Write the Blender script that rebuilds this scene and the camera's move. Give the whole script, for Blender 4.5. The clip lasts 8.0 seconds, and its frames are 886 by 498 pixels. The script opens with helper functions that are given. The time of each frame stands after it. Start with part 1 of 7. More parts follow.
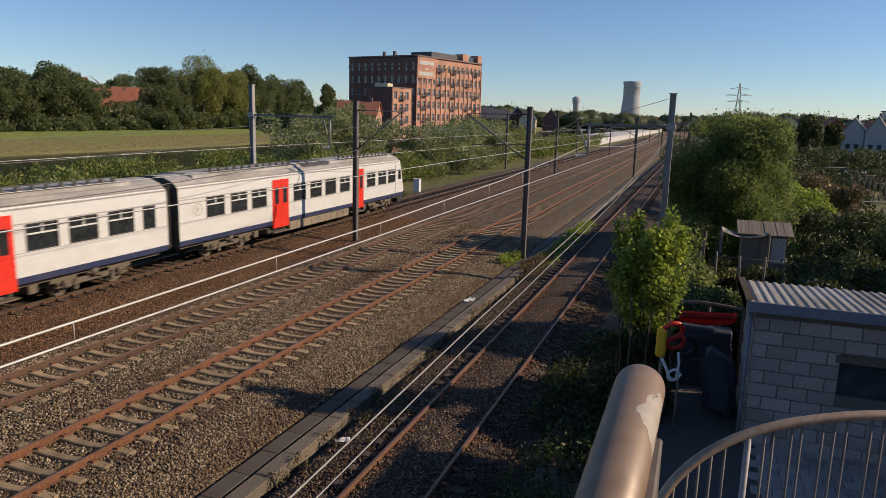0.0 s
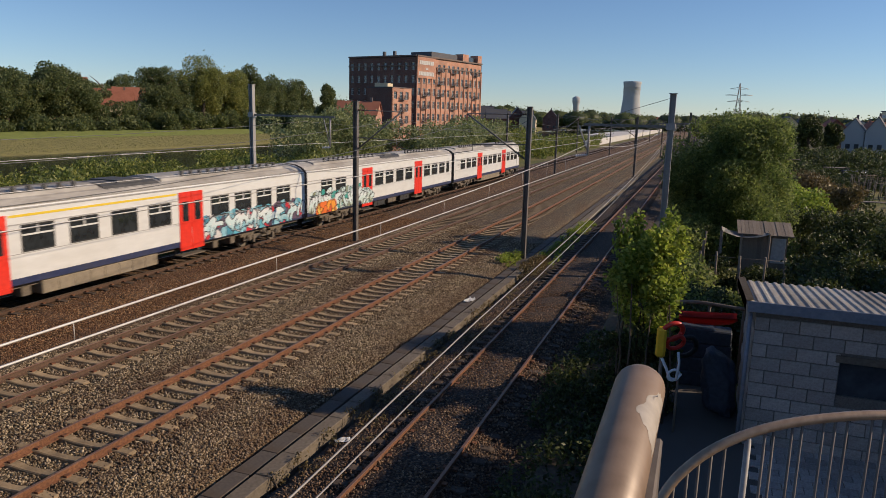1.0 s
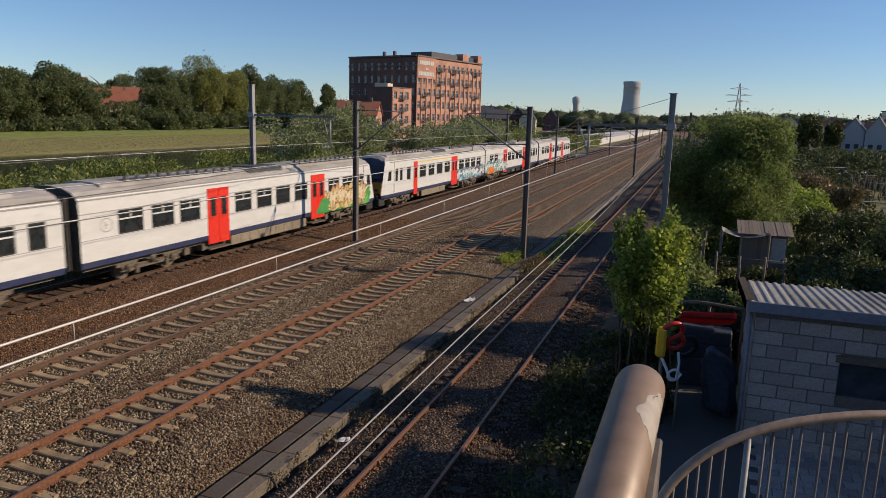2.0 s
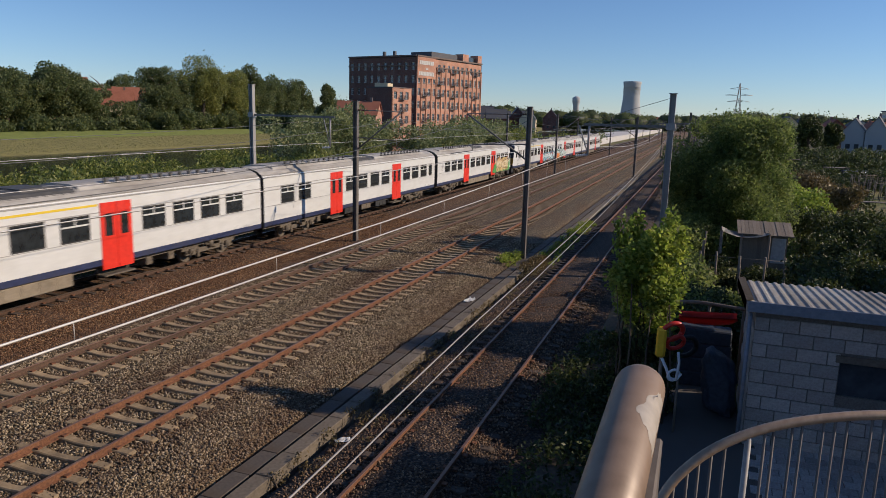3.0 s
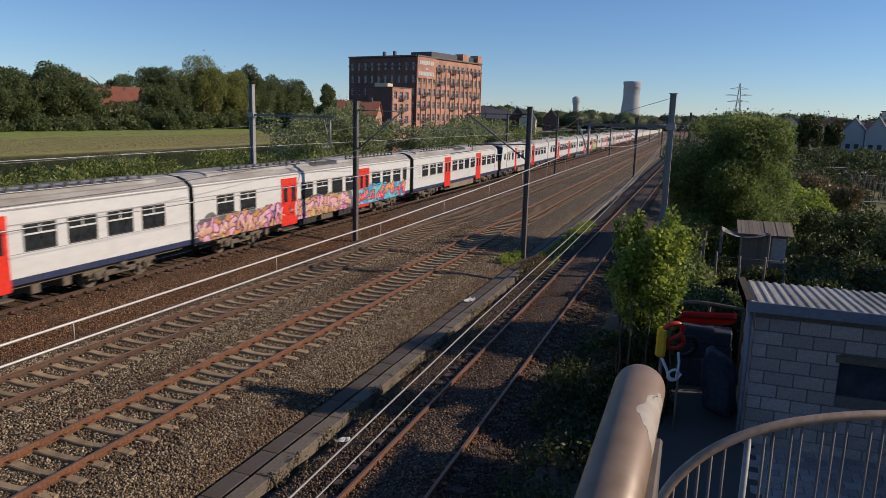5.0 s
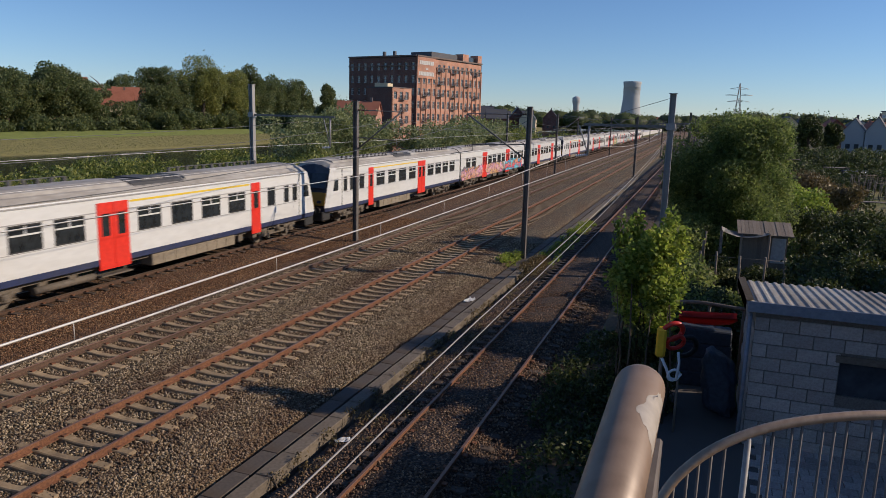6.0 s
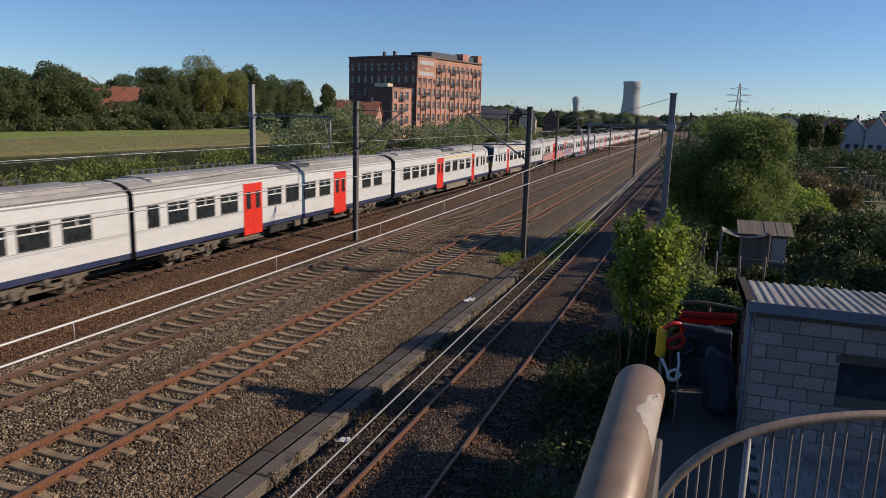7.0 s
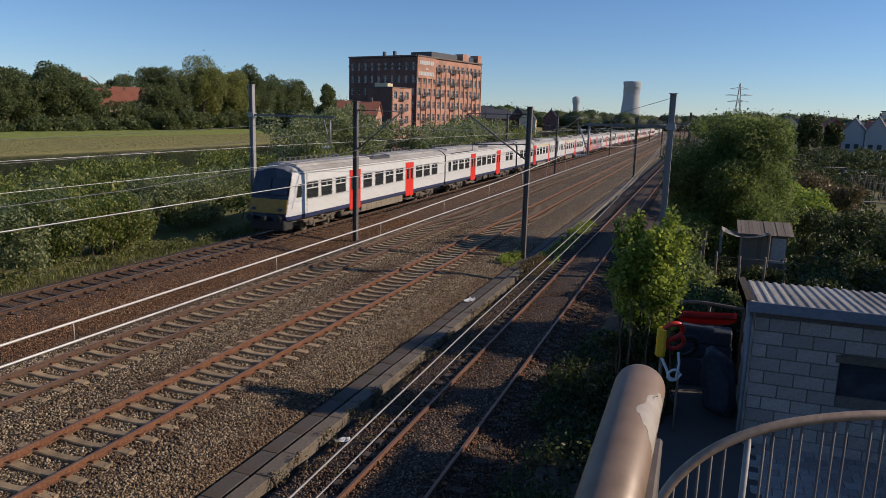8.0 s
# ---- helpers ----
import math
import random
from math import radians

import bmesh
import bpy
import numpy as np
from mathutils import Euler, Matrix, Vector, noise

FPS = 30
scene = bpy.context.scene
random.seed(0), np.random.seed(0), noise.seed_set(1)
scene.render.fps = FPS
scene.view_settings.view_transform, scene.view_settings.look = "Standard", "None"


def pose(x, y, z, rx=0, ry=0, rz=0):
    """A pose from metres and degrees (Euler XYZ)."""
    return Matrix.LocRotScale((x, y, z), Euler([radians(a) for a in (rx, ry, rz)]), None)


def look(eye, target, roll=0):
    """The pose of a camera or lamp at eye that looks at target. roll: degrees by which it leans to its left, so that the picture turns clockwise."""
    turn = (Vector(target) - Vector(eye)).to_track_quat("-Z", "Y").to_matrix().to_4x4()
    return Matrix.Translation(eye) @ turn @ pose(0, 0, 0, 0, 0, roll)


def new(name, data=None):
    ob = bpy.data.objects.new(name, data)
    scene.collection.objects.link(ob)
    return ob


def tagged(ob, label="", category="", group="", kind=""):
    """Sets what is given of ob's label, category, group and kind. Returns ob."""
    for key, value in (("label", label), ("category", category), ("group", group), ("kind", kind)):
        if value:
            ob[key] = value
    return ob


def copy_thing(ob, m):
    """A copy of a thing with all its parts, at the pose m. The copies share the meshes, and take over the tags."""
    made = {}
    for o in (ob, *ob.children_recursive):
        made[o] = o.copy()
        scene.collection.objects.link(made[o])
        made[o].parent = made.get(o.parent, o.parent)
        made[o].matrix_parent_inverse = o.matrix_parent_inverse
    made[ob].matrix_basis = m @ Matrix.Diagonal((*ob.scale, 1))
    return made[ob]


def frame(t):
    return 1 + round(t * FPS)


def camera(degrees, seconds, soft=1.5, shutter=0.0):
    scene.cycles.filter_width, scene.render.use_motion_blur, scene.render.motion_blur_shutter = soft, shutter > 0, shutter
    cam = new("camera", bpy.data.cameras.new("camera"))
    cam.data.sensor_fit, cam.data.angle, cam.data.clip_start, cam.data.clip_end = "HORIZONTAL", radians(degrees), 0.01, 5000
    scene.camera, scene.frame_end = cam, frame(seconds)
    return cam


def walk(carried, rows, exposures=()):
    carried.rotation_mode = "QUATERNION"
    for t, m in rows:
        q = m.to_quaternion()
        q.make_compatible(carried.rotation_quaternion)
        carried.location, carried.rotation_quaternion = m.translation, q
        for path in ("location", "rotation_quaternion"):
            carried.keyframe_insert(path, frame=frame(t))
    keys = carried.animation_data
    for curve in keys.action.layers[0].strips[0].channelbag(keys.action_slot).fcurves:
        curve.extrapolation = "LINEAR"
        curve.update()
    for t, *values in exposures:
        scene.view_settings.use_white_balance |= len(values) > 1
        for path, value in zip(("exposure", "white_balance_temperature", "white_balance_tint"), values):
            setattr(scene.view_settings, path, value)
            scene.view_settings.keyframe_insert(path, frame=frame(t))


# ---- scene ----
# camera: it stands still on a footbridge over the line
EYE = Vector((0.0, 0.0, 6.864))
AIM = EYE + Vector((-0.33207, 0.92485, -0.18542)) * 10
cam = camera(64.21, 8.0, soft=0.7, shutter=0.14)
walk(cam, [(0.0, look(EYE, AIM, 1.5865)), (8.0, look(EYE, AIM, 1.5865))], exposures=[(0.0, 0.2, 6750, 14), (0.4, 0.14, 6750, 14), (1.5, 0.12, 6700, 14), (3.0, 0.09, 6250, 14), (8.0, 0.06, 6150, 14)])

# low sun ahead and to the side of the line, clear sky
SUN_AZ, SUN_EL = radians(18.5), radians(27.0)
to_sun = Vector((math.cos(SUN_AZ) * math.cos(SUN_EL), math.sin(SUN_AZ) * math.cos(SUN_EL), math.sin(SUN_EL)))
sun = new("sun", bpy.data.lights.new("sun", "SUN"))
sun.data.energy, sun.data.angle, sun.data.color = 4.0, radians(0.53), (1.0, 0.82, 0.60)
sun.matrix_world = look((0, 0, 60), Vector((0, 0, 60)) - to_sun)
world = bpy.data.worlds.new("world")
scene.world = world
world.use_nodes = True
wn = world.node_tree.nodes
sky = wn.new("ShaderNodeTexSky")
sky.sky_type, sky.sun_disc = "NISHITA", False
sky.sun_elevation, sky.sun_rotation = SUN_EL, math.pi / 2 - SUN_AZ
sky.air_density, sky.dust_density, sky.ozone_density = 1.0, 0.0, 6.0
sky.altitude = 1000
world.node_tree.links.new(sky.outputs["Color"], wn["Background"].inputs["Color"])
wn["Background"].inputs["Strength"].default_value = 0.098


# ---- materials ----
def material(name):
    m = bpy.data.materials.new(name)
    m.use_nodes = True
    return m, m.node_tree.nodes, m.node_tree.links, m.node_tree.nodes["Principled BSDF"]


def ramp(nodes, links, source, stops):
    r = nodes.new("ShaderNodeValToRGB")
    e = r.color_ramp.elements
    while len(e) < len(stops):
        e.new(0.5)
    for el, (pos, col) in zip(e, stops):
        el.position, el.color = pos, (*col, 1.0)
    links.new(source, r.inputs["Fac"])
    return r.outputs["Color"]


def coords(nodes, links, scale=(1, 1, 1), world_space=False):
    if world_space:
        c = nodes.new("ShaderNodeNewGeometry").outputs["Position"]
    else:
        c = nodes.new("ShaderNodeTexCoord").outputs["Object"]
    mp = nodes.new("ShaderNodeMapping")
    mp.inputs["Scale"].default_value = scale
    links.new(c, mp.inputs["Vector"])
    return mp.outputs["Vector"]


def noise_tex(nodes, links, vec, scale, detail=4.0, rough=0.6):
    n = nodes.new("ShaderNodeTexNoise")
    n.inputs["Scale"].default_value, n.inputs["Detail"].default_value, n.inputs["Roughness"].default_value = scale, detail, rough
    links.new(vec, n.inputs["Vector"])
    return n.outputs["Fac"]


def mix(nodes, links, a, b, fac, blend="MIX"):
    x = nodes.new("ShaderNodeMix")
    x.data_type, x.blend_type = "RGBA", blend
    for sock, v in ((x.inputs[0], fac), (x.inputs[6], a), (x.inputs[7], b)):
        if isinstance(v, (int, float)):
            sock.default_value = v
        elif isinstance(v, tuple):
            sock.default_value = (*v, 1.0)
        else:
            links.new(v, sock)
    return x.outputs[2]


def bump(nodes, links, b, height, strength, distance):
    n = nodes.new("ShaderNodeBump")
    n.inputs["Strength"].default_value, n.inputs["Distance"].default_value = strength, distance
    links.new(height, n.inputs["Height"])
    links.new(n.outputs["Normal"], b.inputs["Normal"])


def worn(name, c1, c2, rough=0.6, metal=0.0, fine=30.0, coarse=2.0, bumpy=0.2, spread=0.2, dirt=None, dirt_amount=0.4, piece=0.0, stretch=(1, 1, 1), bump_d=0.004):
    """A surface of two close colours with grain, stains and slight relief."""
    m, n, l, b = material(name)
    v = coords(n, l, stretch)
    fine_f = noise_tex(n, l, v, fine)
    coarse_f = noise_tex(n, l, v, coarse, 5.0)
    col = ramp(n, l, fine_f, [(0.5 - spread, c1), (0.5 + spread, c2)])
    if dirt:
        mask = ramp(n, l, coarse_f, [(0.45, (0, 0, 0)), (0.7, (dirt_amount,) * 3)])
        col = mix(n, l, col, dirt, mask)
    if piece:
        rnd = n.new("ShaderNodeObjectInfo").outputs["Random"]
        val = ramp(n, l, rnd, [(0.0, (1 - piece,) * 3), (1.0, (1 + piece * 0.3,) * 3)])
        col = mix(n, l, col, val, 1.0, "MULTIPLY")
    l.new(col, b.inputs["Base Color"])
    b.inputs["Metallic"].default_value = metal
    rr = ramp(n, l, coarse_f, [(0.3, (max(rough - 0.12, 0.02),) * 3), (0.7, (min(rough + 0.12, 1.0),) * 3)])
    l.new(rr, b.inputs["Roughness"])
    bump(n, l, b, fine_f, bumpy, bump_d)
    return m


def ballast_material(name, tones, tint):
    m, n, l, b = material(name)
    v = coords(n, l, (1, 1, 1), True)
    cell = n.new("ShaderNodeTexVoronoi")
    cell.inputs["Scale"].default_value = 15.0
    cell.inputs["Randomness"].default_value = 1.0
    l.new(v, cell.inputs["Vector"])
    col = ramp(n, l, cell.outputs["Color"], tones)
    gap = ramp(n, l, cell.outputs["Distance"], [(0.3, (1, 1, 1)), (0.75, (0.22, 0.2, 0.18))])
    col = mix(n, l, col, gap, 1.0, "MULTIPLY")
    big = noise_tex(n, l, coords(n, l, (1, 0.16, 1), True), 0.8, 6.0)
    col = mix(n, l, col, tint, ramp(n, l, big, [(0.42, (0, 0, 0)), (0.66, (0.6, 0.6, 0.6))]))
    l.new(col, b.inputs["Base Color"])
    b.inputs["Roughness"].default_value = 0.9
    inv = n.new("ShaderNodeMath")
    inv.operation = "SUBTRACT"
    inv.inputs[0].default_value = 1.0
    l.new(cell.outputs["Distance"], inv.inputs[1])
    bump(n, l, b, inv.outputs[0], 1.0, 0.05)
    return m


def leaf_material(name, dark, light, yellow, glow=0.35):
    m, n, l, b = material(name)
    isl = n.new("ShaderNodeNewGeometry").outputs["Random Per Island"]
    col = ramp(n, l, isl, [(0.0, dark), (0.55, light), (1.0, yellow)])
    v = coords(n, l, (1, 1, 1), True)
    patch = noise_tex(n, l, v, 0.45, 3.0)
    col = mix(n, l, col, ramp(n, l, patch, [(0.35, (0.62, 0.7, 0.6)), (0.65, (1.15, 1.1, 1.0))]), 1.0, "MULTIPLY")
    l.new(col, b.inputs["Base Color"])
    b.inputs["Roughness"].default_value = 0.5
    t = n.new("ShaderNodeBsdfTranslucent")
    l.new(col, t.inputs["Color"])
    s = n.new("ShaderNodeMixShader")
    s.inputs[0].default_value = glow
    l.new(b.outputs[0], s.inputs[1])
    l.new(t.outputs[0], s.inputs[2])
    l.new(s.outputs[0], n["Material Output"].inputs["Surface"])
    return m


def brick_material(name, c1, c2, mortar, scale=1.0):
    m, n, l, b = material(name)
    tc = n.new("ShaderNodeTexCoord").outputs["UV"]
    br = n.new("ShaderNodeTexBrick")
    br.inputs["Color1"].default_value, br.inputs["Color2"].default_value, br.inputs["Mortar"].default_value = (*c1, 1), (*c2, 1), (*mortar, 1)
    br.inputs["Scale"].default_value = scale
    br.inputs["Brick Width"].default_value, br.inputs["Row Height"].default_value, br.inputs["Mortar Size"].default_value = 0.22, 0.07, 0.008
    l.new(tc, br.inputs["Vector"])
    v = coords(n, l)
    big = noise_tex(n, l, v, 0.25, 5.0)
    col = mix(n, l, br.outputs["Color"], ramp(n, l, big, [(0.35, (0.72, 0.7, 0.7)), (0.7, (1.12, 1.05, 1.0))]), 1.0, "MULTIPLY")
    l.new(col, b.inputs["Base Color"])
    b.inputs["Roughness"].default_value = 0.85
    return m


def glass_dark(name, tint=(0.015, 0.018, 0.02), rough=0.06):
    m, n, l, b = material(name)
    v = coords(n, l, (1, 1, 1), True)
    l.new(ramp(n, l, noise_tex(n, l, v, 3.0), [(0.3, tint), (0.7, tuple(c * 2.2 for c in tint))]), b.inputs["Base Color"])
    b.inputs["Roughness"].default_value = rough
    b.inputs["Coat Weight"].default_value = 0.3
    return m


M = {}
M["ballast_grey"] = ballast_material("ballast_grey", [(0.2, (0.040, 0.027, 0.016)), (0.5, (0.150, 0.108, 0.058)), (0.8, (0.34, 0.27, 0.165))], (0.105, 0.055, 0.023))
M["ballast_rust"] = ballast_material("ballast_rust", [(0.2, (0.050, 0.026, 0.013)), (0.5, (0.152, 0.084, 0.040)), (0.8, (0.32, 0.20, 0.105))], (0.095, 0.044, 0.020))
M["rail_rust"] = worn("rail_rust", (0.10, 0.040, 0.020), (0.24, 0.105, 0.05), 0.8, 0.0, 18, 1.5, 0.3, dirt=(0.06, 0.03, 0.02))
M["rail_dark"] = worn("rail_dark", (0.05, 0.028, 0.018), (0.12, 0.066, 0.038), 0.8, 0.0, 18, 1.5, 0.3, dirt=(0.04, 0.025, 0.018))
M["rail_brown"] = worn("rail_brown", (0.060, 0.034, 0.022), (0.14, 0.082, 0.052), 0.75, 0.0, 18, 1.5, 0.3, dirt=(0.05, 0.03, 0.02))
M["rail_head"] = worn("rail_head", (0.36, 0.30, 0.26), (0.55, 0.49, 0.44), 0.32, 0.9, 6, 0.8, 0.05, stretch=(1, 0.1, 1))
M["rail_head_dull"] = worn("rail_head_dull", (0.20, 0.10, 0.06), (0.33, 0.19, 0.12), 0.5, 0.5, 6, 0.8, 0.05, stretch=(1, 0.1, 1))
M["sleeper"] = worn("sleeper", (0.30, 0.215, 0.115), (0.45, 0.335, 0.20), 0.9, 0, 14, 1.2, 0.4, dirt=(0.2, 0.13, 0.07), dirt_amount=0.45, piece=0.25)
M["sleeper_dark"] = worn("sleeper_dark", (0.05, 0.036, 0.027), (0.12, 0.085, 0.06), 0.9, 0, 14, 1.2, 0.4, piece=0.4)
M["concrete"] = worn("concrete", (0.12, 0.098, 0.074), (0.19, 0.158, 0.12), 0.9, 0, 12, 0.7, 0.4, dirt=(0.11, 0.085, 0.06), dirt_amount=0.8, piece=0.12)
M["steel_grey"] = worn("steel_grey", (0.10, 0.088, 0.078), (0.19, 0.172, 0.155), 0.6, 0.1, 25, 0.8, 0.15, dirt=(0.11, 0.07, 0.045), dirt_amount=0.5, stretch=(1, 1, 0.3))
M["steel_galv"] = worn("steel_galv", (0.27, 0.262, 0.25), (0.38, 0.37, 0.355), 0.55, 0.2, 30, 1.2, 0.1)
M["insulator"] = worn("insulator", (0.07, 0.03, 0.02), (0.12, 0.05, 0.03), 0.25, 0, 10, 2)
M["wire"] = worn("wire", (0.6, 0.58, 0.54), (0.75, 0.73, 0.68), 0.45, 0.3, 8, 1, 0.0)
M["wire_grey"] = worn("wire_grey", (0.30, 0.28, 0.26), (0.42, 0.40, 0.37), 0.5, 0.3, 8, 1, 0.0)
M["wire_dark"] = worn("wire_dark", (0.11, 0.11, 0.105), (0.2, 0.2, 0.19), 0.5, 0.4, 8, 1, 0.0)
M["soil"] = worn("soil", (0.05, 0.04, 0.028), (0.12, 0.09, 0.06), 0.95, 0, 8, 0.5, 0.6, dirt=(0.05, 0.07, 0.02), bump_d=0.03)
M["asphalt"] = worn("asphalt", (0.075, 0.066, 0.058), (0.125, 0.112, 0.098), 0.9, 0, 60, 0.8, 0.3)
M["train_white"] = worn("train_white", (0.60, 0.605, 0.585), (0.69, 0.695, 0.675), 0.38, 0, 3, 0.6, 0.02, dirt=(0.54, 0.52, 0.46), dirt_amount=0.35, stretch=(1, 0.4, 1.4))
M["train_roof"] = worn("train_roof", (0.30, 0.285, 0.26), (0.44, 0.42, 0.385), 0.7, 0, 5, 0.5, 0.1, dirt=(0.17, 0.15, 0.125), dirt_amount=0.75, stretch=(1, 0.3, 1))
M["train_roof_dark"] = worn("train_roof_dark", (0.05, 0.05, 0.05), (0.10, 0.098, 0.093), 0.7, 0, 8, 1, 0.1)
M["train_blue"] = worn("train_blue", (0.022, 0.032, 0.085), (0.042, 0.055, 0.125), 0.45, 0, 6, 1, 0.05, dirt=(0.05, 0.05, 0.06))
M["train_front"] = worn("train_front", (0.012, 0.016, 0.035), (0.03, 0.037, 0.065), 0.4, 0, 6, 1, 0.05)
M["train_red"] = worn("train_red", (0.66, 0.028, 0.016), (0.80, 0.05, 0.026), 0.4, 0, 5, 0.8, 0.02, dirt=(0.42, 0.03, 0.02), dirt_amount=0.3)
M["stripe_yellow"] = worn("stripe_yellow", (0.66, 0.46, 0.03), (0.76, 0.55, 0.05), 0.45, 0, 5, 0.8, 0.03)
M["train_yellow"] = worn("train_yellow", (0.30, 0.17, 0.012), (0.44, 0.25, 0.018), 0.5, 0, 5, 0.8, 0.03, dirt=(0.22, 0.15, 0.03))
M["train_grey"] = worn("train_grey", (0.30, 0.295, 0.28), (0.38, 0.375, 0.36), 0.55, 0, 5, 0.8, 0.05)
M["underframe"] = worn("underframe", (0.075, 0.062, 0.048), (0.20, 0.165, 0.125), 0.8, 0.1, 10, 1.5, 0.3, dirt=(0.19, 0.15, 0.10), dirt_amount=0.5)
M["underframe_box"] = worn("underframe_box", (0.20, 0.165, 0.115), (0.30, 0.25, 0.18), 0.75, 0, 9, 1.2, 0.2, dirt=(0.1, 0.08, 0.06))
M["rubber"] = worn("rubber", (0.018, 0.018, 0.018), (0.04, 0.039, 0.037), 0.75, 0, 12, 2, 0.1)
M["gangway"] = worn("gangway", (0.055, 0.052, 0.045), (0.11, 0.102, 0.09), 0.8, 0, 12, 2, 0.1)
M["train_glass"] = glass_dark("train_glass")
M["window_glass"] = glass_dark("window_glass", (0.03, 0.035, 0.042), 0.12)
# one brick, coloured dark red for shaded faces and bright orange for sunlit
M["brick_red_shaded"] = brick_material("brick_red_shaded", (0.19, 0.088, 0.068), (0.15, 0.068, 0.054), (0.19, 0.15, 0.13))
M["brick_orange_sunlit"] = brick_material("brick_orange_sunlit", (0.56, 0.27, 0.175), (0.47, 0.215, 0.14), (0.50, 0.39, 0.31))
M["roof_tile"] = worn("roof_tile", (0.25, 0.085, 0.05), (0.35, 0.135, 0.08), 0.85, 0, 12, 0.5, 0.4, dirt=(0.2, 0.08, 0.05))
M["roof_slate"] = worn("roof_slate", (0.06, 0.062, 0.07), (0.12, 0.12, 0.13), 0.7, 0, 12, 0.5, 0.3)
M["plaster_white"] = worn("plaster_white", (0.50, 0.49, 0.47), (0.60, 0.59, 0.57), 0.85, 0, 8, 0.5, 0.2, dirt=(0.5, 0.47, 0.42))
M["plaster_cream"] = worn("plaster_cream", (0.56, 0.46, 0.30), (0.68, 0.57, 0.38), 0.85, 0, 8, 0.5, 0.2)
M["far_concrete"] = worn("far_concrete", (0.36, 0.37, 0.38), (0.43, 0.44, 0.45), 0.9, 0, 0.05, 0.02, 0.1)
M["block"] = worn("block", (0.34, 0.30, 0.275), (0.52, 0.465, 0.425), 0.95, 0, 22, 1.1, 0.6, dirt=(0.22, 0.175, 0.15), dirt_amount=0.7, piece=0.28)
M["mortar"] = worn("mortar", (0.12, 0.105, 0.09), (0.2, 0.18, 0.16), 0.95, 0, 30, 2, 0.4)
M["roof_sheet"] = worn("roof_sheet", (0.30, 0.275, 0.245), (0.44, 0.41, 0.37), 0.65, 0.1, 12, 0.7, 0.15, dirt=(0.12, 0.10, 0.08), dirt_amount=0.8, stretch=(1, 0.4, 1))
M["fascia"] = worn("fascia", (0.16, 0.18, 0.22), (0.24, 0.26, 0.3), 0.6, 0, 10, 1, 0.1)
M["old_wood"] = worn("old_wood", (0.14, 0.11, 0.085), (0.28, 0.235, 0.19), 0.85, 0, 18, 1.5, 0.4, dirt=(0.08, 0.06, 0.045), piece=0.25, stretch=(6, 6, 1))
M["bark"] = worn("bark", (0.06, 0.045, 0.03), (0.14, 0.105, 0.075), 0.95, 0, 14, 2, 0.8, stretch=(3, 3, 0.7), bump_d=0.02)
M["tube"] = worn("tube", (0.20, 0.135, 0.09), (0.29, 0.205, 0.145), 0.5, 0.05, 40, 7, 0.12, dirt=(0.22, 0.15, 0.105), dirt_amount=0.5, bump_d=0.0006)
M["tube_bare"] = worn("tube_bare", (0.33, 0.29, 0.24), (0.46, 0.41, 0.35), 0.5, 0.1, 60, 10, 0.1, bump_d=0.0005)
M["railing_paint"] = worn("railing_paint", (0.30, 0.20, 0.13), (0.42, 0.30, 0.20), 0.4, 0.2, 40, 6, 0.1, dirt=(0.2, 0.13, 0.09), bump_d=0.0006)
M["plastic_red"] = worn("plastic_red", (0.50, 0.022, 0.015), (0.62, 0.04, 0.025), 0.4, 0, 8, 2, 0.05)
M["slide_red"] = worn("slide_red", (0.24, 0.014, 0.012), (0.34, 0.025, 0.02), 0.5, 0, 8, 2, 0.05, dirt=(0.1, 0.03, 0.025))
M["plastic_yellow"] = worn("plastic_yellow", (0.75, 0.42, 0.02), (0.85, 0.52, 0.03), 0.4, 0, 8, 2, 0.05)
M["plastic_white"] = worn("plastic_white", (0.68, 0.70, 0.72), (0.8, 0.82, 0.84), 0.45, 0, 8, 2, 0.05)
M["tarp"] = worn("tarp", (0.33, 0.32, 0.305), (0.46, 0.45, 0.43), 0.7, 0, 9, 1.5, 0.3)
M["blue_sheet"] = worn("blue_sheet", (0.02, 0.028, 0.045), (0.045, 0.058, 0.085), 0.7, 0, 9, 1.5, 0.3)
M["leaf_bush"] = leaf_material("leaf_bush", (0.15, 0.21, 0.037), (0.29, 0.38, 0.065), (0.50, 0.54, 0.12), 0.6)
M["leaf_tree"] = leaf_material("leaf_tree", (0.115, 0.155, 0.05), (0.21, 0.27, 0.085), (0.34, 0.39, 0.13), 0.62)
M["leaf_hedge"] = leaf_material("leaf_hedge", (0.10, 0.135, 0.036), (0.215, 0.26, 0.066), (0.42, 0.41, 0.12), 0.5)
M["leaf_willow"] = leaf_material("leaf_willow", (0.16, 0.19, 0.09), (0.29, 0.33, 0.16), (0.44, 0.46, 0.25), 0.5)
# leaf colours with the shade of the yard and gardens painted in
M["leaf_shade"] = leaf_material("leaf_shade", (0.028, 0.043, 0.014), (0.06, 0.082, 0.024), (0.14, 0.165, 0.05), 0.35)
# far leaves lightened and greyed, the haze put into their colour
M["leaf_far"] = leaf_material("leaf_far", (0.095, 0.126, 0.061), (0.167, 0.203, 0.090), (0.252, 0.279, 0.113), 0.6)
M["leaf_far_yellow"] = leaf_material("leaf_far_yellow", (0.17, 0.195, 0.065), (0.28, 0.295, 0.095), (0.40, 0.395, 0.13), 0.6)
M["leaf_dry"] = leaf_material("leaf_dry", (0.10, 0.075, 0.035), (0.18, 0.13, 0.06), (0.27, 0.2, 0.09), 0.3)
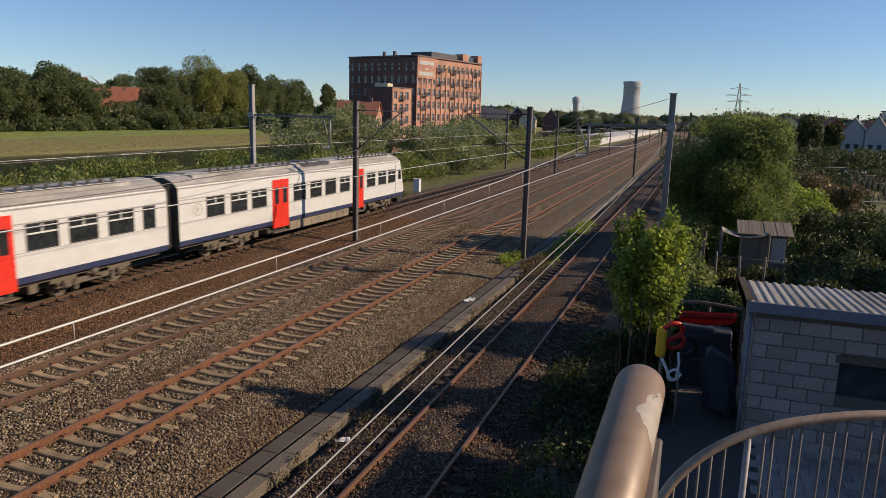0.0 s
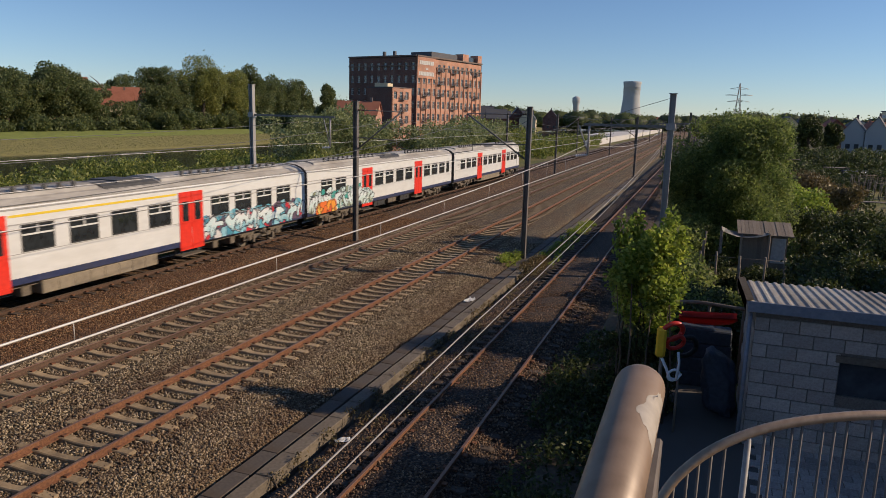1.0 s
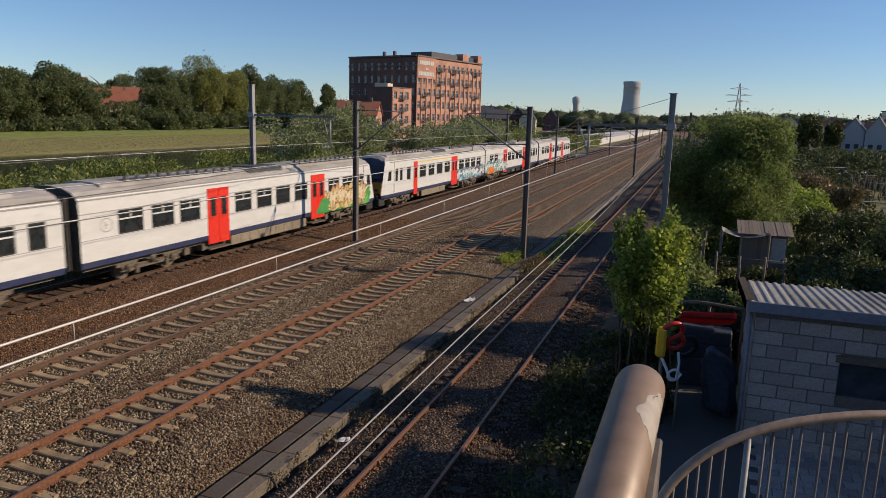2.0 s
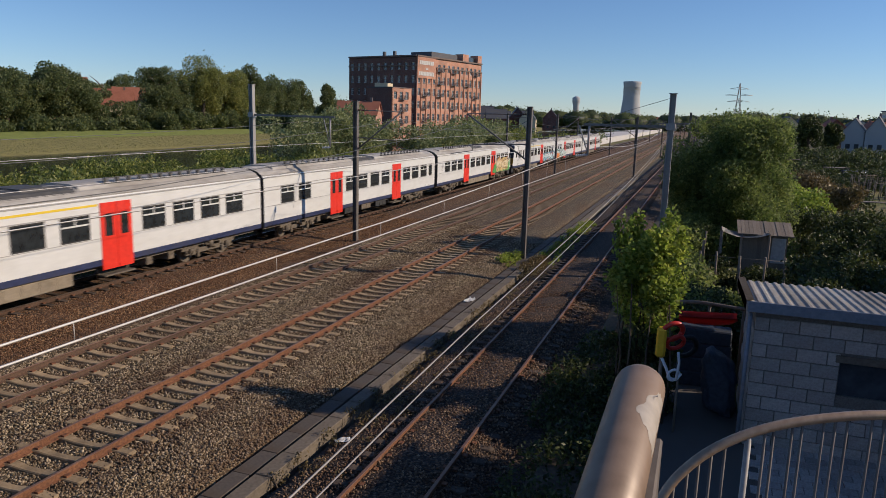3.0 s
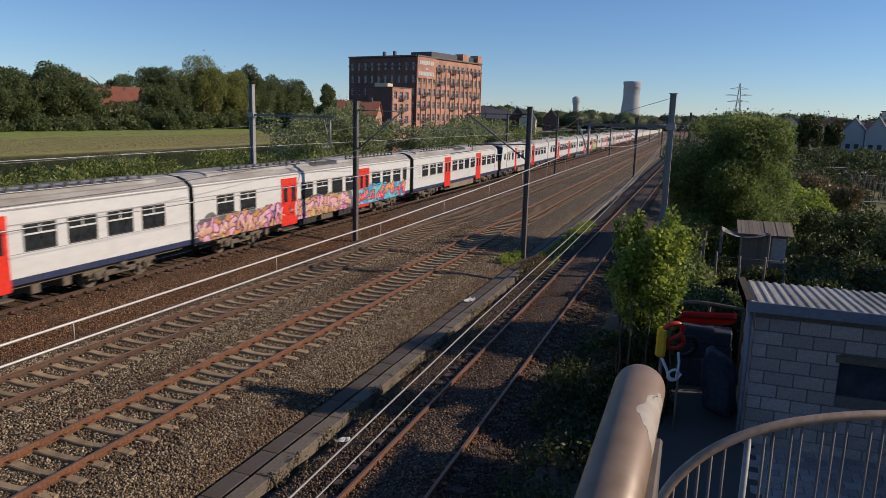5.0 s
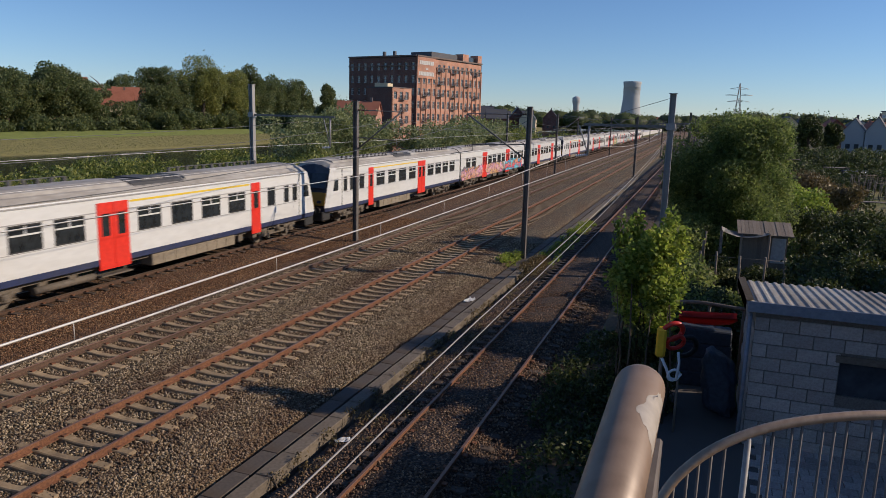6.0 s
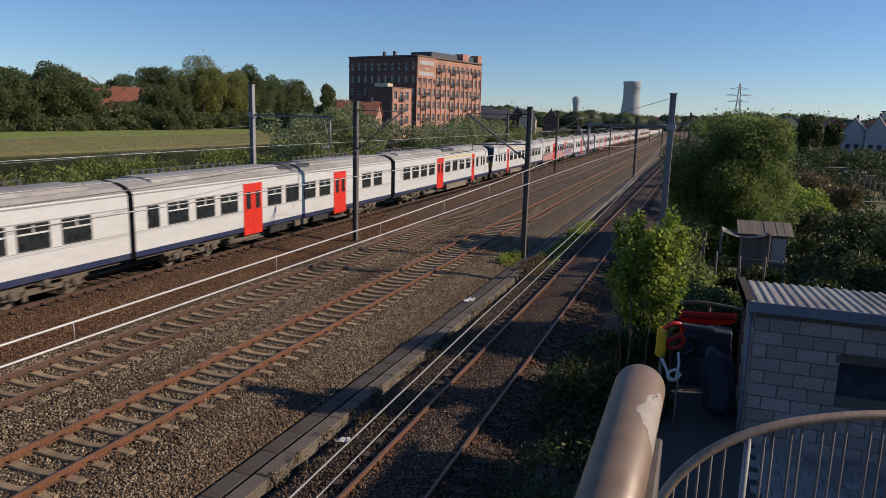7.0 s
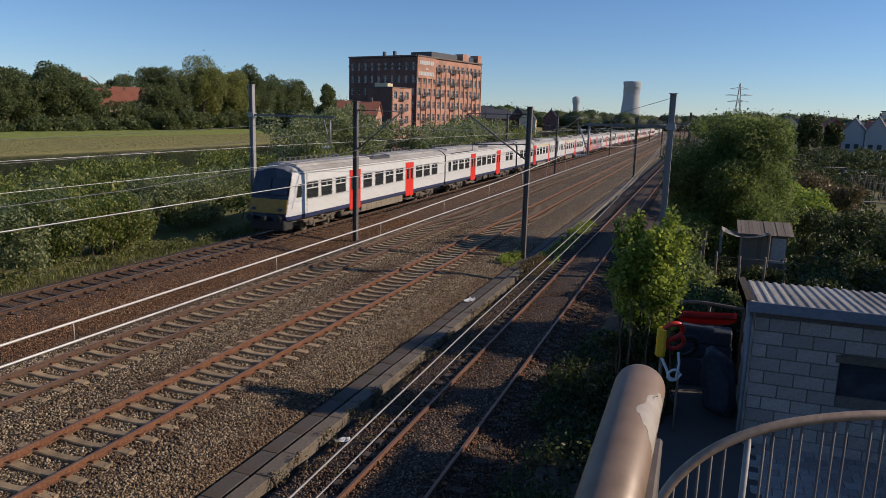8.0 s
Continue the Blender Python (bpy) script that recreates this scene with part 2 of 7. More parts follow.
M["grass_blade"] = leaf_material("grass_blade", (0.09, 0.11, 0.03), (0.16, 0.18, 0.05), (0.27, 0.25, 0.10), 0.3)


def grass_ground():
    m, n, l, b = material("grass_ground")
    v = coords(n, l, (1, 1, 1), True)
    fine = noise_tex(n, l, v, 2.2, 8.0, 0.75)
    big = noise_tex(n, l, v, 0.06, 5.0)
    g = ramp(n, l, fine, [(0.3, (0.06, 0.08, 0.02)), (0.7, (0.17, 0.18, 0.045))])
    d = ramp(n, l, fine, [(0.3, (0.12, 0.10, 0.04)), (0.7, (0.25, 0.21, 0.09))])
    l.new(mix(n, l, g, d, ramp(n, l, big, [(0.4, (0, 0, 0)), (0.62, (1, 1, 1))])), b.inputs["Base Color"])
    b.inputs["Roughness"].default_value = 0.95
    bump(n, l, b, fine, 0.8, 0.2)
    return m


def dike_grass():
    m, n, l, b = material("dike_grass")
    v = coords(n, l, (1, 0.35, 2.5), True)
    fine = noise_tex(n, l, v, 1.4, 8.0, 0.75)
    mown = ramp(n, l, fine, [(0.3, (0.14, 0.18, 0.03)), (0.7, (0.26, 0.29, 0.06))])
    tall = ramp(n, l, fine, [(0.3, (0.15, 0.135, 0.045)), (0.7, (0.31, 0.275, 0.09))])
    xyz = n.new("ShaderNodeSeparateXYZ")
    l.new(n.new("ShaderNodeNewGeometry").outputs["Position"], xyz.inputs[0])
    shift = n.new("ShaderNodeMath")
    shift.operation = "MULTIPLY_ADD"
    l.new(fine, shift.inputs[0])
    shift.inputs[1].default_value = 1.2
    l.new(xyz.outputs["Z"], shift.inputs[2])
    l.new(mix(n, l, tall, mown, ramp(n, l, shift.outputs[0], [(0.9, (0, 0, 0)), (1.0, (1, 1, 1))])), b.inputs["Base Color"])
    b.inputs["Roughness"].default_value = 0.95
    bump(n, l, b, fine, 0.9, 0.25)
    return m


def water_material():
    m, n, l, b = material("water")
    v = coords(n, l, (1, 1, 1), True)
    b.inputs["Base Color"].default_value = (0.03, 0.035, 0.03, 1)
    b.inputs["Roughness"].default_value = 0.08
    bump(n, l, b, noise_tex(n, l, v, 1.2, 3.0), 0.15, 0.1)
    return m


M["grass_ground"], M["dike_grass"], M["water"] = grass_ground(), dike_grass(), water_material()


# ---- mesh helpers ----
def link_mesh(name, me, mats, parent=None, label="", smooth=False):
    for m in mats if isinstance(mats, (list, tuple)) else [mats]:
        me.materials.append(m)
    if smooth:
        me.shade_smooth()
    ob = new(name, me)
    if parent is not None:
        ob.parent = parent
    if label:
        ob["label"] = label
    return ob


def part(name, bm, mat, parent=None, label="", smooth=False):
    me = bpy.data.meshes.new(name)
    bm.to_mesh(me)
    bm.free()
    return link_mesh(name, me, mat, parent, label, smooth)


def empty(name, x=0, y=0, z=0, rz=0):
    o = new(name)
    o.empty_display_size = 0.2
    o.matrix_basis = pose(x, y, z, 0, 0, rz)
    return o


def box(bm, x0, x1, y0, y1, z0, z1, bevel=0.0, slot=0):
    vs = [bm.verts.new((x, y, z)) for x in (x0, x1) for y in (y0, y1) for z in (z0, z1)]
    fs = [bm.faces.new([vs[i] for i in q]) for q in ((0, 1, 3, 2), (4, 6, 7, 5), (0, 4, 5, 1), (2, 3, 7, 6), (0, 2, 6, 4), (1, 5, 7, 3))]
    for f in fs:
        f.material_index = slot
    if bevel:
        es = {e for f in fs for e in f.edges}
        bmesh.ops.bevel(bm, geom=list(es), offset=bevel, segments=1, affect="EDGES", profile=0.5)
    return bm


def tube_path(bm, pts, radius, sides=8, cap=True, slot=0):
    """A round bar along points; radius may be one number or one for each point."""
    pts = [Vector(p) for p in pts]
    rad = radius if isinstance(radius, (list, tuple)) else [radius] * len(pts)
    rings, ref = [], None
    for i, p in enumerate(pts):
        d = (pts[min(i + 1, len(pts) - 1)] - pts[max(i - 1, 0)]).normalized()
        if ref is None:
            ref = d.orthogonal().normalized()
        ref = (ref - d * ref.dot(d)).normalized()
        side = d.cross(ref)
        rings.append([bm.verts.new(p + (ref * math.cos(a) + side * math.sin(a)) * rad[i]) for a in (2 * math.pi * k / sides for k in range(sides))])
    for a, b in zip(rings, rings[1:]):
        for k in range(sides):
            f = bm.faces.new((a[k], a[(k + 1) % sides], b[(k + 1) % sides], b[k]))
            f.material_index, f.smooth = slot, True
    if cap:
        for ring in (rings[0][::-1], rings[-1]):
            bm.faces.new(ring).material_index = slot
    return bm


def extrude_y(bm, profile, y0, y1, closed=True, slot=0, cap=True):
    """A profile of (x, z) points drawn out along y."""
    a = [bm.verts.new((x, y0, z)) for x, z in profile]
    b = [bm.verts.new((x, y1, z)) for x, z in profile]
    n = len(profile)
    for i in range(n if closed else n - 1):
        bm.faces.new((a[i], a[(i + 1) % n], b[(i + 1) % n], b[i])).material_index = slot
    if closed and cap:
        bm.faces.new(a[::-1]).material_index = slot
        bm.faces.new(b).material_index = slot
    bmesh.ops.recalc_face_normals(bm, faces=bm.faces)
    return bm


def raw_mesh(name, verts, faces_flat, per_face):
    """A mesh from arrays: verts (n, 3), face corner indices and corners per face."""
    me = bpy.data.meshes.new(name)
    nf = len(faces_flat) // per_face
    me.vertices.add(len(verts))
    me.vertices.foreach_set("co", np.asarray(verts, np.float32).ravel())
    me.loops.add(len(faces_flat))
    me.loops.foreach_set("vertex_index", np.asarray(faces_flat, np.int32))
    me.polygons.add(nf)
    me.polygons.foreach_set("loop_start", np.arange(0, nf * per_face, per_face, dtype=np.int32))
    me.polygons.foreach_set("loop_total", np.full(nf, per_face, np.int32))
    me.update(calc_edges=True)
    me.validate()
    return me


RNG = np.random.default_rng(7)


def leaves_mesh(name, centres, size, droop=0.0, aspect=0.55):
    """Pointed leaves, folded a little, one at each centre, turned at random."""
    c = np.asarray(centres, float)
    n = len(c)
    d = RNG.normal(size=(n, 3))
    d[:, 2] -= droop * 2.0
    d /= np.linalg.norm(d, axis=1)[:, None]
    e = RNG.normal(size=(n, 3))
    e -= d * (e * d).sum(1)[:, None]
    e /= np.linalg.norm(e, axis=1)[:, None]
    nn = np.cross(d, e)
    s = size * RNG.uniform(0.6, 1.4, n)[:, None]
    v = np.stack([c - d * s, c + e * s * aspect + nn * s * 0.15, c + d * s, c - e * s * aspect + nn * s * 0.15], 1).reshape(-1, 3)
    i = np.arange(n)[:, None] * 4
    f = np.concatenate([i, i + 1, i + 2, i, i + 2, i + 3], 1).ravel()
    return raw_mesh(name, v, f, 3)


def clump_points(clumps, n, shell=0.55):
    """Points scattered through the outer part of ellipsoid clumps (x, y, z, rx, ry, rz)."""
    cl = np.array(clumps, float)
    w = (cl[:, 3] * cl[:, 4] + cl[:, 4] * cl[:, 5] + cl[:, 3] * cl[:, 5])
    k = RNG.choice(len(cl), size=n, p=w / w.sum())
    d = RNG.normal(size=(n, 3))
    d /= np.linalg.norm(d, axis=1)[:, None]
    rr = shell + (1.0 - shell) * RNG.random(n) ** 0.7
    rr *= 1 + 0.18 * RNG.normal(size=n) * (RNG.random(n) < 0.35)
    return cl[k, :3] + d * cl[k, 3:] * rr[:, None]


def crown_clumps(cx, cy, cz, rx, ry, rz, count, small=0.38):
    """Uneven small clumps that fill an ellipsoid."""
    out = []
    for _ in range(count):
        d = RNG.normal(size=3)
        d /= np.linalg.norm(d)
        r = RNG.random() ** 0.45 * 0.82
        s = small * RNG.uniform(0.55, 1.25)
        out.append((cx + d[0] * rx * r, cy + d[1] * ry * r, cz + d[2] * rz * r, rx * s, ry * s, rz * s * 0.9))
    return out


def trunk(bm, base, top, r0, limbs, spread, rng):
    base, top = Vector(base), Vector(top)
    mid = (base + top) / 2 + Vector((rng.uniform(-0.05, 0.05), rng.uniform(-0.05, 0.05), 0)) * (top - base).length
    tube_path(bm, [base, mid, top], [r0, r0 * 0.75, r0 * 0.3], 8)
    for i in range(limbs):
        s = rng.uniform(0.3, 0.9)
        p = base.lerp(top, s)
        a = i * 2.4 + rng.uniform(-0.4, 0.4)
        q = p + Vector((math.cos(a) * spread, math.sin(a) * spread, spread * rng.uniform(0.3, 0.9)))
        tube_path(bm, [p, p.lerp(q, 0.5) + Vector((0, 0, 0.08 * spread)), q], [r0 * 0.42, r0 * 0.28, r0 * 0.1], 6)


def tree(name, x, y, z, height, rx, ry, leaves, size, mat, label, category="tree", clear=0.15, clumps=26, small=0.36, droop=0.0, group="", inner=True):
    rng = random.Random(int(abs(x) * 131 + abs(y) * 17))
    t = empty(name, x, y, z)
    bm = bmesh.new()
    trunk(bm, (0, 0, -0.15), (0, 0, height * 0.75), max(0.035 * height, 0.05), 7, min(rx, ry) * 0.6, rng)
    part("trunk", bm, M["bark"], t)
    rz = height * (1 - clear) / 2
    cl = crown_clumps(0, 0, height * clear + rz, rx, ry, rz, clumps, small)
    me = leaves_mesh("crown", clump_points(cl, leaves), size, droop)
    link_mesh("crown", me, mat, t)
    return tagged(t, label, category, group)
# ---- ground, river and dike ----
TRACKS = (-22.455, -15.595, -11.70, -4.92)
GAUGE = 1.46


def ground_sheet():
    xs = [-3000, -900, -400, -230, -170, -150, -138, -132, -128, -120, -112, -105, -103, -101, -64, -61, -58, -50, -40, -32, -28, -25.6, -24.9, -24.4,
          -19.6, -19.0, -18.4, -17.9, -14.3, -13.7, -9.9, -9.4, -7.6, -7.1, -3.2, -2.6, 0, 4, 8, 14, 25, 60, 150, 400, 900, 3000]
    zs = {-230: 0.6, -170: 1.0, -150: 1.1, -138: 1.15, -132: 1.15, -128: 1.0, -120: 0.3, -112: -0.35, -105: -0.95, -103: -1.35, -101: -1.9, -64: -1.9, -61: -1.2,
          -58: -0.9, -50: -0.8, -40: -0.7, -32: -0.6, -28: -0.5, -25.6: -0.42, -24.9: -0.4}
    ys = [-3000, -800, -200, -60, -20] + [-20 + 2.5 * i for i in range(1, 40)] + [85, 95, 110, 130, 150, 180, 220, 270, 330, 400, 500, 700, 1000, 1500, 2200, 4000]
    bm = bmesh.new()
    grid = []
    for y in ys:
        row = []
        for x in xs:
            z = zs.get(x, -0.66 if -24.9 < x < -2.7 else (-0.3 if x > -2.7 else 0.3))
            if abs(x) < 130 and -20 < y < 90:
                z += 0.04 * noise.noise(Vector((x * 0.4, y * 0.4, 0)))
            row.append(bm.verts.new((x, y, z)))
        grid.append(row)
    for j in range(len(ys) - 1):
        for i in range(len(xs) - 1):
            f = bm.faces.new((grid[j][i], grid[j][i + 1], grid[j + 1][i + 1], grid[j + 1][i]))
            f.smooth = True
            xm = (xs[i] + xs[i + 1]) / 2
            f.material_index = 1 if -140 < xm < -100 else (2 if -26 < xm < 2 else 0)
    g = part("ground", bm, [M["grass_ground"], M["dike_grass"], M["soil"]])
    tagged(g, "open ground with grass, a mown dike and bare soil by the line", "ground", kind="structure")
    bm = bmesh.new()
    box(bm, -104, -60, -300, 900, -1.9, -1.28)
    tagged(part("water", bm, M["water"]), "still dark river water below a grass dike", "river", kind="structure")


ground_sheet()


# rusty stone with the siding's shade worked into its tones
M["ballast_shaded"] = ballast_material("ballast_shaded", [(0.2, (0.030, 0.019, 0.012)), (0.5, (0.085, 0.051, 0.031)), (0.8, (0.187, 0.123, 0.076))], (0.038, 0.024, 0.015))


def ballast_bed():
    """Two beds: grey stone under the middle tracks, rusty stone under the train's track and the siding."""
    def bed(x_list, mat, label):
        ys = [-8 + 0.5 * i for i in range(0, 126)] + [56, 58, 61, 65, 70, 76, 84, 95, 110, 130, 160, 200, 260, 340, 450, 600, 800]
        bm = bmesh.new()
        rows = []
        for y in ys:
            rows.append([bm.verts.new((x + 0.08 * noise.noise(Vector((x, y * 0.7, 3))), y, z + (0.05 * noise.noise(Vector((x * 1.3, y * 1.3, 0))) if y < 70 and z > -0.5 else 0))) for x, z in x_list])
        for a, b in zip(rows, rows[1:]):
            for i in range(len(x_list) - 1):
                f = bm.faces.new((a[i], a[i + 1], b[i + 1], b[i]))
                f.smooth = True
        return tagged(part("ballast", bm, mat), label, "ballast", kind="structure")

    bed([(-25.0, -0.55), (-24.5, -0.3), (-24.0, -0.2), (-23.6, -0.17), (-23.2, -0.185), (-22.46, -0.2), (-21.7, -0.185), (-21.3, -0.17), (-20.6, -0.2), (-19.7, -0.36), (-19.0, -0.39), (-18.3, -0.37), (-17.9, -0.34), (-17.4, -0.30)],
        M["ballast_rust"], "rust-brown crushed stone ballast under the train's track")
    def shoulders(c):
        return [(c - 1.6, -0.19), (c - 1.2, -0.175), (c - 0.86, -0.18), (c - 0.62, -0.215), (c, -0.235), (c + 0.62, -0.215), (c + 0.86, -0.18), (c + 1.2, -0.175), (c + 1.6, -0.19)]

    bed([(-17.6, -0.34)] + shoulders(TRACKS[1]) + [(-13.65, -0.25)] + shoulders(TRACKS[2]) + [(-9.7, -0.2), (-9.0, -0.3), (-8.5, -0.38), (-8.38, -0.60)], M["ballast_grey"], "pale grey and brown crushed stone ballast")
    bed([(-7.3, -0.60), (-7.18, -0.36), (-6.6, -0.33), (-6.0, -0.26), (-5.65, -0.115), (-4.92, -0.10), (-4.2, -0.115), (-3.6, -0.26), (-3.0, -0.34), (-2.4, -0.5)],
        M["ballast_shaded"], "weathered ballast under a rusty siding, darkened further for shade")


ballast_bed()


def loose_stones(name, x0, x1, y0, y1, count, mat, size, level):
    """Broken stones that lie on the ballast: too many to count."""
    base = np.array([(1, 0, 0), (-1, 0, 0), (0, 1, 0), (0, -1, 0), (0, 0, 1), (0, 0, -1)], float)
    tri = np.array([0, 2, 4, 2, 1, 4, 1, 3, 4, 3, 0, 4, 2, 0, 5, 1, 2, 5, 3, 1, 5, 0, 3, 5])
    y = y0 + (y1 - y0) * RNG.random(count) ** 1.35
    x = RNG.uniform(x0, x1, count)
    c = np.stack([x, y, np.array([level(a) for a in x]) + RNG.normal(0, 0.012, count)], 1)
    s = size * RNG.uniform(0.55, 1.3, (count, 1, 3)) * np.array([1, 1, 0.7])
    q = RNG.normal(size=(count, 3, 3))
    q, _ = np.linalg.qr(q)
    v = np.einsum("nij,nkj->nki", q, base[None] * s * RNG.uniform(0.75, 1.2, (count, 6, 1))) + c[:, None]
    f = (np.arange(count)[:, None] * 6 + tri[None]).ravel()
    ob = link_mesh(name, raw_mesh(name, v.reshape(-1, 3), f, 3), mat)
    return ob


def stone_material(name, tones):
    m, n, l, b = material(name)
    isl = n.new("ShaderNodeNewGeometry").outputs["Random Per Island"]
    v = coords(n, l, (1, 1, 1), True)
    col = ramp(n, l, isl, tones)
    big = noise_tex(n, l, coords(n, l, (1, 0.16, 1), True), 0.8, 6.0)
    col = mix(n, l, col, (0.10, 0.052, 0.03), ramp(n, l, big, [(0.42, (0, 0, 0)), (0.64, (0.6, 0.6, 0.6))]))
    l.new(col, b.inputs["Base Color"])
    b.inputs["Roughness"].default_value = 0.9
    bump(n, l, b, noise_tex(n, l, v, 60, 3.0), 0.4, 0.006)
    return m


M["stone_grey"] = stone_material("stone_grey", [(0.0, (0.05, 0.034, 0.02)), (0.5, (0.205, 0.15, 0.084)), (1.0, (0.52, 0.42, 0.285))])
M["stone_rust"] = stone_material("stone_rust", [(0.0, (0.06, 0.028, 0.012)), (0.6, (0.21, 0.105, 0.045)), (1.0, (0.42, 0.26, 0.14))])


# ---- tracks ----
def rail_profile(w=0.072, h=0.16):
    hw, hb = w / 2, 0.07
    return [(-hb, -h), (hb, -h), (hb, -h + 0.012), (0.012, -h + 0.03), (0.012, -0.045), (hw, -0.035), (hw, -0.006), (hw - 0.008, 0.0), (-hw + 0.008, 0.0), (-hw, -0.006), (-hw, -0.035), (-0.012, -0.045), (-0.012, -h + 0.03), (-hb, -h + 0.012)]


def rail_mesh(shiny, web):
    bm = bmesh.new()
    extrude_y(bm, rail_profile(), 0, 640)
    for f in bm.faces:
        if f.normal.z > 0.5 and f.calc_center_median().z > -0.02:
            f.material_index = 1
    me = bpy.data.meshes.new("rail")
    bm.to_mesh(me)
    bm.free()
    me.materials.append(M[web])
    me.materials.append(M["rail_head"] if shiny else M["rail_head_dull"])
    return me


def sleeper_mesh(length, half, mat):
    """A concrete sleeper: broad raised seats below the rails, a lower and slimmer waist between them."""
    bm = bmesh.new()
    e = length / 2
    rings = []
    for x, w, top in ((-e, 0.92, -0.15), (-e + 0.06, 1.0, -0.128), (-0.52, 1.0, -0.122), (-0.22, 0.84, -0.158), (0.22, 0.84, -0.158), (0.52, 1.0, -0.122), (e - 0.06, 1.0, -0.128), (e, 0.92, -0.15)):
        hw = half * w
        rings.append([bm.verts.new((x, y, z)) for y, z in ((-hw * 1.12, -0.34), (-hw, top - 0.02), (-hw + 0.02, top), (hw - 0.02, top), (hw, top - 0.02), (hw * 1.12, -0.34))])
    for a, b in zip(rings, rings[1:]):
        for k in range(6):
            bm.faces.new((a[k], a[(k + 1) % 6], b[(k + 1) % 6], b[k]))
    bm.faces.new(rings[0][::-1])
    bm.faces.new(rings[-1])
    bmesh.ops.recalc_face_normals(bm, faces=bm.faces)
    me = bpy.data.meshes.new("sleeper")
    bm.to_mesh(me)
    bm.free()
    me.materials.append(mat)
    return me


def clips_mesh(n, y0, step):
    bm = bmesh.new()
    for k in range(n):
        for rx in (-GAUGE / 2, GAUGE / 2):
            for s in (-1, 1):
                x = rx + s * 0.105
                box(bm, x - 0.045, x + 0.045, y0 + k * step - 0.06, y0 + k * step + 0.06, -0.13, -0.085)
    me = bpy.data.meshes.new("rail_fastening")
    bm.to_mesh(me)
    bm.free()
    me.materials.append(M["rail_rust"])
    return me


STEP, FIRST = 0.63, 9.33
NEAR_N, FAR_N = 62, 420


def railway_track(x, label, shiny, mat, near_from, half=0.115, sunk=0.0, web="rail_rust"):
    t = empty("railway_track", x, 0, 0)
    rail = rail_mesh(shiny, web)
    for s in (-1, 1):
        o = new("rail", rail)
        o.parent = t
        o.matrix_basis = pose(s * GAUGE / 2, -40, 0)
        o["label"] = "steel rail with rusty web"
    sl = sleeper_mesh(2.5, half, mat)
    k0 = int((near_from - FIRST) / STEP)
    for k in range(k0, k0 + NEAR_N):
        o = new("sleeper", sl)
        o.parent = t
        o.matrix_basis = pose(0, FIRST + k * STEP, -sunk)
    far = bmesh.new()
    for k in range(k0 + NEAR_N, k0 + NEAR_N + FAR_N):
        y = FIRST + k * STEP
        box(far, -1.25, 1.25, y - half, y + half, -0.3, -0.13)
    o = part("distant_sleeper", far, mat, t, "concrete sleepers far down the line")
    o["kind"] = "stuff"
    o = new("rail_fastening", clips_mesh(NEAR_N + 60, FIRST + k0 * STEP, STEP))
    o.parent = t
    o["kind"] = "stuff"
    return tagged(t, label, "railway track", "tracks side by side")


railway_track(TRACKS[0], "main line track with shiny rails on dark sleepers", True, M["sleeper_dark"], 10, web="rail_dark")
railway_track(TRACKS[1], "main line track on pale concrete sleepers in ballast", False, M["sleeper"], 6, web="rail_brown")
railway_track(TRACKS[2], "rusty track on pale concrete sleepers in grey ballast", False, M["sleeper"], 4)
railway_track(TRACKS[3], "half-buried rusty siding track with dark sleepers", False, M["sleeper_dark"], 2, sunk=0.03)


M["trough_lid"] = worn("trough_lid", (0.068, 0.056, 0.046), (0.105, 0.086, 0.068), 0.9, 0, 14, 0.7, 0.4, dirt=(0.075, 0.05, 0.03), dirt_amount=0.8, piece=0.06)


# cable trough: concrete boxes with lids, laid end to end
def cable_trough():
    t = empty("cable_trough", -8.05, 0, 0)
    bm = bmesh.new()
    box(bm, -0.28, 0.13, 0, 0.993, -0.7, -0.30, 0.012)
    me = bpy.data.meshes.new("trough_lid")
    bm.to_mesh(me)
    bm.free()
    me.materials.append(M["trough_lid"])
    bm = bmesh.new()
    box(bm, 0.25, 0.62, 0, 0.993, -0.7, -0.24, 0.015)
    me2 = bpy.data.meshes.new("trough_edge")
    bm.to_mesh(me2)
    bm.free()
    me2.materials.append(M["concrete"])
    rng = random.Random(4)
    for k in range(90):
        for name, mesh in (("trough_lid", me), ("trough_edge", me2)):
            o = new(name, mesh)
            o.parent = t
            o.matrix_basis = pose(rng.uniform(-0.006, 0.006), 4 + k, rng.uniform(-0.006, 0.006), rng.uniform(-0.3, 0.3), rng.uniform(-0.5, 0.5), rng.uniform(-0.25, 0.25))
    tagged(t, "grey concrete cable trough with lids along the ballast", "cable trough")


cable_trough()
# ---- the train: four coupled units of three carriages ----
HALF = 1.38
BODY = [(1.30, 0.86), (1.36, 0.90), (HALF, 1.13), (HALF, 2.95), (1.36, 3.42), (1.30, 3.52), (1.06, 3.74), (0.66, 3.88), (0.0, 3.95)]
CAR = 25.6


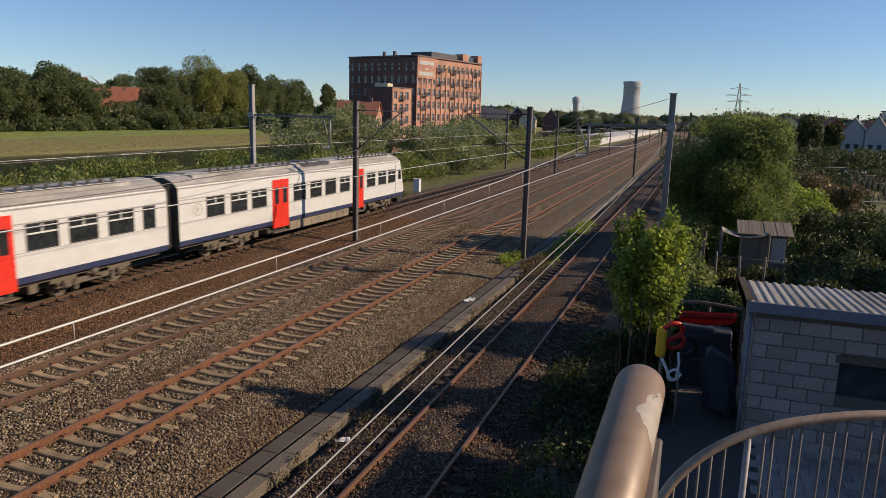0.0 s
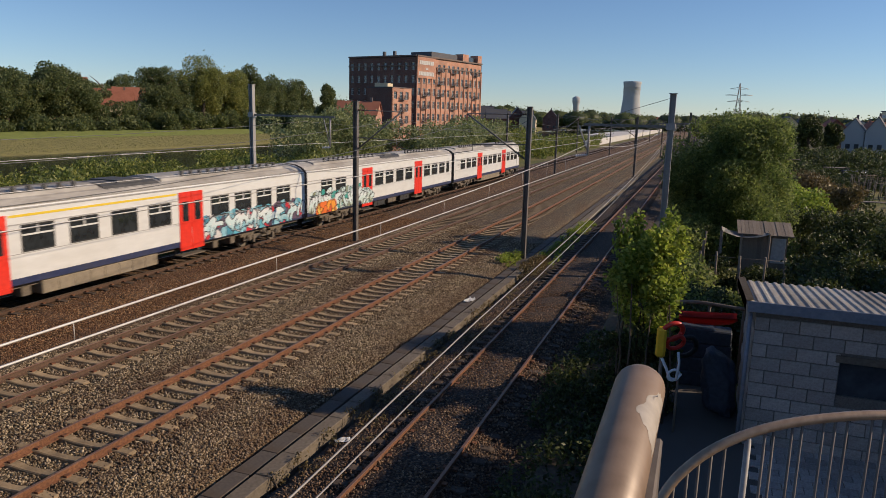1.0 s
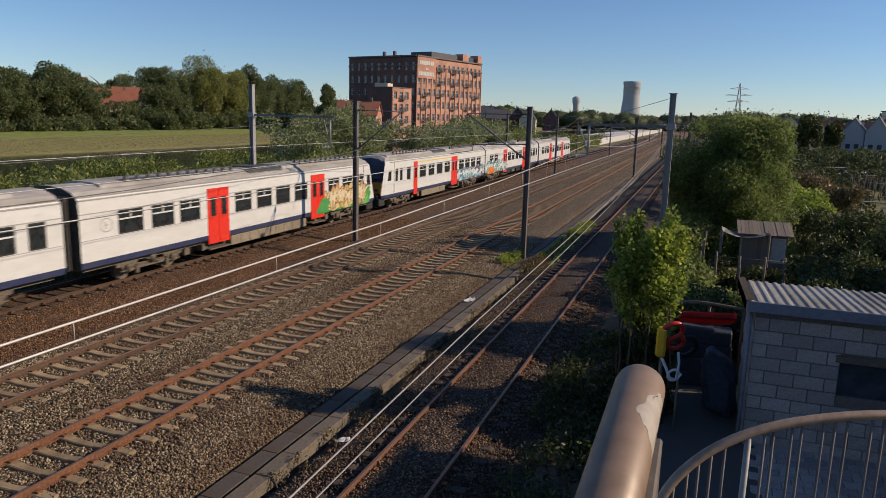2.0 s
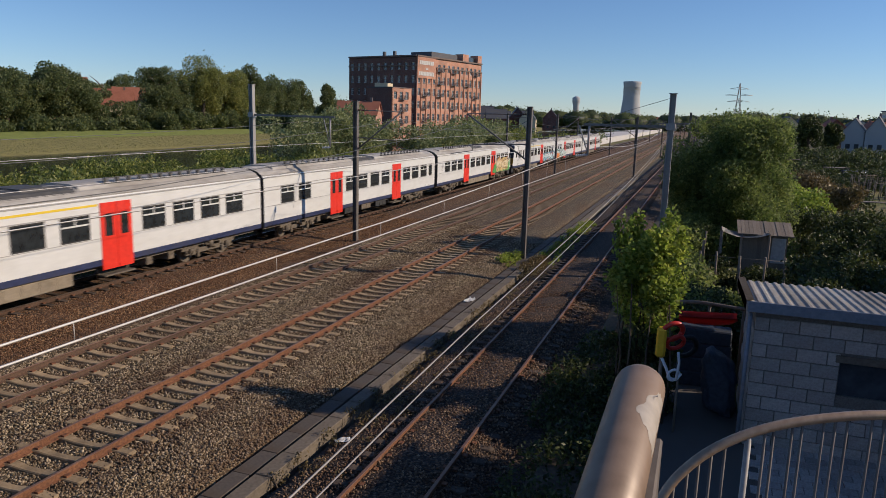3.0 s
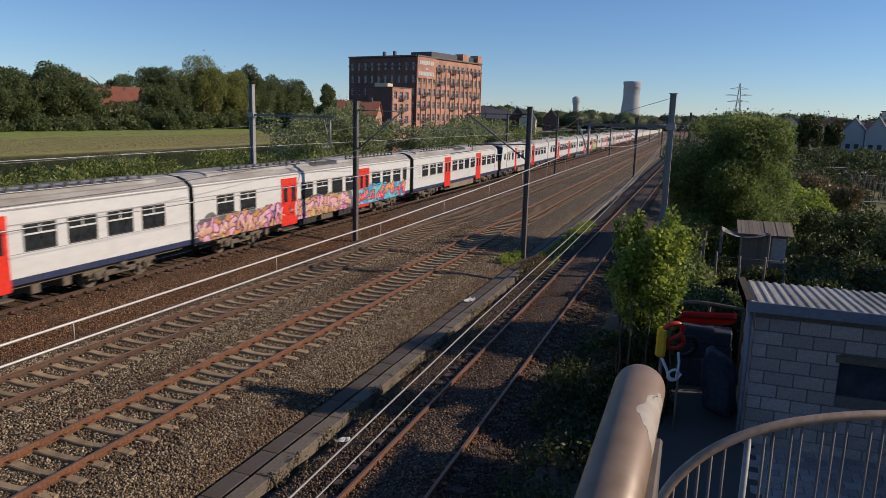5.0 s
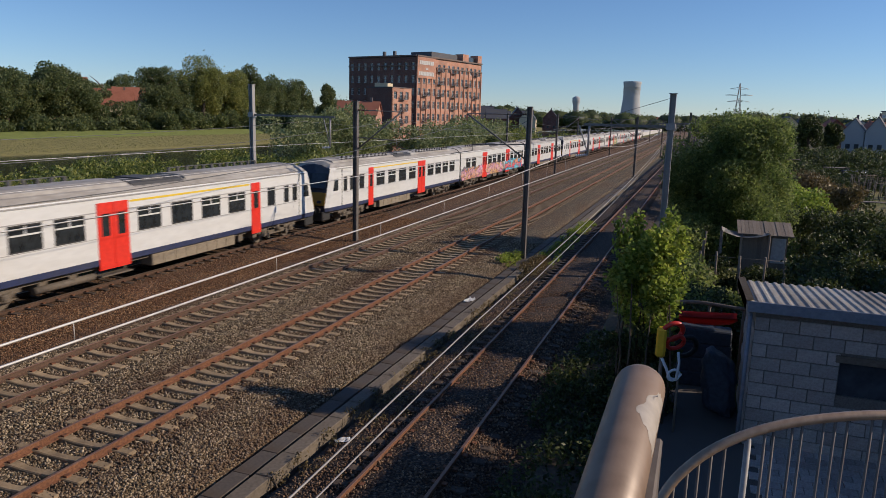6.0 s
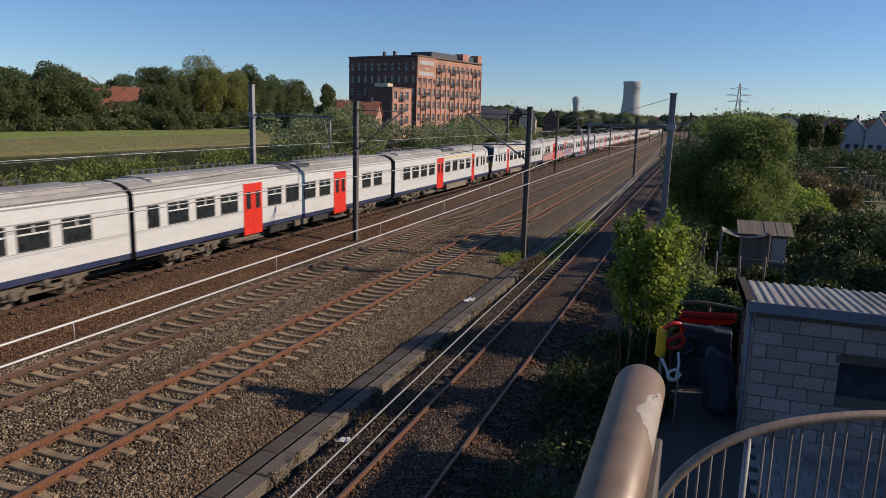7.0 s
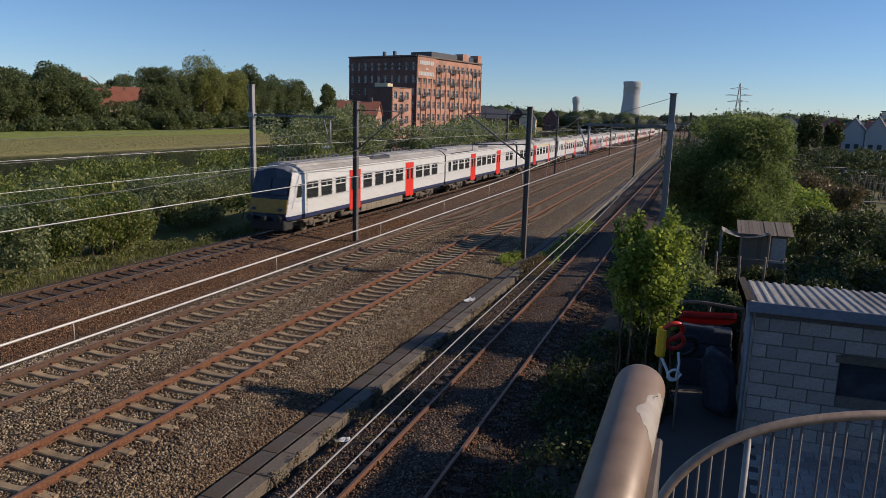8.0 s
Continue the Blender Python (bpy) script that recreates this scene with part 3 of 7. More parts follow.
def body_mesh(y0, y1, cab0=False, cab1=False):
    """The shell by cross sections along the car; a cab end leans back above a bulging nose."""
    ring = [(x, z) for x, z in BODY] + [(-x, z) for x, z in BODY[-2::-1]]
    bm = bmesh.new()
    stations = [(y0, 0), (y0 + 0.35, 1), (y0 + 1.6, 2), (y1 - 1.6, 2), (y1 - 0.35, 3), (y1, 4)]
    rows = []
    for y, k in stations:
        row = []
        for x, z in ring:
            yy, xx, zz = y, x, z
            lean = 0.0 if z < 1.4 else min((z - 1.4) * 0.36, 0.95)
            dip = 0.12 if z < 1.0 else 0.0
            if cab0 and k in (0, 1):
                yy += (lean + dip) * (1.0 if k == 0 else 0.85)
                xx *= 0.88 if k == 0 else 0.965
                zz -= 0.22 * (k == 0) * (z > 3.6)
            if cab1 and k in (3, 4):
                yy -= (lean + dip) * (1.0 if k == 4 else 0.85)
                xx *= 0.88 if k == 4 else 0.965
                zz -= 0.22 * (k == 4) * (z > 3.6)
            row.append(bm.verts.new((xx, yy, zz)))
        rows.append(row)
    n = len(ring)
    for a, b in zip(rows, rows[1:]):
        for i in range(n):
            f = bm.faces.new((a[i], a[(i + 1) % n], b[(i + 1) % n], b[i]))
            z = sum(v.co.z for v in f.verts) / 4
            f.material_index = 1 if z < 1.12 else (2 if z > 3.5 else 0)
    for row, cab in ((rows[0][::-1], cab0), (rows[-1], cab1)):
        bm.faces.new(row).material_index = 3 if cab else 4
    bmesh.ops.recalc_face_normals(bm, faces=bm.faces)
    return bm


def slab(bm, x, y0, y1, z0, z1, t=0.02, bevel=0.0, slot=0):
    return box(bm, x, x + t, y0, y1, z0, z1, bevel, slot)


def shared(name, bm, mats):
    me = bpy.data.meshes.new(name)
    bm.to_mesh(me)
    bm.free()
    for m in mats if isinstance(mats, (list, tuple)) else [mats]:
        me.materials.append(m)
    return me


def window_meshes(w, z0, z1, bar):
    """A framed window: frame with its bar, and panes set back in it. Its middle is at y = 0, its outer side at +x."""
    bm = bmesh.new()
    f = 0.045
    slab(bm, -0.01, -w / 2 - f, -w / 2, z0 - f, z1 + f, 0.024)
    slab(bm, -0.01, w / 2, w / 2 + f, z0 - f, z1 + f, 0.024)
    slab(bm, -0.01, -w / 2, w / 2, z0 - f, z0, 0.024)
    slab(bm, -0.01, -w / 2, w / 2, z1, z1 + f, 0.024)
    if bar:
        slab(bm, -0.01, -w / 2, w / 2, bar - 0.03, bar + 0.03, 0.026, 0, 1)
        slab(bm, -0.01, -0.03, 0.03, bar + 0.03, z1, 0.022, 0, 1)
    frame_me = shared("window_frame", bm, [M["rubber"], M["train_white"]])
    bm = bmesh.new()
    if bar:
        slab(bm, -0.008, -w / 2, -0.03, bar + 0.03, z1, 0.012)
        slab(bm, -0.008, 0.03, w / 2, bar + 0.03, z1, 0.012)
        upper = shared("upper_pane", bm, M["train_glass"])
        bm = bmesh.new()
        slab(bm, -0.008, -w / 2, w / 2, z0, bar - 0.03, 0.012)
        return frame_me, [("upper_pane", upper), ("lower_pane", shared("lower_pane", bm, M["train_glass"]))]
    slab(bm, -0.008, -w / 2, w / 2, z0, z1, 0.012)
    return frame_me, [("pane", shared("pane", bm, M["train_glass"]))]


WIN = {"w": window_meshes(1.22, 2.02, 2.86, 2.56), "d": window_meshes(1.25, 2.02, 2.86, None), "n": window_meshes(0.6, 2.02, 2.86, None), "s": window_meshes(0.36, 2.05, 2.86, None)}


def door_leaf_mesh(w):
    bm = bmesh.new()
    slab(bm, -0.01, -w / 2, w / 2, 0.70, 3.28, 0.035, 0.012)
    slab(bm, 0.02, -w * 0.30, w * 0.30, 1.93, 2.93, 0.012)
    slab(bm, 0.02, -w * 0.42, w * 0.42, 0.76, 0.9, 0.012)
    return shared("door_leaf", bm, M["train_red"])


def door_pane_mesh(w):
    bm = bmesh.new()
    slab(bm, 0.028, -w * 0.24, w * 0.24, 2.0, 2.86, 0.010)
    return shared("door_pane", bm, M["train_glass"])


LEAF, LEAF_PANE = door_leaf_mesh(0.78), door_pane_mesh(0.78)


def wheel_mesh():
    bm = bmesh.new()
    prof = [(0.0, 0.10), (0.12, 0.10), (0.16, 0.055), (0.34, 0.05), (0.38, 0.065), (0.46, 0.065), (0.46, -0.05), (0.49, -0.055), (0.49, -0.085), (0.36, -0.085), (0.3, -0.02), (0.0, -0.03)]
    n = 24
    rows = [[bm.verts.new((x, r * math.cos(2 * math.pi * k / n), r * math.sin(2 * math.pi * k / n))) for k in range(n)] for r, x in prof[1:-1]]
    for a, b in zip(rows, rows[1:]):
        for k in range(n):
            bm.faces.new((a[k], a[(k + 1) % n], b[(k + 1) % n], b[k]))
    bm.faces.new(rows[0])
    bm.faces.new(rows[-1][::-1])
    bmesh.ops.recalc_face_normals(bm, faces=bm.faces)
    return shared("wheel", bm, M["underframe"])


def bogie_frame_mesh():
    bm = bmesh.new()
    for s in (-1, 1):
        x0, x1 = sorted((s * 0.98, s * 1.10))
        box(bm, x0, x1, -1.9, -0.75, 0.56, 0.72, 0.02)
        box(bm, x0, x1, 0.75, 1.9, 0.56, 0.72, 0.02)
        box(bm, x0, x1, -0.8, 0.8, 0.36, 0.58, 0.02)
    box(bm, -1.0, 1.0, -0.3, 0.3, 0.42, 0.72, 0.02)
    box(bm, -1.0, 1.0, -1.86, -1.74, 0.56, 0.68, 0.02)
    box(bm, -1.0, 1.0, 1.74, 1.86, 0.56, 0.68, 0.02)
    return shared("bogie_frame", bm, M["underframe"])


def axle_box_mesh():
    bm = bmesh.new()
    box(bm, 0.96, 1.22, -0.17, 0.17, 0.33, 0.64, 0.04)
    for d in (-0.3, 0.3):
        tube_path(bm, [(1.06, d, 0.42), (1.06, d, 0.66)], 0.085, 8)
        box(bm, 0.98, 1.14, d - 0.12, d + 0.12, 0.37, 0.42)
    tube_path(bm, [(1.2, 0, 0.46), (1.26, 0, 0.46)], 0.1, 12)
    return shared("axle_box", bm, M["underframe"])


def damper_mesh():
    bm = bmesh.new()
    tube_path(bm, [(1.13, -0.35, 0.72), (1.15, 0.35, 0.5)], 0.05, 8)
    tube_path(bm, [(1.12, 0.0, 0.55), (1.12, 0.0, 0.85)], 0.17, 10)
    box(bm, 1.04, 1.2, -0.95, -0.78, 0.2, 0.5, 0.02)
    box(bm, 1.04, 1.2, 0.78, 0.95, 0.2, 0.5, 0.02)
    return shared("spring", bm, M["underframe"])


WHEEL, BOGIE, AXLE_BOX, SPRING = wheel_mesh(), bogie_frame_mesh(), axle_box_mesh(), damper_mesh()


def mesh_part(name, me, parent, m=None, label=""):
    o = new(name, me)
    o.parent = parent
    if m is not None:
        o.matrix_basis = m
    if label:
        o["label"] = label
    return o


def bogie(car, y):
    f = mesh_part("bogie", BOGIE, car, pose(0, y, 0), "dusty brown two-axle bogie")
    for dy in (-1.28, 1.28):
        for rz in (0, 180):
            mesh_part("wheel", WHEEL, f, pose(0.73 if rz == 0 else -0.73, dy, 0.46, 0, 0, rz))
            mesh_part("axle_box", AXLE_BOX, f, pose(0, dy, 0, 0, 0, rz))
    for rz in (0, 180):
        mesh_part("spring", SPRING, f, pose(0, 0, 0, 0, 0, rz))


def carriage(windows, doors, cab, boxes, label, single_door=None):
    """windows: (kind, middle along the car); doors: middles; cab: '', 'back' or 'front'."""
    car = empty("railway_carriage")
    y0, y1 = (0.15 if cab == "back" else 0.3), (25.35 if cab == "front" else 25.3)
    part("body", body_mesh(y0, y1, cab == "back", cab == "front"), [M["train_white"], M["train_blue"], M["train_roof"], M["train_front"], M["gangway"]], car, "off-white body with a blue band below")
    for side, rz in ((1, 0), (-1, 180)):
        for kind, mid in windows:
            fr, panes = WIN[kind]
            w = mesh_part("window", fr, car, pose(side * HALF, mid, 0, 0, 0, rz))
            for pn, pm in panes:
                mesh_part(pn, pm, w)
        for mid in doors:
            for d in (-0.395, 0.395):
                leaf = mesh_part("door_leaf", LEAF, car, pose(side * HALF, mid + d, 0, 0, 0, rz), "bright red door leaf")
                mesh_part("door_pane", LEAF_PANE, leaf)
            bm = bmesh.new()
            box(bm, -0.35, 0.1, -0.78, 0.78, 0.44, 0.5, 0.01)
            box(bm, -0.35, -0.28, -0.78, -0.7, 0.5, 0.86)
            box(bm, -0.35, -0.28, 0.7, 0.78, 0.5, 0.86)
            part("door_step", bm, M["underframe"], car).matrix_basis = pose(side * HALF, mid, 0, 0, 0, rz)
        if single_door:
            leaf = mesh_part("door_leaf", LEAF, car, pose(side * HALF, single_door, 0, 0, 0, rz), "bright red door leaf")
            mesh_part("door_pane", LEAF_PANE, leaf)
        # thin trim lines along the side, broken at the doors
        cuts = sorted([(d - 0.82, d + 0.82) for d in doors] + ([(single_door - 0.42, single_door + 0.42)] if single_door else []))
        lo, hi = (2.3 if cab == "back" else y0 + 0.02), (y1 - 2.2 if cab == "front" else y1 - 0.02)
        spans, cur = [], lo
        for a, b in cuts:
            spans.append((cur, a))
            cur = b
        spans.append((cur, hi))
        bm = bmesh.new()
        for a, b in spans:
            a, b = sorted((side * a, side * b))
            slab(bm, HALF - 0.004, a, b, 2.915, 2.955, 0.014)
            slab(bm, HALF - 0.004, a, b, 1.93, 1.955, 0.010)
        part("side_trim", bm, M["train_grey"], car).matrix_basis = pose(0, 0, 0, 0, 0, rz)
        bm = bmesh.new()
        a, b = sorted((side * (y0 + (1.3 if cab == "back" else 0.02)), side * (y1 - (1.3 if cab == "front" else 0.02))))
        slab(bm, 1.345, a, b, 3.43, 3.475, 0.045)
        slab(bm, 1.26, a, b, 3.56, 3.585, 0.03)
        part("gutter", bm, M["train_grey"], car).matrix_basis = pose(0, 0, 0, 0, 0, rz)
    # roof: long duct panels, a dark sunk section, grilles along the far edge
    for a, b in ((1.8, 11.2), (14.6, 23.8)):
        bm = bmesh.new()
        extrude_y(bm, [(0.98, 3.72), (0.90, 3.90), (0.5, 3.99), (-0.5, 3.99), (-0.9, 3.90), (-0.98, 3.72)], a, b)
        part("roof_panel", bm, M["train_roof"], car, "weathered grey roof panels")
    bm = bmesh.new()
    extrude_y(bm, [(1.09, 3.715), (0.92, 3.84), (0.5, 3.94), (-0.5, 3.94), (-0.92, 3.84), (-1.09, 3.715)], 11.4, 14.4)
    extrude_y(bm, [(0.8, 3.8), (0.7, 3.99), (-0.7, 3.99), (-0.8, 3.8)], 12.2, 13.4)
    part("roof_well", bm, M["train_roof_dark"], car, "dark sunk roof section")
    for a, b in ((2.6, 9.8), (15.6, 22.4)):
        bm = bmesh.new()
        box(bm, -0.86, -0.82, a, b, 4.12, 4.16)
        box(bm, -0.86, -0.82, a, b, 3.9, 3.94)
        n = int((b - a) / 0.6)
        for k in range(n + 1):
            y = a + (b - a) * k / n
            box(bm, -0.88, -0.78, y - 0.07, y + 0.07, 3.86, 4.15)
        part("roof_grille", bm, M["train_roof_dark"], car, "dark ventilation grille on the roof edge")
    # ends
    for end, y in (("back", 0.0), ("front", 25.3)):
        if cab == end:
            continue
        bm = bmesh.new()
        box(bm, -0.95, 0.95, y, y + 0.3, 0.9, 3.55, 0.05)
        for k in range(3):
            box(bm, -1.0, 1.0, y + 0.03 + k * 0.1, y + 0.07 + k * 0.1, 0.86, 3.6)
        part("gangway", bm, M["gangway"], car, "dark rubber gangway bellows")
    bogie(car, 4.1)
    bogie(car, 21.5)
    for a, b, x_in, zlow, mat in boxes:
        for s in (1, -1):
            bm = bmesh.new()
            x0, x1 = sorted((s * x_in, s * 1.28))
            box(bm, x0, x1, a, b, zlow, 0.84, 0.025)
            for k in range(1, int((b - a) / 0.8) + 1):
                yy = a + (b - a) * k / (int((b - a) / 0.8) + 1)
                xx0, xx1 = sorted((s * 1.275, s * 1.295))
                box(bm, xx0, xx1, yy - 0.02, yy + 0.02, zlow + 0.03, 0.82)
            part("equipment_case", bm, M[mat], car)
    bm = bmesh.new()
    box(bm, -1.1, 1.1, 0.6, 25.0, 0.72, 0.88)
    for y in (6.6, 7.9, 18.0, 19.2):
        box(bm, -1.2, 1.2, y, y + 0.35, 0.42, 0.74, 0.02)
    tube_path(bm, [(1.18, 6.4, 0.5), (1.18, 9.0, 0.5)], 0.14, 10)
    part("underframe", bm, M["underframe"], car)
    if cab:
        s = 1 if cab == "back" else -1
        base = y0 if cab == "back" else y1

        def face_y(z):
            return base + s * ((0.0 if z < 1.4 else min((z - 1.4) * 0.36, 0.95)) + (0.12 if z < 1.0 else 0)) - s * 0.012

        def front_panel(name, mat, z0, z1, x0, x1, out=0.0, label=""):
            bm = bmesh.new()
            vs = []
            for o in (0.0, 0.03):
                for x, z in ((x0, z0), (x1, z0), (x1, z1), (x0, z1)):
                    vs.append(bm.verts.new((x, face_y(z) - s * (o + out), z)))
            for q in ((0, 1, 2, 3), (7, 6, 5, 4), (0, 4, 5, 1), (1, 5, 6, 2), (2, 6, 7, 3), (3, 7, 4, 0)):
                bm.faces.new([vs[i] for i in q])
            bmesh.ops.recalc_face_normals(bm, faces=bm.faces)
            return part(name, bm, M[mat], car, label)

        front_panel("front_panel", "train_yellow", 1.28, 2.05, -1.2, 1.2, 0.0, "yellow warning panel on the cab front")
        front_panel("windscreen", "train_glass", 2.3, 3.2, -1.08, -0.04)
        front_panel("windscreen", "train_glass", 2.3, 3.2, 0.04, 1.08)
        for x in (-0.85, 0.85):
            front_panel("headlight", "train_front", 1.42, 1.58, x - 0.13, x + 0.13, 0.03)
        bm = bmesh.new()
        ya, yb = sorted((base - s * 0.05, base + s * 0.9))
        box(bm, -1.12, 1.12, ya, yb, 0.32, 0.9, 0.06)
        for x in (-0.88, 0.88):
            tube_path(bm, [(x, base, 1.02), (x, base - s * 0.34, 1.02)], 0.1, 10)
            tube_path(bm, [(x, base - s * 0.34, 1.02), (x, base - s * 0.38, 1.02)], 0.22, 14)
        box(bm, -0.14, 0.14, min(base, base - s * 0.42), max(base, base - s * 0.42), 0.9, 1.14, 0.03)
        part("buffer_beam", bm, M["rubber"], car, "black buffer beam and coupler")
        # slanted side window of the cab, and the door line behind it
        for side in (1, -1):
            bm = bmesh.new()
            pts = [(0.86, 2.12), (1.42, 2.12), (1.42, 2.85), (1.06, 2.85)]
            vs = [bm.verts.new((side * (1.348 + o + (0.02 if d > 1 else 0)), base + s * d, z)) for o in (0, 0.03) for d, z in pts]
            for q in ((0, 1, 2, 3), (7, 6, 5, 4), (0, 4, 5, 1), (1, 5, 6, 2), (2, 6, 7, 3), (3, 7, 4, 0)):
                bm.faces.new([vs[i] for i in q])
            bmesh.ops.recalc_face_normals(bm, faces=bm.faces)
            part("cab_window", bm, M["train_glass"], car)
            bm = bmesh.new()
            yy = base + s * 1.95
            x0, x1 = sorted((side * (HALF - 0.01), side * (HALF + 0.008)))
            box(bm, x0, x1, yy - 0.02, yy + 0.02, 1.15, 3.42)
            part("door_seam", bm, M["rubber"], car)
    return tagged(car, label, "railway carriage", "carriages of the train")


WINDOWS_BACK = [("w", 2.75), ("w", 4.4), ("w", 6.2), ("w", 10.0), ("d", 11.85), ("w", 13.6), ("w", 15.4), ("w", 19.3), ("w", 21.0), ("w", 22.8)]
WINDOWS_MID = [("n", 1.35), ("w", 2.85), ("w", 4.65), ("w", 6.4), ("w", 10.25), ("d", 12.0), ("w", 13.85), ("w", 15.6), ("w", 21.25), ("w", 23.05)]
WINDOWS_FRONT = [("w", 2.5), ("w", 4.3), ("w", 6.1), ("w", 7.9), ("w", 11.85), ("d", 13.8), ("w", 15.75), ("w", 17.7), ("n", 20.65), ("s", 22.1), ("s", 22.95)]
car_back = carriage(WINDOWS_BACK, [8.15, 17.35], "back", [(9.3, 16.3, 0.6, 0.36, "underframe_box")], "off-white carriage with red doors and a driving cab")
# cases coloured rubber-black here to stand for the shaded void below the floor
car_mid = carriage(WINDOWS_MID, [8.3, 17.5], "", [(9.9, 11.6, 0.7, 0.46, "rubber"), (12.4, 13.8, 0.7, 0.5, "underframe"), (14.4, 16.2, 0.7, 0.48, "rubber")], "off-white middle carriage with red double doors")
car_front = carriage(WINDOWS_FRONT, [9.92], "front", [(12.0, 17.6, 0.6, 0.36, "underframe_box")], "off-white driving carriage with one narrow red door", 19.25)

UNIT = 77.35
# the last unit runs one way round, the three ahead of it the other way round
START_7S = (-3.5, 21.79, 47.5)
cars = []
for unit in range(4):
    order = (("back", car_back), ("mid", car_mid), ("front", car_front)) if unit == 0 else (("back", car_front), ("mid", car_mid), ("front", car_back))
    for (kind, proto), y7 in zip(order, START_7S):
        ob = proto if unit == 0 else copy_thing(proto, pose(TRACKS[0], 0, 0))
        cars.append((ob, y7 + UNIT * unit + (0.0 if unit == 0 else 25.55), unit, kind))


def car_of(unit, kind):
    return next(c[0] for c in cars if c[2] == unit and c[3] == kind)


# painted shapes and colour fields that cover parts of some carriages
def graffiti_material(name, palette, scale, edge):
    m, n, l, b = material(name)
    v = coords(n, l, (1, 1, 1))
    warp = n.new("ShaderNodeTexNoise")
    warp.inputs["Scale"].default_value = 1.6
    l.new(v, warp.inputs["Vector"])
    add = n.new("ShaderNodeMixRGB")
    add.blend_type, add.inputs[0].default_value = "ADD", 0.7
    l.new(v, add.inputs[1])
    l.new(warp.outputs["Color"], add.inputs[2])
    vo = n.new("ShaderNodeTexVoronoi")
    vo.inputs["Scale"].default_value = scale
    l.new(add.outputs[0], vo.inputs["Vector"])
    r = n.new("ShaderNodeValToRGB")
    r.color_ramp.interpolation = "CONSTANT"
    e = r.color_ramp.elements
    while len(e) < len(palette):
        e.new(0.5)
    for i, (el, c) in enumerate(zip(e, palette)):
        el.position, el.color = i / len(palette), (*c, 1)
    sep = n.new("ShaderNodeSeparateColor")
    l.new(vo.outputs["Color"], sep.inputs[0])
    l.new(sep.outputs[0], r.inputs["Fac"])
    ve = n.new("ShaderNodeTexVoronoi")
    ve.feature = "DISTANCE_TO_EDGE"
    ve.inputs["Scale"].default_value = scale
    l.new(add.outputs[0], ve.inputs["Vector"])
    mask = ramp(n, l, ve.outputs["Distance"], [(0.03, (1, 1, 1)), (0.07, (0, 0, 0))])
    l.new(mix(n, l, r.outputs["Color"], edge, mask), b.inputs["Base Color"])
    b.inputs["Roughness"].default_value = 0.45
    return m


def spray_fade(name, stops, z0, z1):
    """Sprayed colour that fades from one tone to the next up the side, with blotches."""
    m, n, l, b = material(name)
    v = coords(n, l, (1, 1, 1))
    sep = n.new("ShaderNodeSeparateXYZ")
    l.new(v, sep.inputs[0])
    blot = noise_tex(n, l, v, 1.8, 3.0)
    rng_z = n.new("ShaderNodeMapRange")
    rng_z.inputs[1].default_value, rng_z.inputs[2].default_value = z0, z1
    l.new(sep.outputs["Z"], rng_z.inputs[0])
    tot = n.new("ShaderNodeMath")
    tot.operation = "MULTIPLY_ADD"
    l.new(blot, tot.inputs[0])
    tot.inputs[1].default_value = 0.9
    l.new(rng_z.outputs[0], tot.inputs[2])
    sub = n.new("ShaderNodeMath")
    sub.operation = "SUBTRACT"
    l.new(tot.outputs[0], sub.inputs[0])
    sub.inputs[1].default_value = 0.45
    l.new(ramp(n, l, sub.outputs[0], [(k / (len(stops) - 1), c) for k, c in enumerate(stops)]), b.inputs["Base Color"])
    b.inputs["Roughness"].default_value = 0.5
    return m


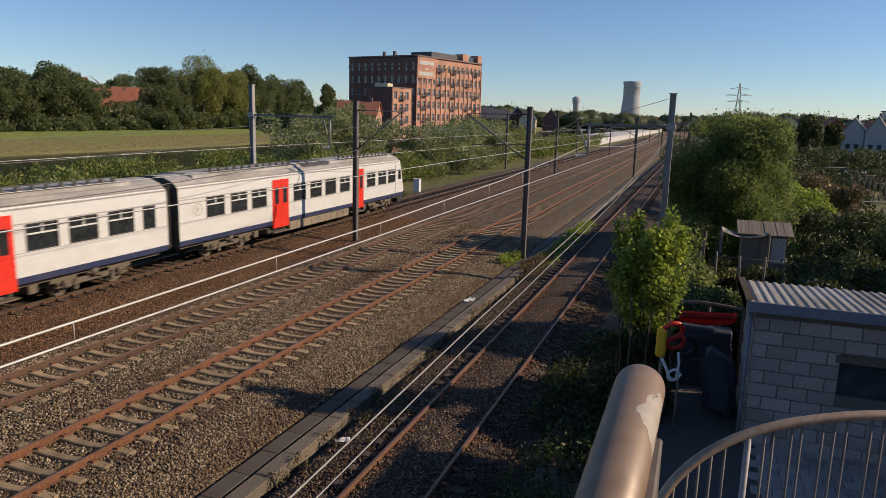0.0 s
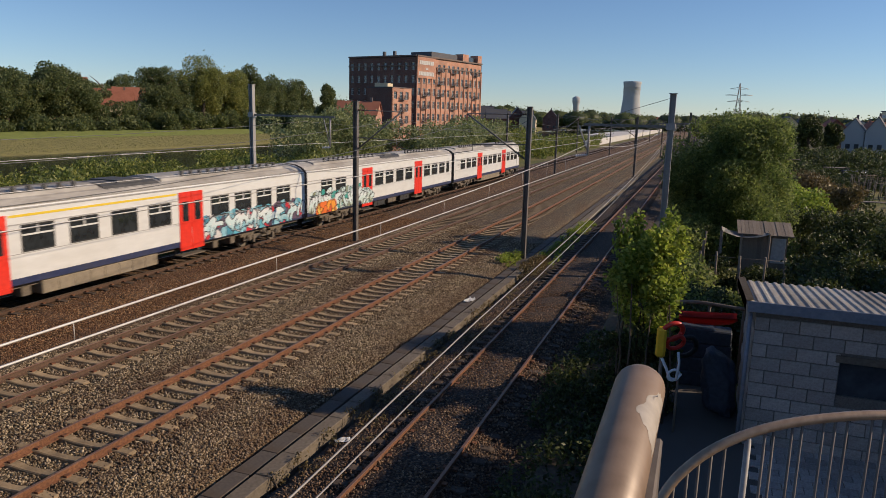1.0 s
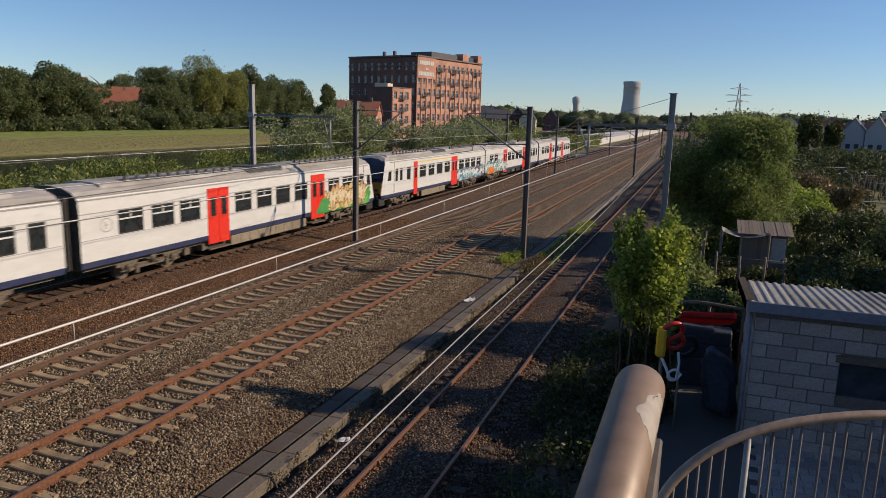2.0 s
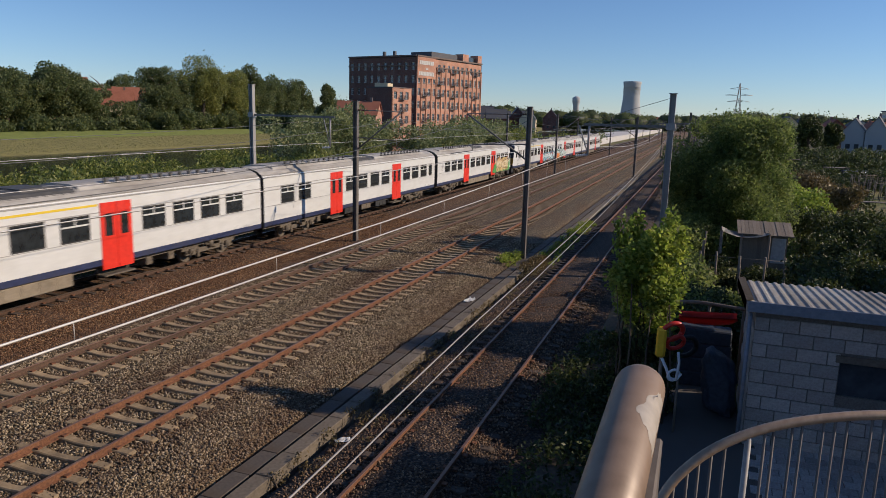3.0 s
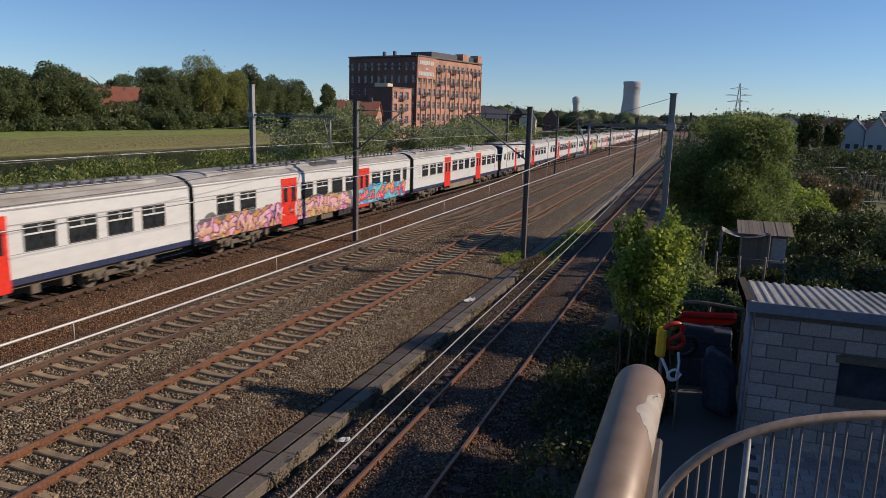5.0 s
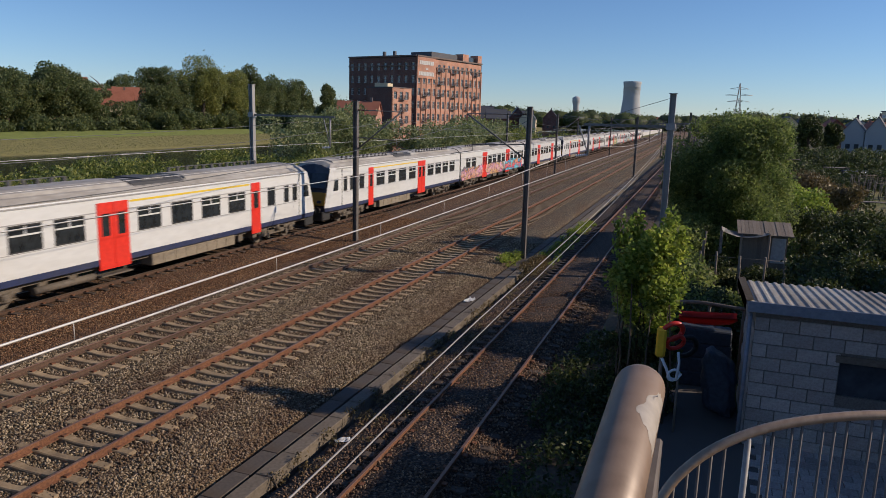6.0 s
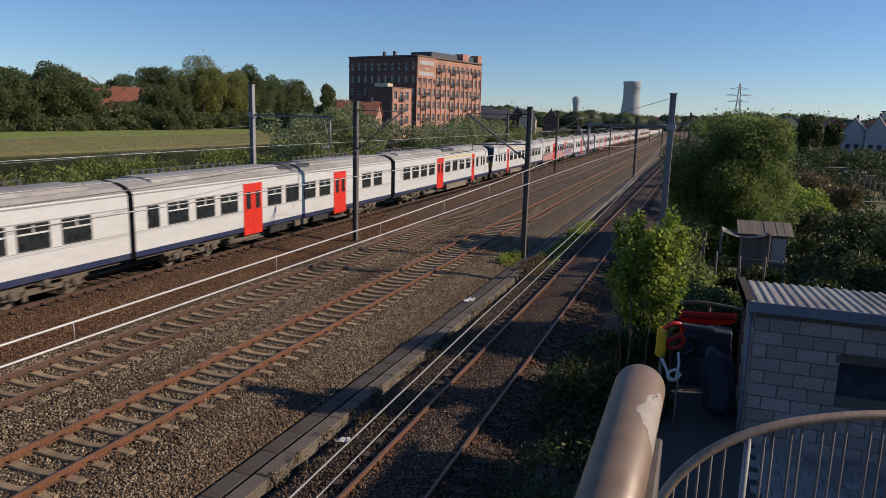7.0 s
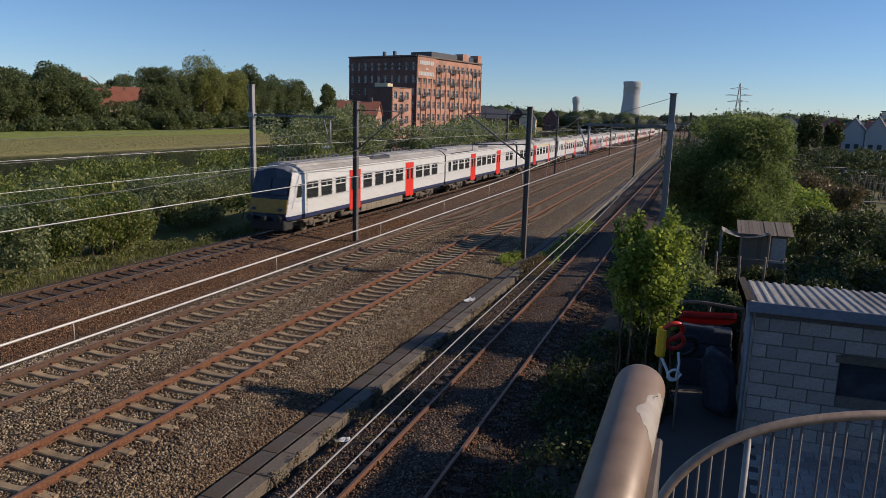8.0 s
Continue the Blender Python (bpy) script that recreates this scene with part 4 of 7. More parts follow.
def graffiti(car, y0, y1, z0, z1, field, seed, label, fill=None, edge=None, pieces=6, coat=0.004):
    """Sprayed paint on the side: a cloudy field, bold slanting interlocked shapes with dark outlines over it, and small gleams."""
    rng = random.Random(seed)
    turned = pose(0, 25.6, 0, 0, 0, 180)
    h = z1 - z0
    layer = [HALF + coat]

    def blob(bm, y, z, ry, rz):
        layer[0] += 0.00004
        vs = [bm.verts.new((layer[0], y + ry * math.cos(a) * rng.uniform(0.85, 1.1), max(z0, z + rz * math.sin(a) * rng.uniform(0.85, 1.1)))) for a in (2 * math.pi * k / 14 for k in range(14))]
        bm.faces.new(vs)

    def stroke(bm, p, q, t0, t1, grow):
        layer[0] += 0.00004
        d = (q - p).normalized()
        nrm = Vector((-d.y, d.x))
        p2, q2 = p - d * (grow + 0.04), q + d * (grow + 0.07)
        a, b = t0 + grow, t1 + grow
        mid, bend = (p2 + q2) / 2, nrm * 0.05
        ring = [p2 - nrm * a, mid - nrm * (a + b) / 2 + bend, q2 - nrm * b, q2 + d * b * 0.5 + nrm * b * 0.2, q2 + nrm * b, mid + nrm * (a + b) / 2 + bend, p2 + nrm * a]
        bm.faces.new([bm.verts.new((layer[0], v.x, max(v.y, 0.9))) for v in ring])

    bm = bmesh.new()
    n = max(10, int((y1 - y0) * 3.2))
    for k in range(n):
        s = (k + 0.5) / n
        y = y0 + 0.4 + (y1 - y0 - 0.8) * s
        for zz in (0.22, 0.5, 0.74):
            if zz < 0.6 or rng.random() < 0.75:
                r = rng.uniform(0.2, 0.34)
                blob(bm, y + rng.uniform(-0.15, 0.15), z0 + h * zz * rng.uniform(0.85, 1.1), r * 1.5, r)
    ob = part("graffiti", bm, field, car, label)
    ob.matrix_basis, ob["kind"] = turned, "stuff"
    if not fill:
        return
    w = (y1 - y0) / pieces
    strokes = []
    for i in range(pieces):
        ly, lz, lh = y0 + w * (i + 0.5), z0 + h * rng.uniform(0.3, 0.42), h * rng.uniform(0.5, 0.72)
        for k in range(6):
            a = rng.choice((1.1, 1.35, 0.5, 2.3, 0.15)) + rng.uniform(-0.25, 0.25)
            c = Vector((ly + rng.uniform(-0.42, 0.42) * w, lz + rng.uniform(-0.15, 0.28) * h))
            v = Vector((math.cos(a), math.sin(a))) * lh * rng.uniform(0.22, 0.5)
            strokes.append((c - v, c + v, rng.uniform(0.05, 0.13), rng.uniform(0.04, 0.17)))
    for name, mat, grow in (("shape_outline", edge, 0.05), ("shape_fill", fill, 0.0)):
        layer[0] += 0.002
        bm = bmesh.new()
        for p, q, t0, t1 in strokes:
            stroke(bm, p, q, t0, t1, grow)
        ob = part(name, bm, mat, car)
        ob.matrix_basis, ob["kind"] = turned, "stuff"
    layer[0] += 0.002
    bm = bmesh.new()
    for p, q, t0, t1 in strokes[::2]:
        m_ = p.lerp(q, rng.uniform(0.2, 0.4))
        stroke(bm, m_, m_.lerp(q, 0.4), 0.012, 0.03, 0.0)
    ob = part("shape_gleam", bm, PALE, car)
    ob.matrix_basis, ob["kind"] = turned, "stuff"


G_BLUE = graffiti_material("graffiti_blue", [(0.10, 0.38, 0.48), (0.55, 0.03, 0.04), (0.07, 0.28, 0.38), (0.62, 0.6, 0.58), (0.25, 0.5, 0.58), (0.12, 0.08, 0.12)], 2.2, (0.04, 0.05, 0.08))
G_TEAL = graffiti_material("graffiti_teal", [(0.03, 0.3, 0.26), (0.58, 0.68, 0.66), (0.24, 0.25, 0.12), (0.5, 0.62, 0.6), (0.62, 0.68, 0.68), (0.22, 0.25, 0.17)], 2.4, (0.03, 0.05, 0.05))
G_GOLD = graffiti_material("graffiti_gold", [(0.58, 0.44, 0.16), (0.64, 0.5, 0.22), (0.52, 0.38, 0.13), (0.6, 0.46, 0.2)], 1.6, (0.16, 0.09, 0.03))
G_GREEN = graffiti_material("graffiti_green", [(0.08, 0.35, 0.07), (0.12, 0.42, 0.1), (0.07, 0.3, 0.08)], 1.5, (0.05, 0.22, 0.05))
G_PINK = graffiti_material("graffiti_pink", [(0.66, 0.2, 0.36), (0.72, 0.4, 0.5), (0.55, 0.25, 0.07), (0.62, 0.34, 0.18), (0.60, 0.40, 0.14), (0.74, 0.36, 0.5)], 2.0, (0.14, 0.05, 0.12))
G_SKY = graffiti_material("graffiti_sky", [(0.05, 0.34, 0.62), (0.10, 0.48, 0.62), (0.06, 0.22, 0.55), (0.20, 0.55, 0.60)], 1.4, (0.05, 0.30, 0.55))
BROWN = worn("spray_brown", (0.13, 0.07, 0.03), (0.2, 0.11, 0.05), 0.5, 0, 5, 1)
PLUM = worn("spray_plum", (0.10, 0.05, 0.14), (0.16, 0.07, 0.18), 0.5, 0, 5, 1)
INK = worn("spray_ink", (0.02, 0.02, 0.03), (0.05, 0.05, 0.06), 0.5, 0, 5, 1)
PALE = worn("spray_pale", (0.6, 0.62, 0.6), (0.74, 0.75, 0.72), 0.5, 0, 5, 1)
GREY = worn("spray_grey", (0.10, 0.105, 0.095), (0.17, 0.175, 0.16), 0.6, 0, 5, 1)
F_ICE = spray_fade("spray_ice", [(0.12, 0.36, 0.44), (0.50, 0.66, 0.68), (0.66, 0.70, 0.70), (0.45, 0.05, 0.06)], 0.9, 2.3)
F_MINT = spray_fade("spray_mint", [(0.24, 0.26, 0.13), (0.55, 0.68, 0.66), (0.66, 0.70, 0.72), (0.05, 0.30, 0.25)], 0.9, 2.4)
F_SAND = spray_fade("spray_sand", [(0.52, 0.40, 0.22), (0.66, 0.52, 0.29), (0.68, 0.56, 0.34), (0.45, 0.22, 0.08)], 0.9, 2.5)
F_ROSE = spray_fade("spray_rose", [(0.52, 0.25, 0.10), (0.62, 0.34, 0.20), (0.74, 0.42, 0.52), (0.76, 0.52, 0.60)], 0.9, 2.1)
F_FIRE = spray_fade("spray_fire", [(0.70, 0.04, 0.10), (0.74, 0.08, 0.12), (0.74, 0.26, 0.10), (0.72, 0.42, 0.12)], 0.9, 2.2)
graffiti(car_of(3, "back"), 15.4, 25.1, 0.92, 2.2, G_BLUE, 3, "blue and red spray-painted shapes", F_ICE, INK, 7)
graffiti(car_of(3, "mid"), 0.5, 9.0, 0.9, 2.45, G_TEAL, 5, "pale, teal and olive spray-painted shapes", F_MINT, INK, 6)
G_ORANGE = graffiti_material("graffiti_orange", [(0.72, 0.16, 0.03), (0.75, 0.3, 0.04), (0.66, 0.1, 0.03), (0.75, 0.5, 0.1)], 1.8, (0.2, 0.05, 0.02))
graffiti(car_of(3, "mid"), 1.1, 3.9, 0.9, 1.5, G_ORANGE, 6, "orange spray-painted field", coat=0.02)
graffiti(car_of(2, "front"), 16.8, 24.7, 0.9, 2.2, G_GREEN, 7, "green spray-painted field")
graffiti(car_of(2, "front"), 17.8, 24.0, 0.92, 2.5, G_GOLD, 8, "gold spray-painted shapes", F_SAND, BROWN, 6, 0.012)
graffiti(car_of(1, "mid"), 0.4, 15.8, 0.88, 2.1, GREY, 10, "grey sprayed cloud behind pink shapes")
graffiti(car_of(1, "mid"), 0.4, 15.2, 0.88, 2.0, G_PINK, 11, "pink and orange spray-painted shapes", F_ROSE, PLUM, 10, 0.012)
graffiti(car_of(1, "mid"), 16.2, 24.4, 0.88, 2.2, G_SKY, 12, "bright blue spray-painted field with red and yellow shapes", F_FIRE, INK, 6, 0.012)


# where the paint runs over a red door
graffiti(car_of(1, "mid"), 16.1, 18.9, 0.9, 1.9, G_SKY, 13, "bright blue paint over a red door", F_FIRE, INK, 2, 0.036)
graffiti(car_of(3, "mid"), 6.9, 9.0, 0.9, 1.9, G_TEAL, 14, "pale paint over a red door", F_MINT, INK, 2, 0.036)
graffiti(car_of(2, "front"), 17.5, 18.8, 0.9, 1.75, G_GREEN, 15, "green paint beside a red door", None, None, 2, 0.036)


def class_stripe(car):
    for s in (1, -1):
        bm = bmesh.new()
        x0, x1 = sorted((s * 1.352, s * 1.378))
        box(bm, x0, x1, 10.8, 18.75, 3.18, 3.26)
        part("class_stripe", bm, M["stripe_yellow"], car, "yellow first-class stripe")


for u in range(4):
    class_stripe(car_of(u, "front" if u == 0 else "back"))
for u in range(4):
    # round emblem on the side of each front carriage: a plain ring
    bm = bmesh.new()
    for r0, r1 in ((0.27, 0.31),):
        n = 28
        for k in range(n):
            a0, a1 = 2 * math.pi * k / n, 2 * math.pi * (k + 1) / n
            vs = [bm.verts.new((HALF + 0.005, 1.55 + r * math.cos(a), 2.42 + r * 0.9 * math.sin(a))) for r, a in ((r0, a0), (r0, a1), (r1, a1), (r1, a0))]
            bm.faces.new(vs)
    box(bm, HALF + 0.003, HALF + 0.006, 1.47, 1.52, 2.28, 2.56)
    box(bm, HALF + 0.003, HALF + 0.006, 1.52, 1.64, 2.40, 2.44)
    em = part("emblem", bm, M["train_grey"], car_of(u, "front"), "grey ring emblem")
    if u:
        em.matrix_basis = pose(0, 25.6, 0, 0, 0, 180)
# ---- masts, arms and wires of the overhead line ----
def h_beam(bm, x, y, z0, z1, w=0.24, d=0.26, t=0.022):
    box(bm, x - w / 2, x - w / 2 + t, y - d / 2, y + d / 2, z0, z1)
    box(bm, x + w / 2 - t, x + w / 2, y - d / 2, y + d / 2, z0, z1)
    box(bm, x - w / 2 + t, x + w / 2 - t, y - t / 2, y + t / 2, z0, z1)


def insulator(bm, p, q, r=0.06, n=6):
    p, q = Vector(p), Vector(q)
    tube_path(bm, [p, q], r * 0.4, 8)
    for k in range(n):
        a = p.lerp(q, (k + 0.5) / n)
        d = (q - p).normalized() * 0.02
        tube_path(bm, [a - d, a, a + d], [r * 0.5, r, r * 0.5], 10)


def mast(x, y, top, reach, arm_z, label, foot=-0.45, brace_from=4.9, contact=4.9, weights=False, mat="steel_grey"):
    """A steel mast with a stayed arm that reaches over a track (reach: metres along x) and a steady arm below it."""
    m = empty("catenary_mast", x, y, 0)
    s = 1 if reach > 0 else -1
    bm = bmesh.new()
    h_beam(bm, 0, 0, foot, top)
    box(bm, -0.16, 0.16, -0.16, 0.16, top, top + 0.03)
    part("column", bm, M[mat], m, "grey steel H-section column")
    bm = bmesh.new()
    box(bm, -0.35, 0.35, -0.35, 0.35, foot - 0.3, foot + 0.12, 0.03)
    part("footing", bm, M["concrete"], m)
    if reach:
        bm = bmesh.new()
        tube_path(bm, [(s * 0.12, 0, brace_from), (reach, 0, arm_z)], 0.045, 8)
        part("bracket_arm", bm, M["wire_dark"], m)
        bm = bmesh.new()
        tube_path(bm, [(s * 0.12, 0, arm_z + 0.05), (reach, 0, arm_z)], 0.028, 6)
        part("top_tie", bm, M["wire_dark"], m)
        bm = bmesh.new()
        tube_path(bm, [(s * 0.12, 0.02, contact + 0.65), (reach * 0.9, 0.02, contact + 0.55)], 0.03, 6)
        tube_path(bm, [(reach * 0.9, 0.02, contact + 0.55), (reach * 0.9, 0.02, contact + 0.2)], 0.025, 6)
        tube_path(bm, [(reach * 0.9, 0.02, contact + 0.22), (reach * 1.25, 0.02, contact + 0.02)], 0.02, 6)
        part("steady_arm", bm, M["wire_dark"], m)
        bm = bmesh.new()
        insulator(bm, (reach, 0, arm_z), (reach, 0, arm_z - 0.35))
        part("insulator", bm, M["insulator"], m)
        bm = bmesh.new()
        insulator(bm, (s * 0.12, 0, arm_z + 0.05), (s * 0.6, 0, arm_z + 0.045))
        part("insulator", bm, M["insulator"], m)
    if weights:
        bm = bmesh.new()
        for k in range(9):
            tube_path(bm, [(0, -0.3, 1.2 + k * 0.13), (0, -0.3, 1.31 + k * 0.13)], 0.15, 12)
        part("tension_weights", bm, M["concrete"], m)
    return tagged(m, label, "catenary mast", "masts along the line")


LBL = "grey steel catenary mast with a bracket arm"
for k in range(6):
    y = 58.3 * k
    mast(-18.25, 35.9 + y, 7.5, 2.75, 7.0, LBL + " between the tracks", foot=-0.5)
    mast(-8.25, 35.3 + (y * 1.06 if k else 0), 7.4, -3.3, 7.0, LBL + " by the cable trough", brace_from=4.8)
for k in range(1, 6):
    mast(-26.2, 38.0 + 60.5 * k, 7.5, 3.6, 6.9, LBL + " in the bushes", foot=-0.6)


def portal_mast(x, y, top, beam_z, x_end, drop_x, drop_z, label, beam_r=0.07, mat="steel_grey"):
    """A mast with a level beam over one track and a drop tube that holds the wires."""
    m = empty("catenary_mast", x, y, 0)
    bm = bmesh.new()
    h_beam(bm, 0, 0, -0.6, top, 0.26, 0.28)
    box(bm, -0.17, 0.17, -0.17, 0.17, top, top + 0.03)
    part("column", bm, M[mat], m, "galvanised steel H-section column")
    bm = bmesh.new()
    box(bm, min(0, x_end), max(0, x_end), -beam_r, beam_r, beam_z - beam_r, beam_z + beam_r, 0.01)
    part("beam", bm, M["wire_dark"], m)
    bm = bmesh.new()
    tube_path(bm, [(drop_x, 0, beam_z), (drop_x, 0, drop_z)], 0.05, 8)
    tube_path(bm, [(drop_x - 0.45, 0, beam_z - 0.05), (drop_x - 0.05, 0, drop_z + 0.2)], 0.03, 8)
    part("drop_tube", bm, M["steel_galv"], m)
    bm = bmesh.new()
    insulator(bm, (drop_x, 0, drop_z), (drop_x - 0.55, 0, drop_z - 0.06), 0.07)
    part("insulator", bm, M["plastic_white"], m)
    bm = bmesh.new()
    box(bm, -0.19, 0.19, -0.19, 0.19, beam_z - 0.14, beam_z + 0.14, 0.01)
    part("clamp", bm, M["steel_galv"], m)
    return tagged(m, label, "catenary mast", "masts along the line")


portal_mast(-26.1, 37.4, 8.4, 6.6, 5.7, 5.4, 4.85, "galvanised steel catenary mast with a level beam", 0.06, "steel_galv")
d_mast = portal_mast(-1.36, 32.6, 8.05, 6.65, -3.75, -3.5, 5.3, "tall grey steel catenary mast behind a bush", 0.06, "steel_galv")
for k in range(1, 4):
    portal_mast(-1.6, 32.6 + 58 * k, 8.0, 6.65, -3.75, -3.5, 5.3, "grey steel catenary mast down the line", 0.06)


def wire(points, r, mat="wire", label="bare overhead line wire", name="overhead_wire"):
    bm = bmesh.new()
    tube_path(bm, points, r, 6)
    return tagged(part(name, bm, M[mat], None), label, "overhead wire", "overhead wires")


def span(x, z_sup, sag, y_sup, spacing, n, r, first=-1, mat="wire", label="catenary wire", zig=0.0):
    pts = []
    for k in range(first, first + n):
        for j in range(8):
            s = j / 8
            pts.append((x + zig * (1 if k % 2 else -1) * (1 - 2 * s), y_sup + spacing * (k + s), z_sup - 4 * sag * s * (1 - s)))
    wire(pts, r, mat, label)


# contact and carrying wires for each track
span(TRACKS[0], 4.95, 0.04, 37.5, 60, 7, 0.010, label="copper contact wire over the train's track", zig=0.15)
span(TRACKS[0], 6.3, 0.75, 37.5, 60, 7, 0.010, mat="wire_dark", label="carrying wire over the train's track")
span(TRACKS[1], 4.80, 0.05, 35.9, 58.3, 7, 0.008, label="copper contact wire over a main track", zig=0.15)
span(TRACKS[1], 6.6, 1.2, 35.9, 58.3, 7, 0.010, mat="wire_dark", label="dark carrying wire above the contact wire")
span(TRACKS[2] + 0.1, 4.62, 0.02, 35.3, 61.8, 7, 0.012, label="copper contact wire over a rusty track", zig=0.12)
span(TRACKS[2] + 0.16, 4.64, 0.02, 35.3, 61.8, 7, 0.012, label="copper contact wire over a rusty track", zig=0.12)
span(TRACKS[2] + 0.1, 6.5, 1.5, 35.3, 61.8, 7, 0.010, mat="wire_dark", label="dark carrying wire above the contact wire")
span(TRACKS[3], 4.90, 0.03, 32.6, 58, 7, 0.011, label="bright contact wire above the rusty siding")
span(TRACKS[3] - 0.02, 5.75, 0.72, 32.6, 58, 7, 0.011, label="bright carrying wire above the rusty siding")
wire([(-1.44, -6, 4.7), (-1.47, 0.3, 5.08), (-1.48, 2.0, 5.28), (-1.5, 5, 5.33), (-1.5, 10, 5.38), (-1.48, 16, 5.5), (-1.44, 24, 5.8), (-1.4, 32.4, 6.3)], 0.0055, "wire_grey", "slack feeder wire tied to a mast")
wire([(-1.44, -6, 4.6), (-1.47, 0.3, 5.0), (-1.48, 2.0, 5.16), (-1.5, 5, 5.2), (-1.5, 10, 5.26), (-1.48, 16, 5.4), (-1.44, 24, 5.7), (-1.4, 32.4, 6.2)], 0.0045, "wire_grey", "slack feeder wire tied to a mast")
bm = bmesh.new()
for y in (4.4, 7.5, 10.6, 13.7, 17.0, 20.5, 24.0, 27.5):
    s = ((y - 32.6) / 58) % 1
    tube_path(bm, [(TRACKS[3], y, 4.88), (TRACKS[3], y, 5.75 - 4 * 0.72 * s * (1 - s))], 0.004, 5)
tagged(part("wire_droppers", bm, M["wire"], None), "thin droppers between carrying and contact wire", "overhead wire", kind="stuff")
wire([(-1.36, 32.6, 7.9), (-8.3, 60, 6.9), (-18.0, 94, 7.4)], 0.012, "wire_dark", "dark guy wire with insulators across the line")
# ---- plants ----
def thicket(name, clumps, leaves, size, mat, label, droop=0.0, category="bush", shell=0.5):
    """A group of grown-together shrubs: stems and leaves, nobody could count them."""
    t = empty(name, clumps[0][0], clumps[0][1], -0.45)
    ox, oy = clumps[0][0], clumps[0][1]
    bm = bmesh.new()
    rng = random.Random(len(clumps) * 7 + leaves)
    for c in clumps[:: max(1, len(clumps) // 16)]:
        top = Vector((c[0] - ox, c[1] - oy, c[2] + 0.45))
        foot = Vector((top.x + rng.uniform(-0.3, 0.3), top.y + rng.uniform(-0.3, 0.3), -0.15))
        tube_path(bm, [foot, foot.lerp(top, 0.5) + Vector((rng.uniform(-0.2, 0.2), rng.uniform(-0.2, 0.2), 0)), top], [0.035, 0.025, 0.01], 5)
    part("stem", bm, M["bark"], t)
    pts = clump_points(clumps, leaves, shell)
    pts = pts[pts[:, 2] > -0.5] - np.array([ox, oy, -0.45])
    link_mesh("foliage", leaves_mesh("foliage", pts, size, droop), mat, t)
    return tagged(t, label, category)


def row_clumps(x0, x1, y0, y1, z_lo, z_hi, count, r, rng):
    out = []
    for _ in range(count):
        s = rng.uniform(0.7, 1.35)
        z = rng.uniform(z_lo, z_hi) * rng.uniform(0.65, 1.0)
        out.append((rng.uniform(x0, x1), rng.uniform(y0, y1), z, r * s, r * s, r * s * 0.85))
    return out


rng = random.Random(21)
# bushes beside the train's track
thicket("hedge_bush", row_clumps(-29.5, -26.3, 13.5, 24.5, 0.0, 3.2, 60, 0.75, rng), 26000, 0.075, M["leaf_willow"], "tall grey-green bush beside the track")
thicket("hedge_bush", row_clumps(-29.8, -26.4, 23.5, 29.5, 0.0, 2.7, 52, 0.7, rng), 24000, 0.075, M["leaf_hedge"], "yellow-green bush beside the track", droop=0.4)
thicket("hedge_bush", row_clumps(-32.0, -29.0, 29.5, 41.0, 0.0, 3.0, 64, 0.75, rng), 24000, 0.08, M["leaf_willow"], "grey-green bush below a mast")
thicket("scrub", row_clumps(-50, -30, 18, 66, -0.7, 1.3, 220, 1.1, rng), 50000, 0.14, M["leaf_hedge"], "low scrub on the river bank")
thicket("willow_bush", row_clumps(-42, -36, 61, 84, 0.0, 7.6, 90, 1.4, rng), 30000, 0.16, M["leaf_willow"], "silvery willow bushes on the bank")
thicket("willow_bush", row_clumps(-36, -28, 80, 112, 0.0, 6.2, 100, 1.4, rng), 32000, 0.16, M["leaf_willow"], "silvery willow bushes beyond the track")
thicket("hedge_bush", row_clumps(-44, -29, 108, 128, 0.0, 6.2, 80, 1.8, rng), 20000, 0.2, M["leaf_hedge"], "green bushes beyond the track")
thicket("hedge_bush", row_clumps(-38, -28, 50, 80, 0.0, 3.0, 90, 1.2, rng), 26000, 0.14, M["leaf_hedge"], "low green bushes beyond the track")
thicket("hedge_bush", row_clumps(-38, -28, 128, 230, 0.0, 2.2, 120, 1.6, rng), 22000, 0.22, M["leaf_hedge"], "low green bushes along the line")
thicket("weeds", row_clumps(-26.4, -25.4, 12, 60, -0.45, -0.1, 160, 0.34, rng), 14000, 0.055, M["grass_blade"], "yellow-green weeds along the ballast edge", category="weeds")

# the near shrub and the big tree beside the siding
thicket("shrub", crown_clumps(-0.95, 17.5, 3.15, 1.12, 1.0, 1.5, 52, 0.26) + [(-1.6, 17.4, 4.15, 0.3, 0.3, 0.6), (-0.55, 17.7, 4.4, 0.24, 0.24, 0.55), (-1.3, 17.5, 4.35, 0.2, 0.2, 0.5), (-0.3, 17.4, 4.2, 0.18, 0.18, 0.4), (-0.6, 17.3, 2.0, 0.45, 0.45, 0.5)],
        10500, 0.062, M["leaf_bush"], "bright leafy shrub between the siding and a yard", shell=0.15)
# dark leaves stand for the shade under the shrub's crown
thicket("hedge_bush", row_clumps(-1.9, -0.35, 16.9, 18.4, -0.3, 1.7, 40, 0.36, rng), 12000, 0.055, M["leaf_shade"], "undergrowth round the foot of a shrub, coloured dark for shade")
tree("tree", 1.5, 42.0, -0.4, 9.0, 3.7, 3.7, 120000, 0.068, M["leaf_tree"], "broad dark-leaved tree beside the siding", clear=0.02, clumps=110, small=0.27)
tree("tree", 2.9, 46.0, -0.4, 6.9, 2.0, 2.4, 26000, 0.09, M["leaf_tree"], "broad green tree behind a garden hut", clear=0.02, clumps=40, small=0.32)
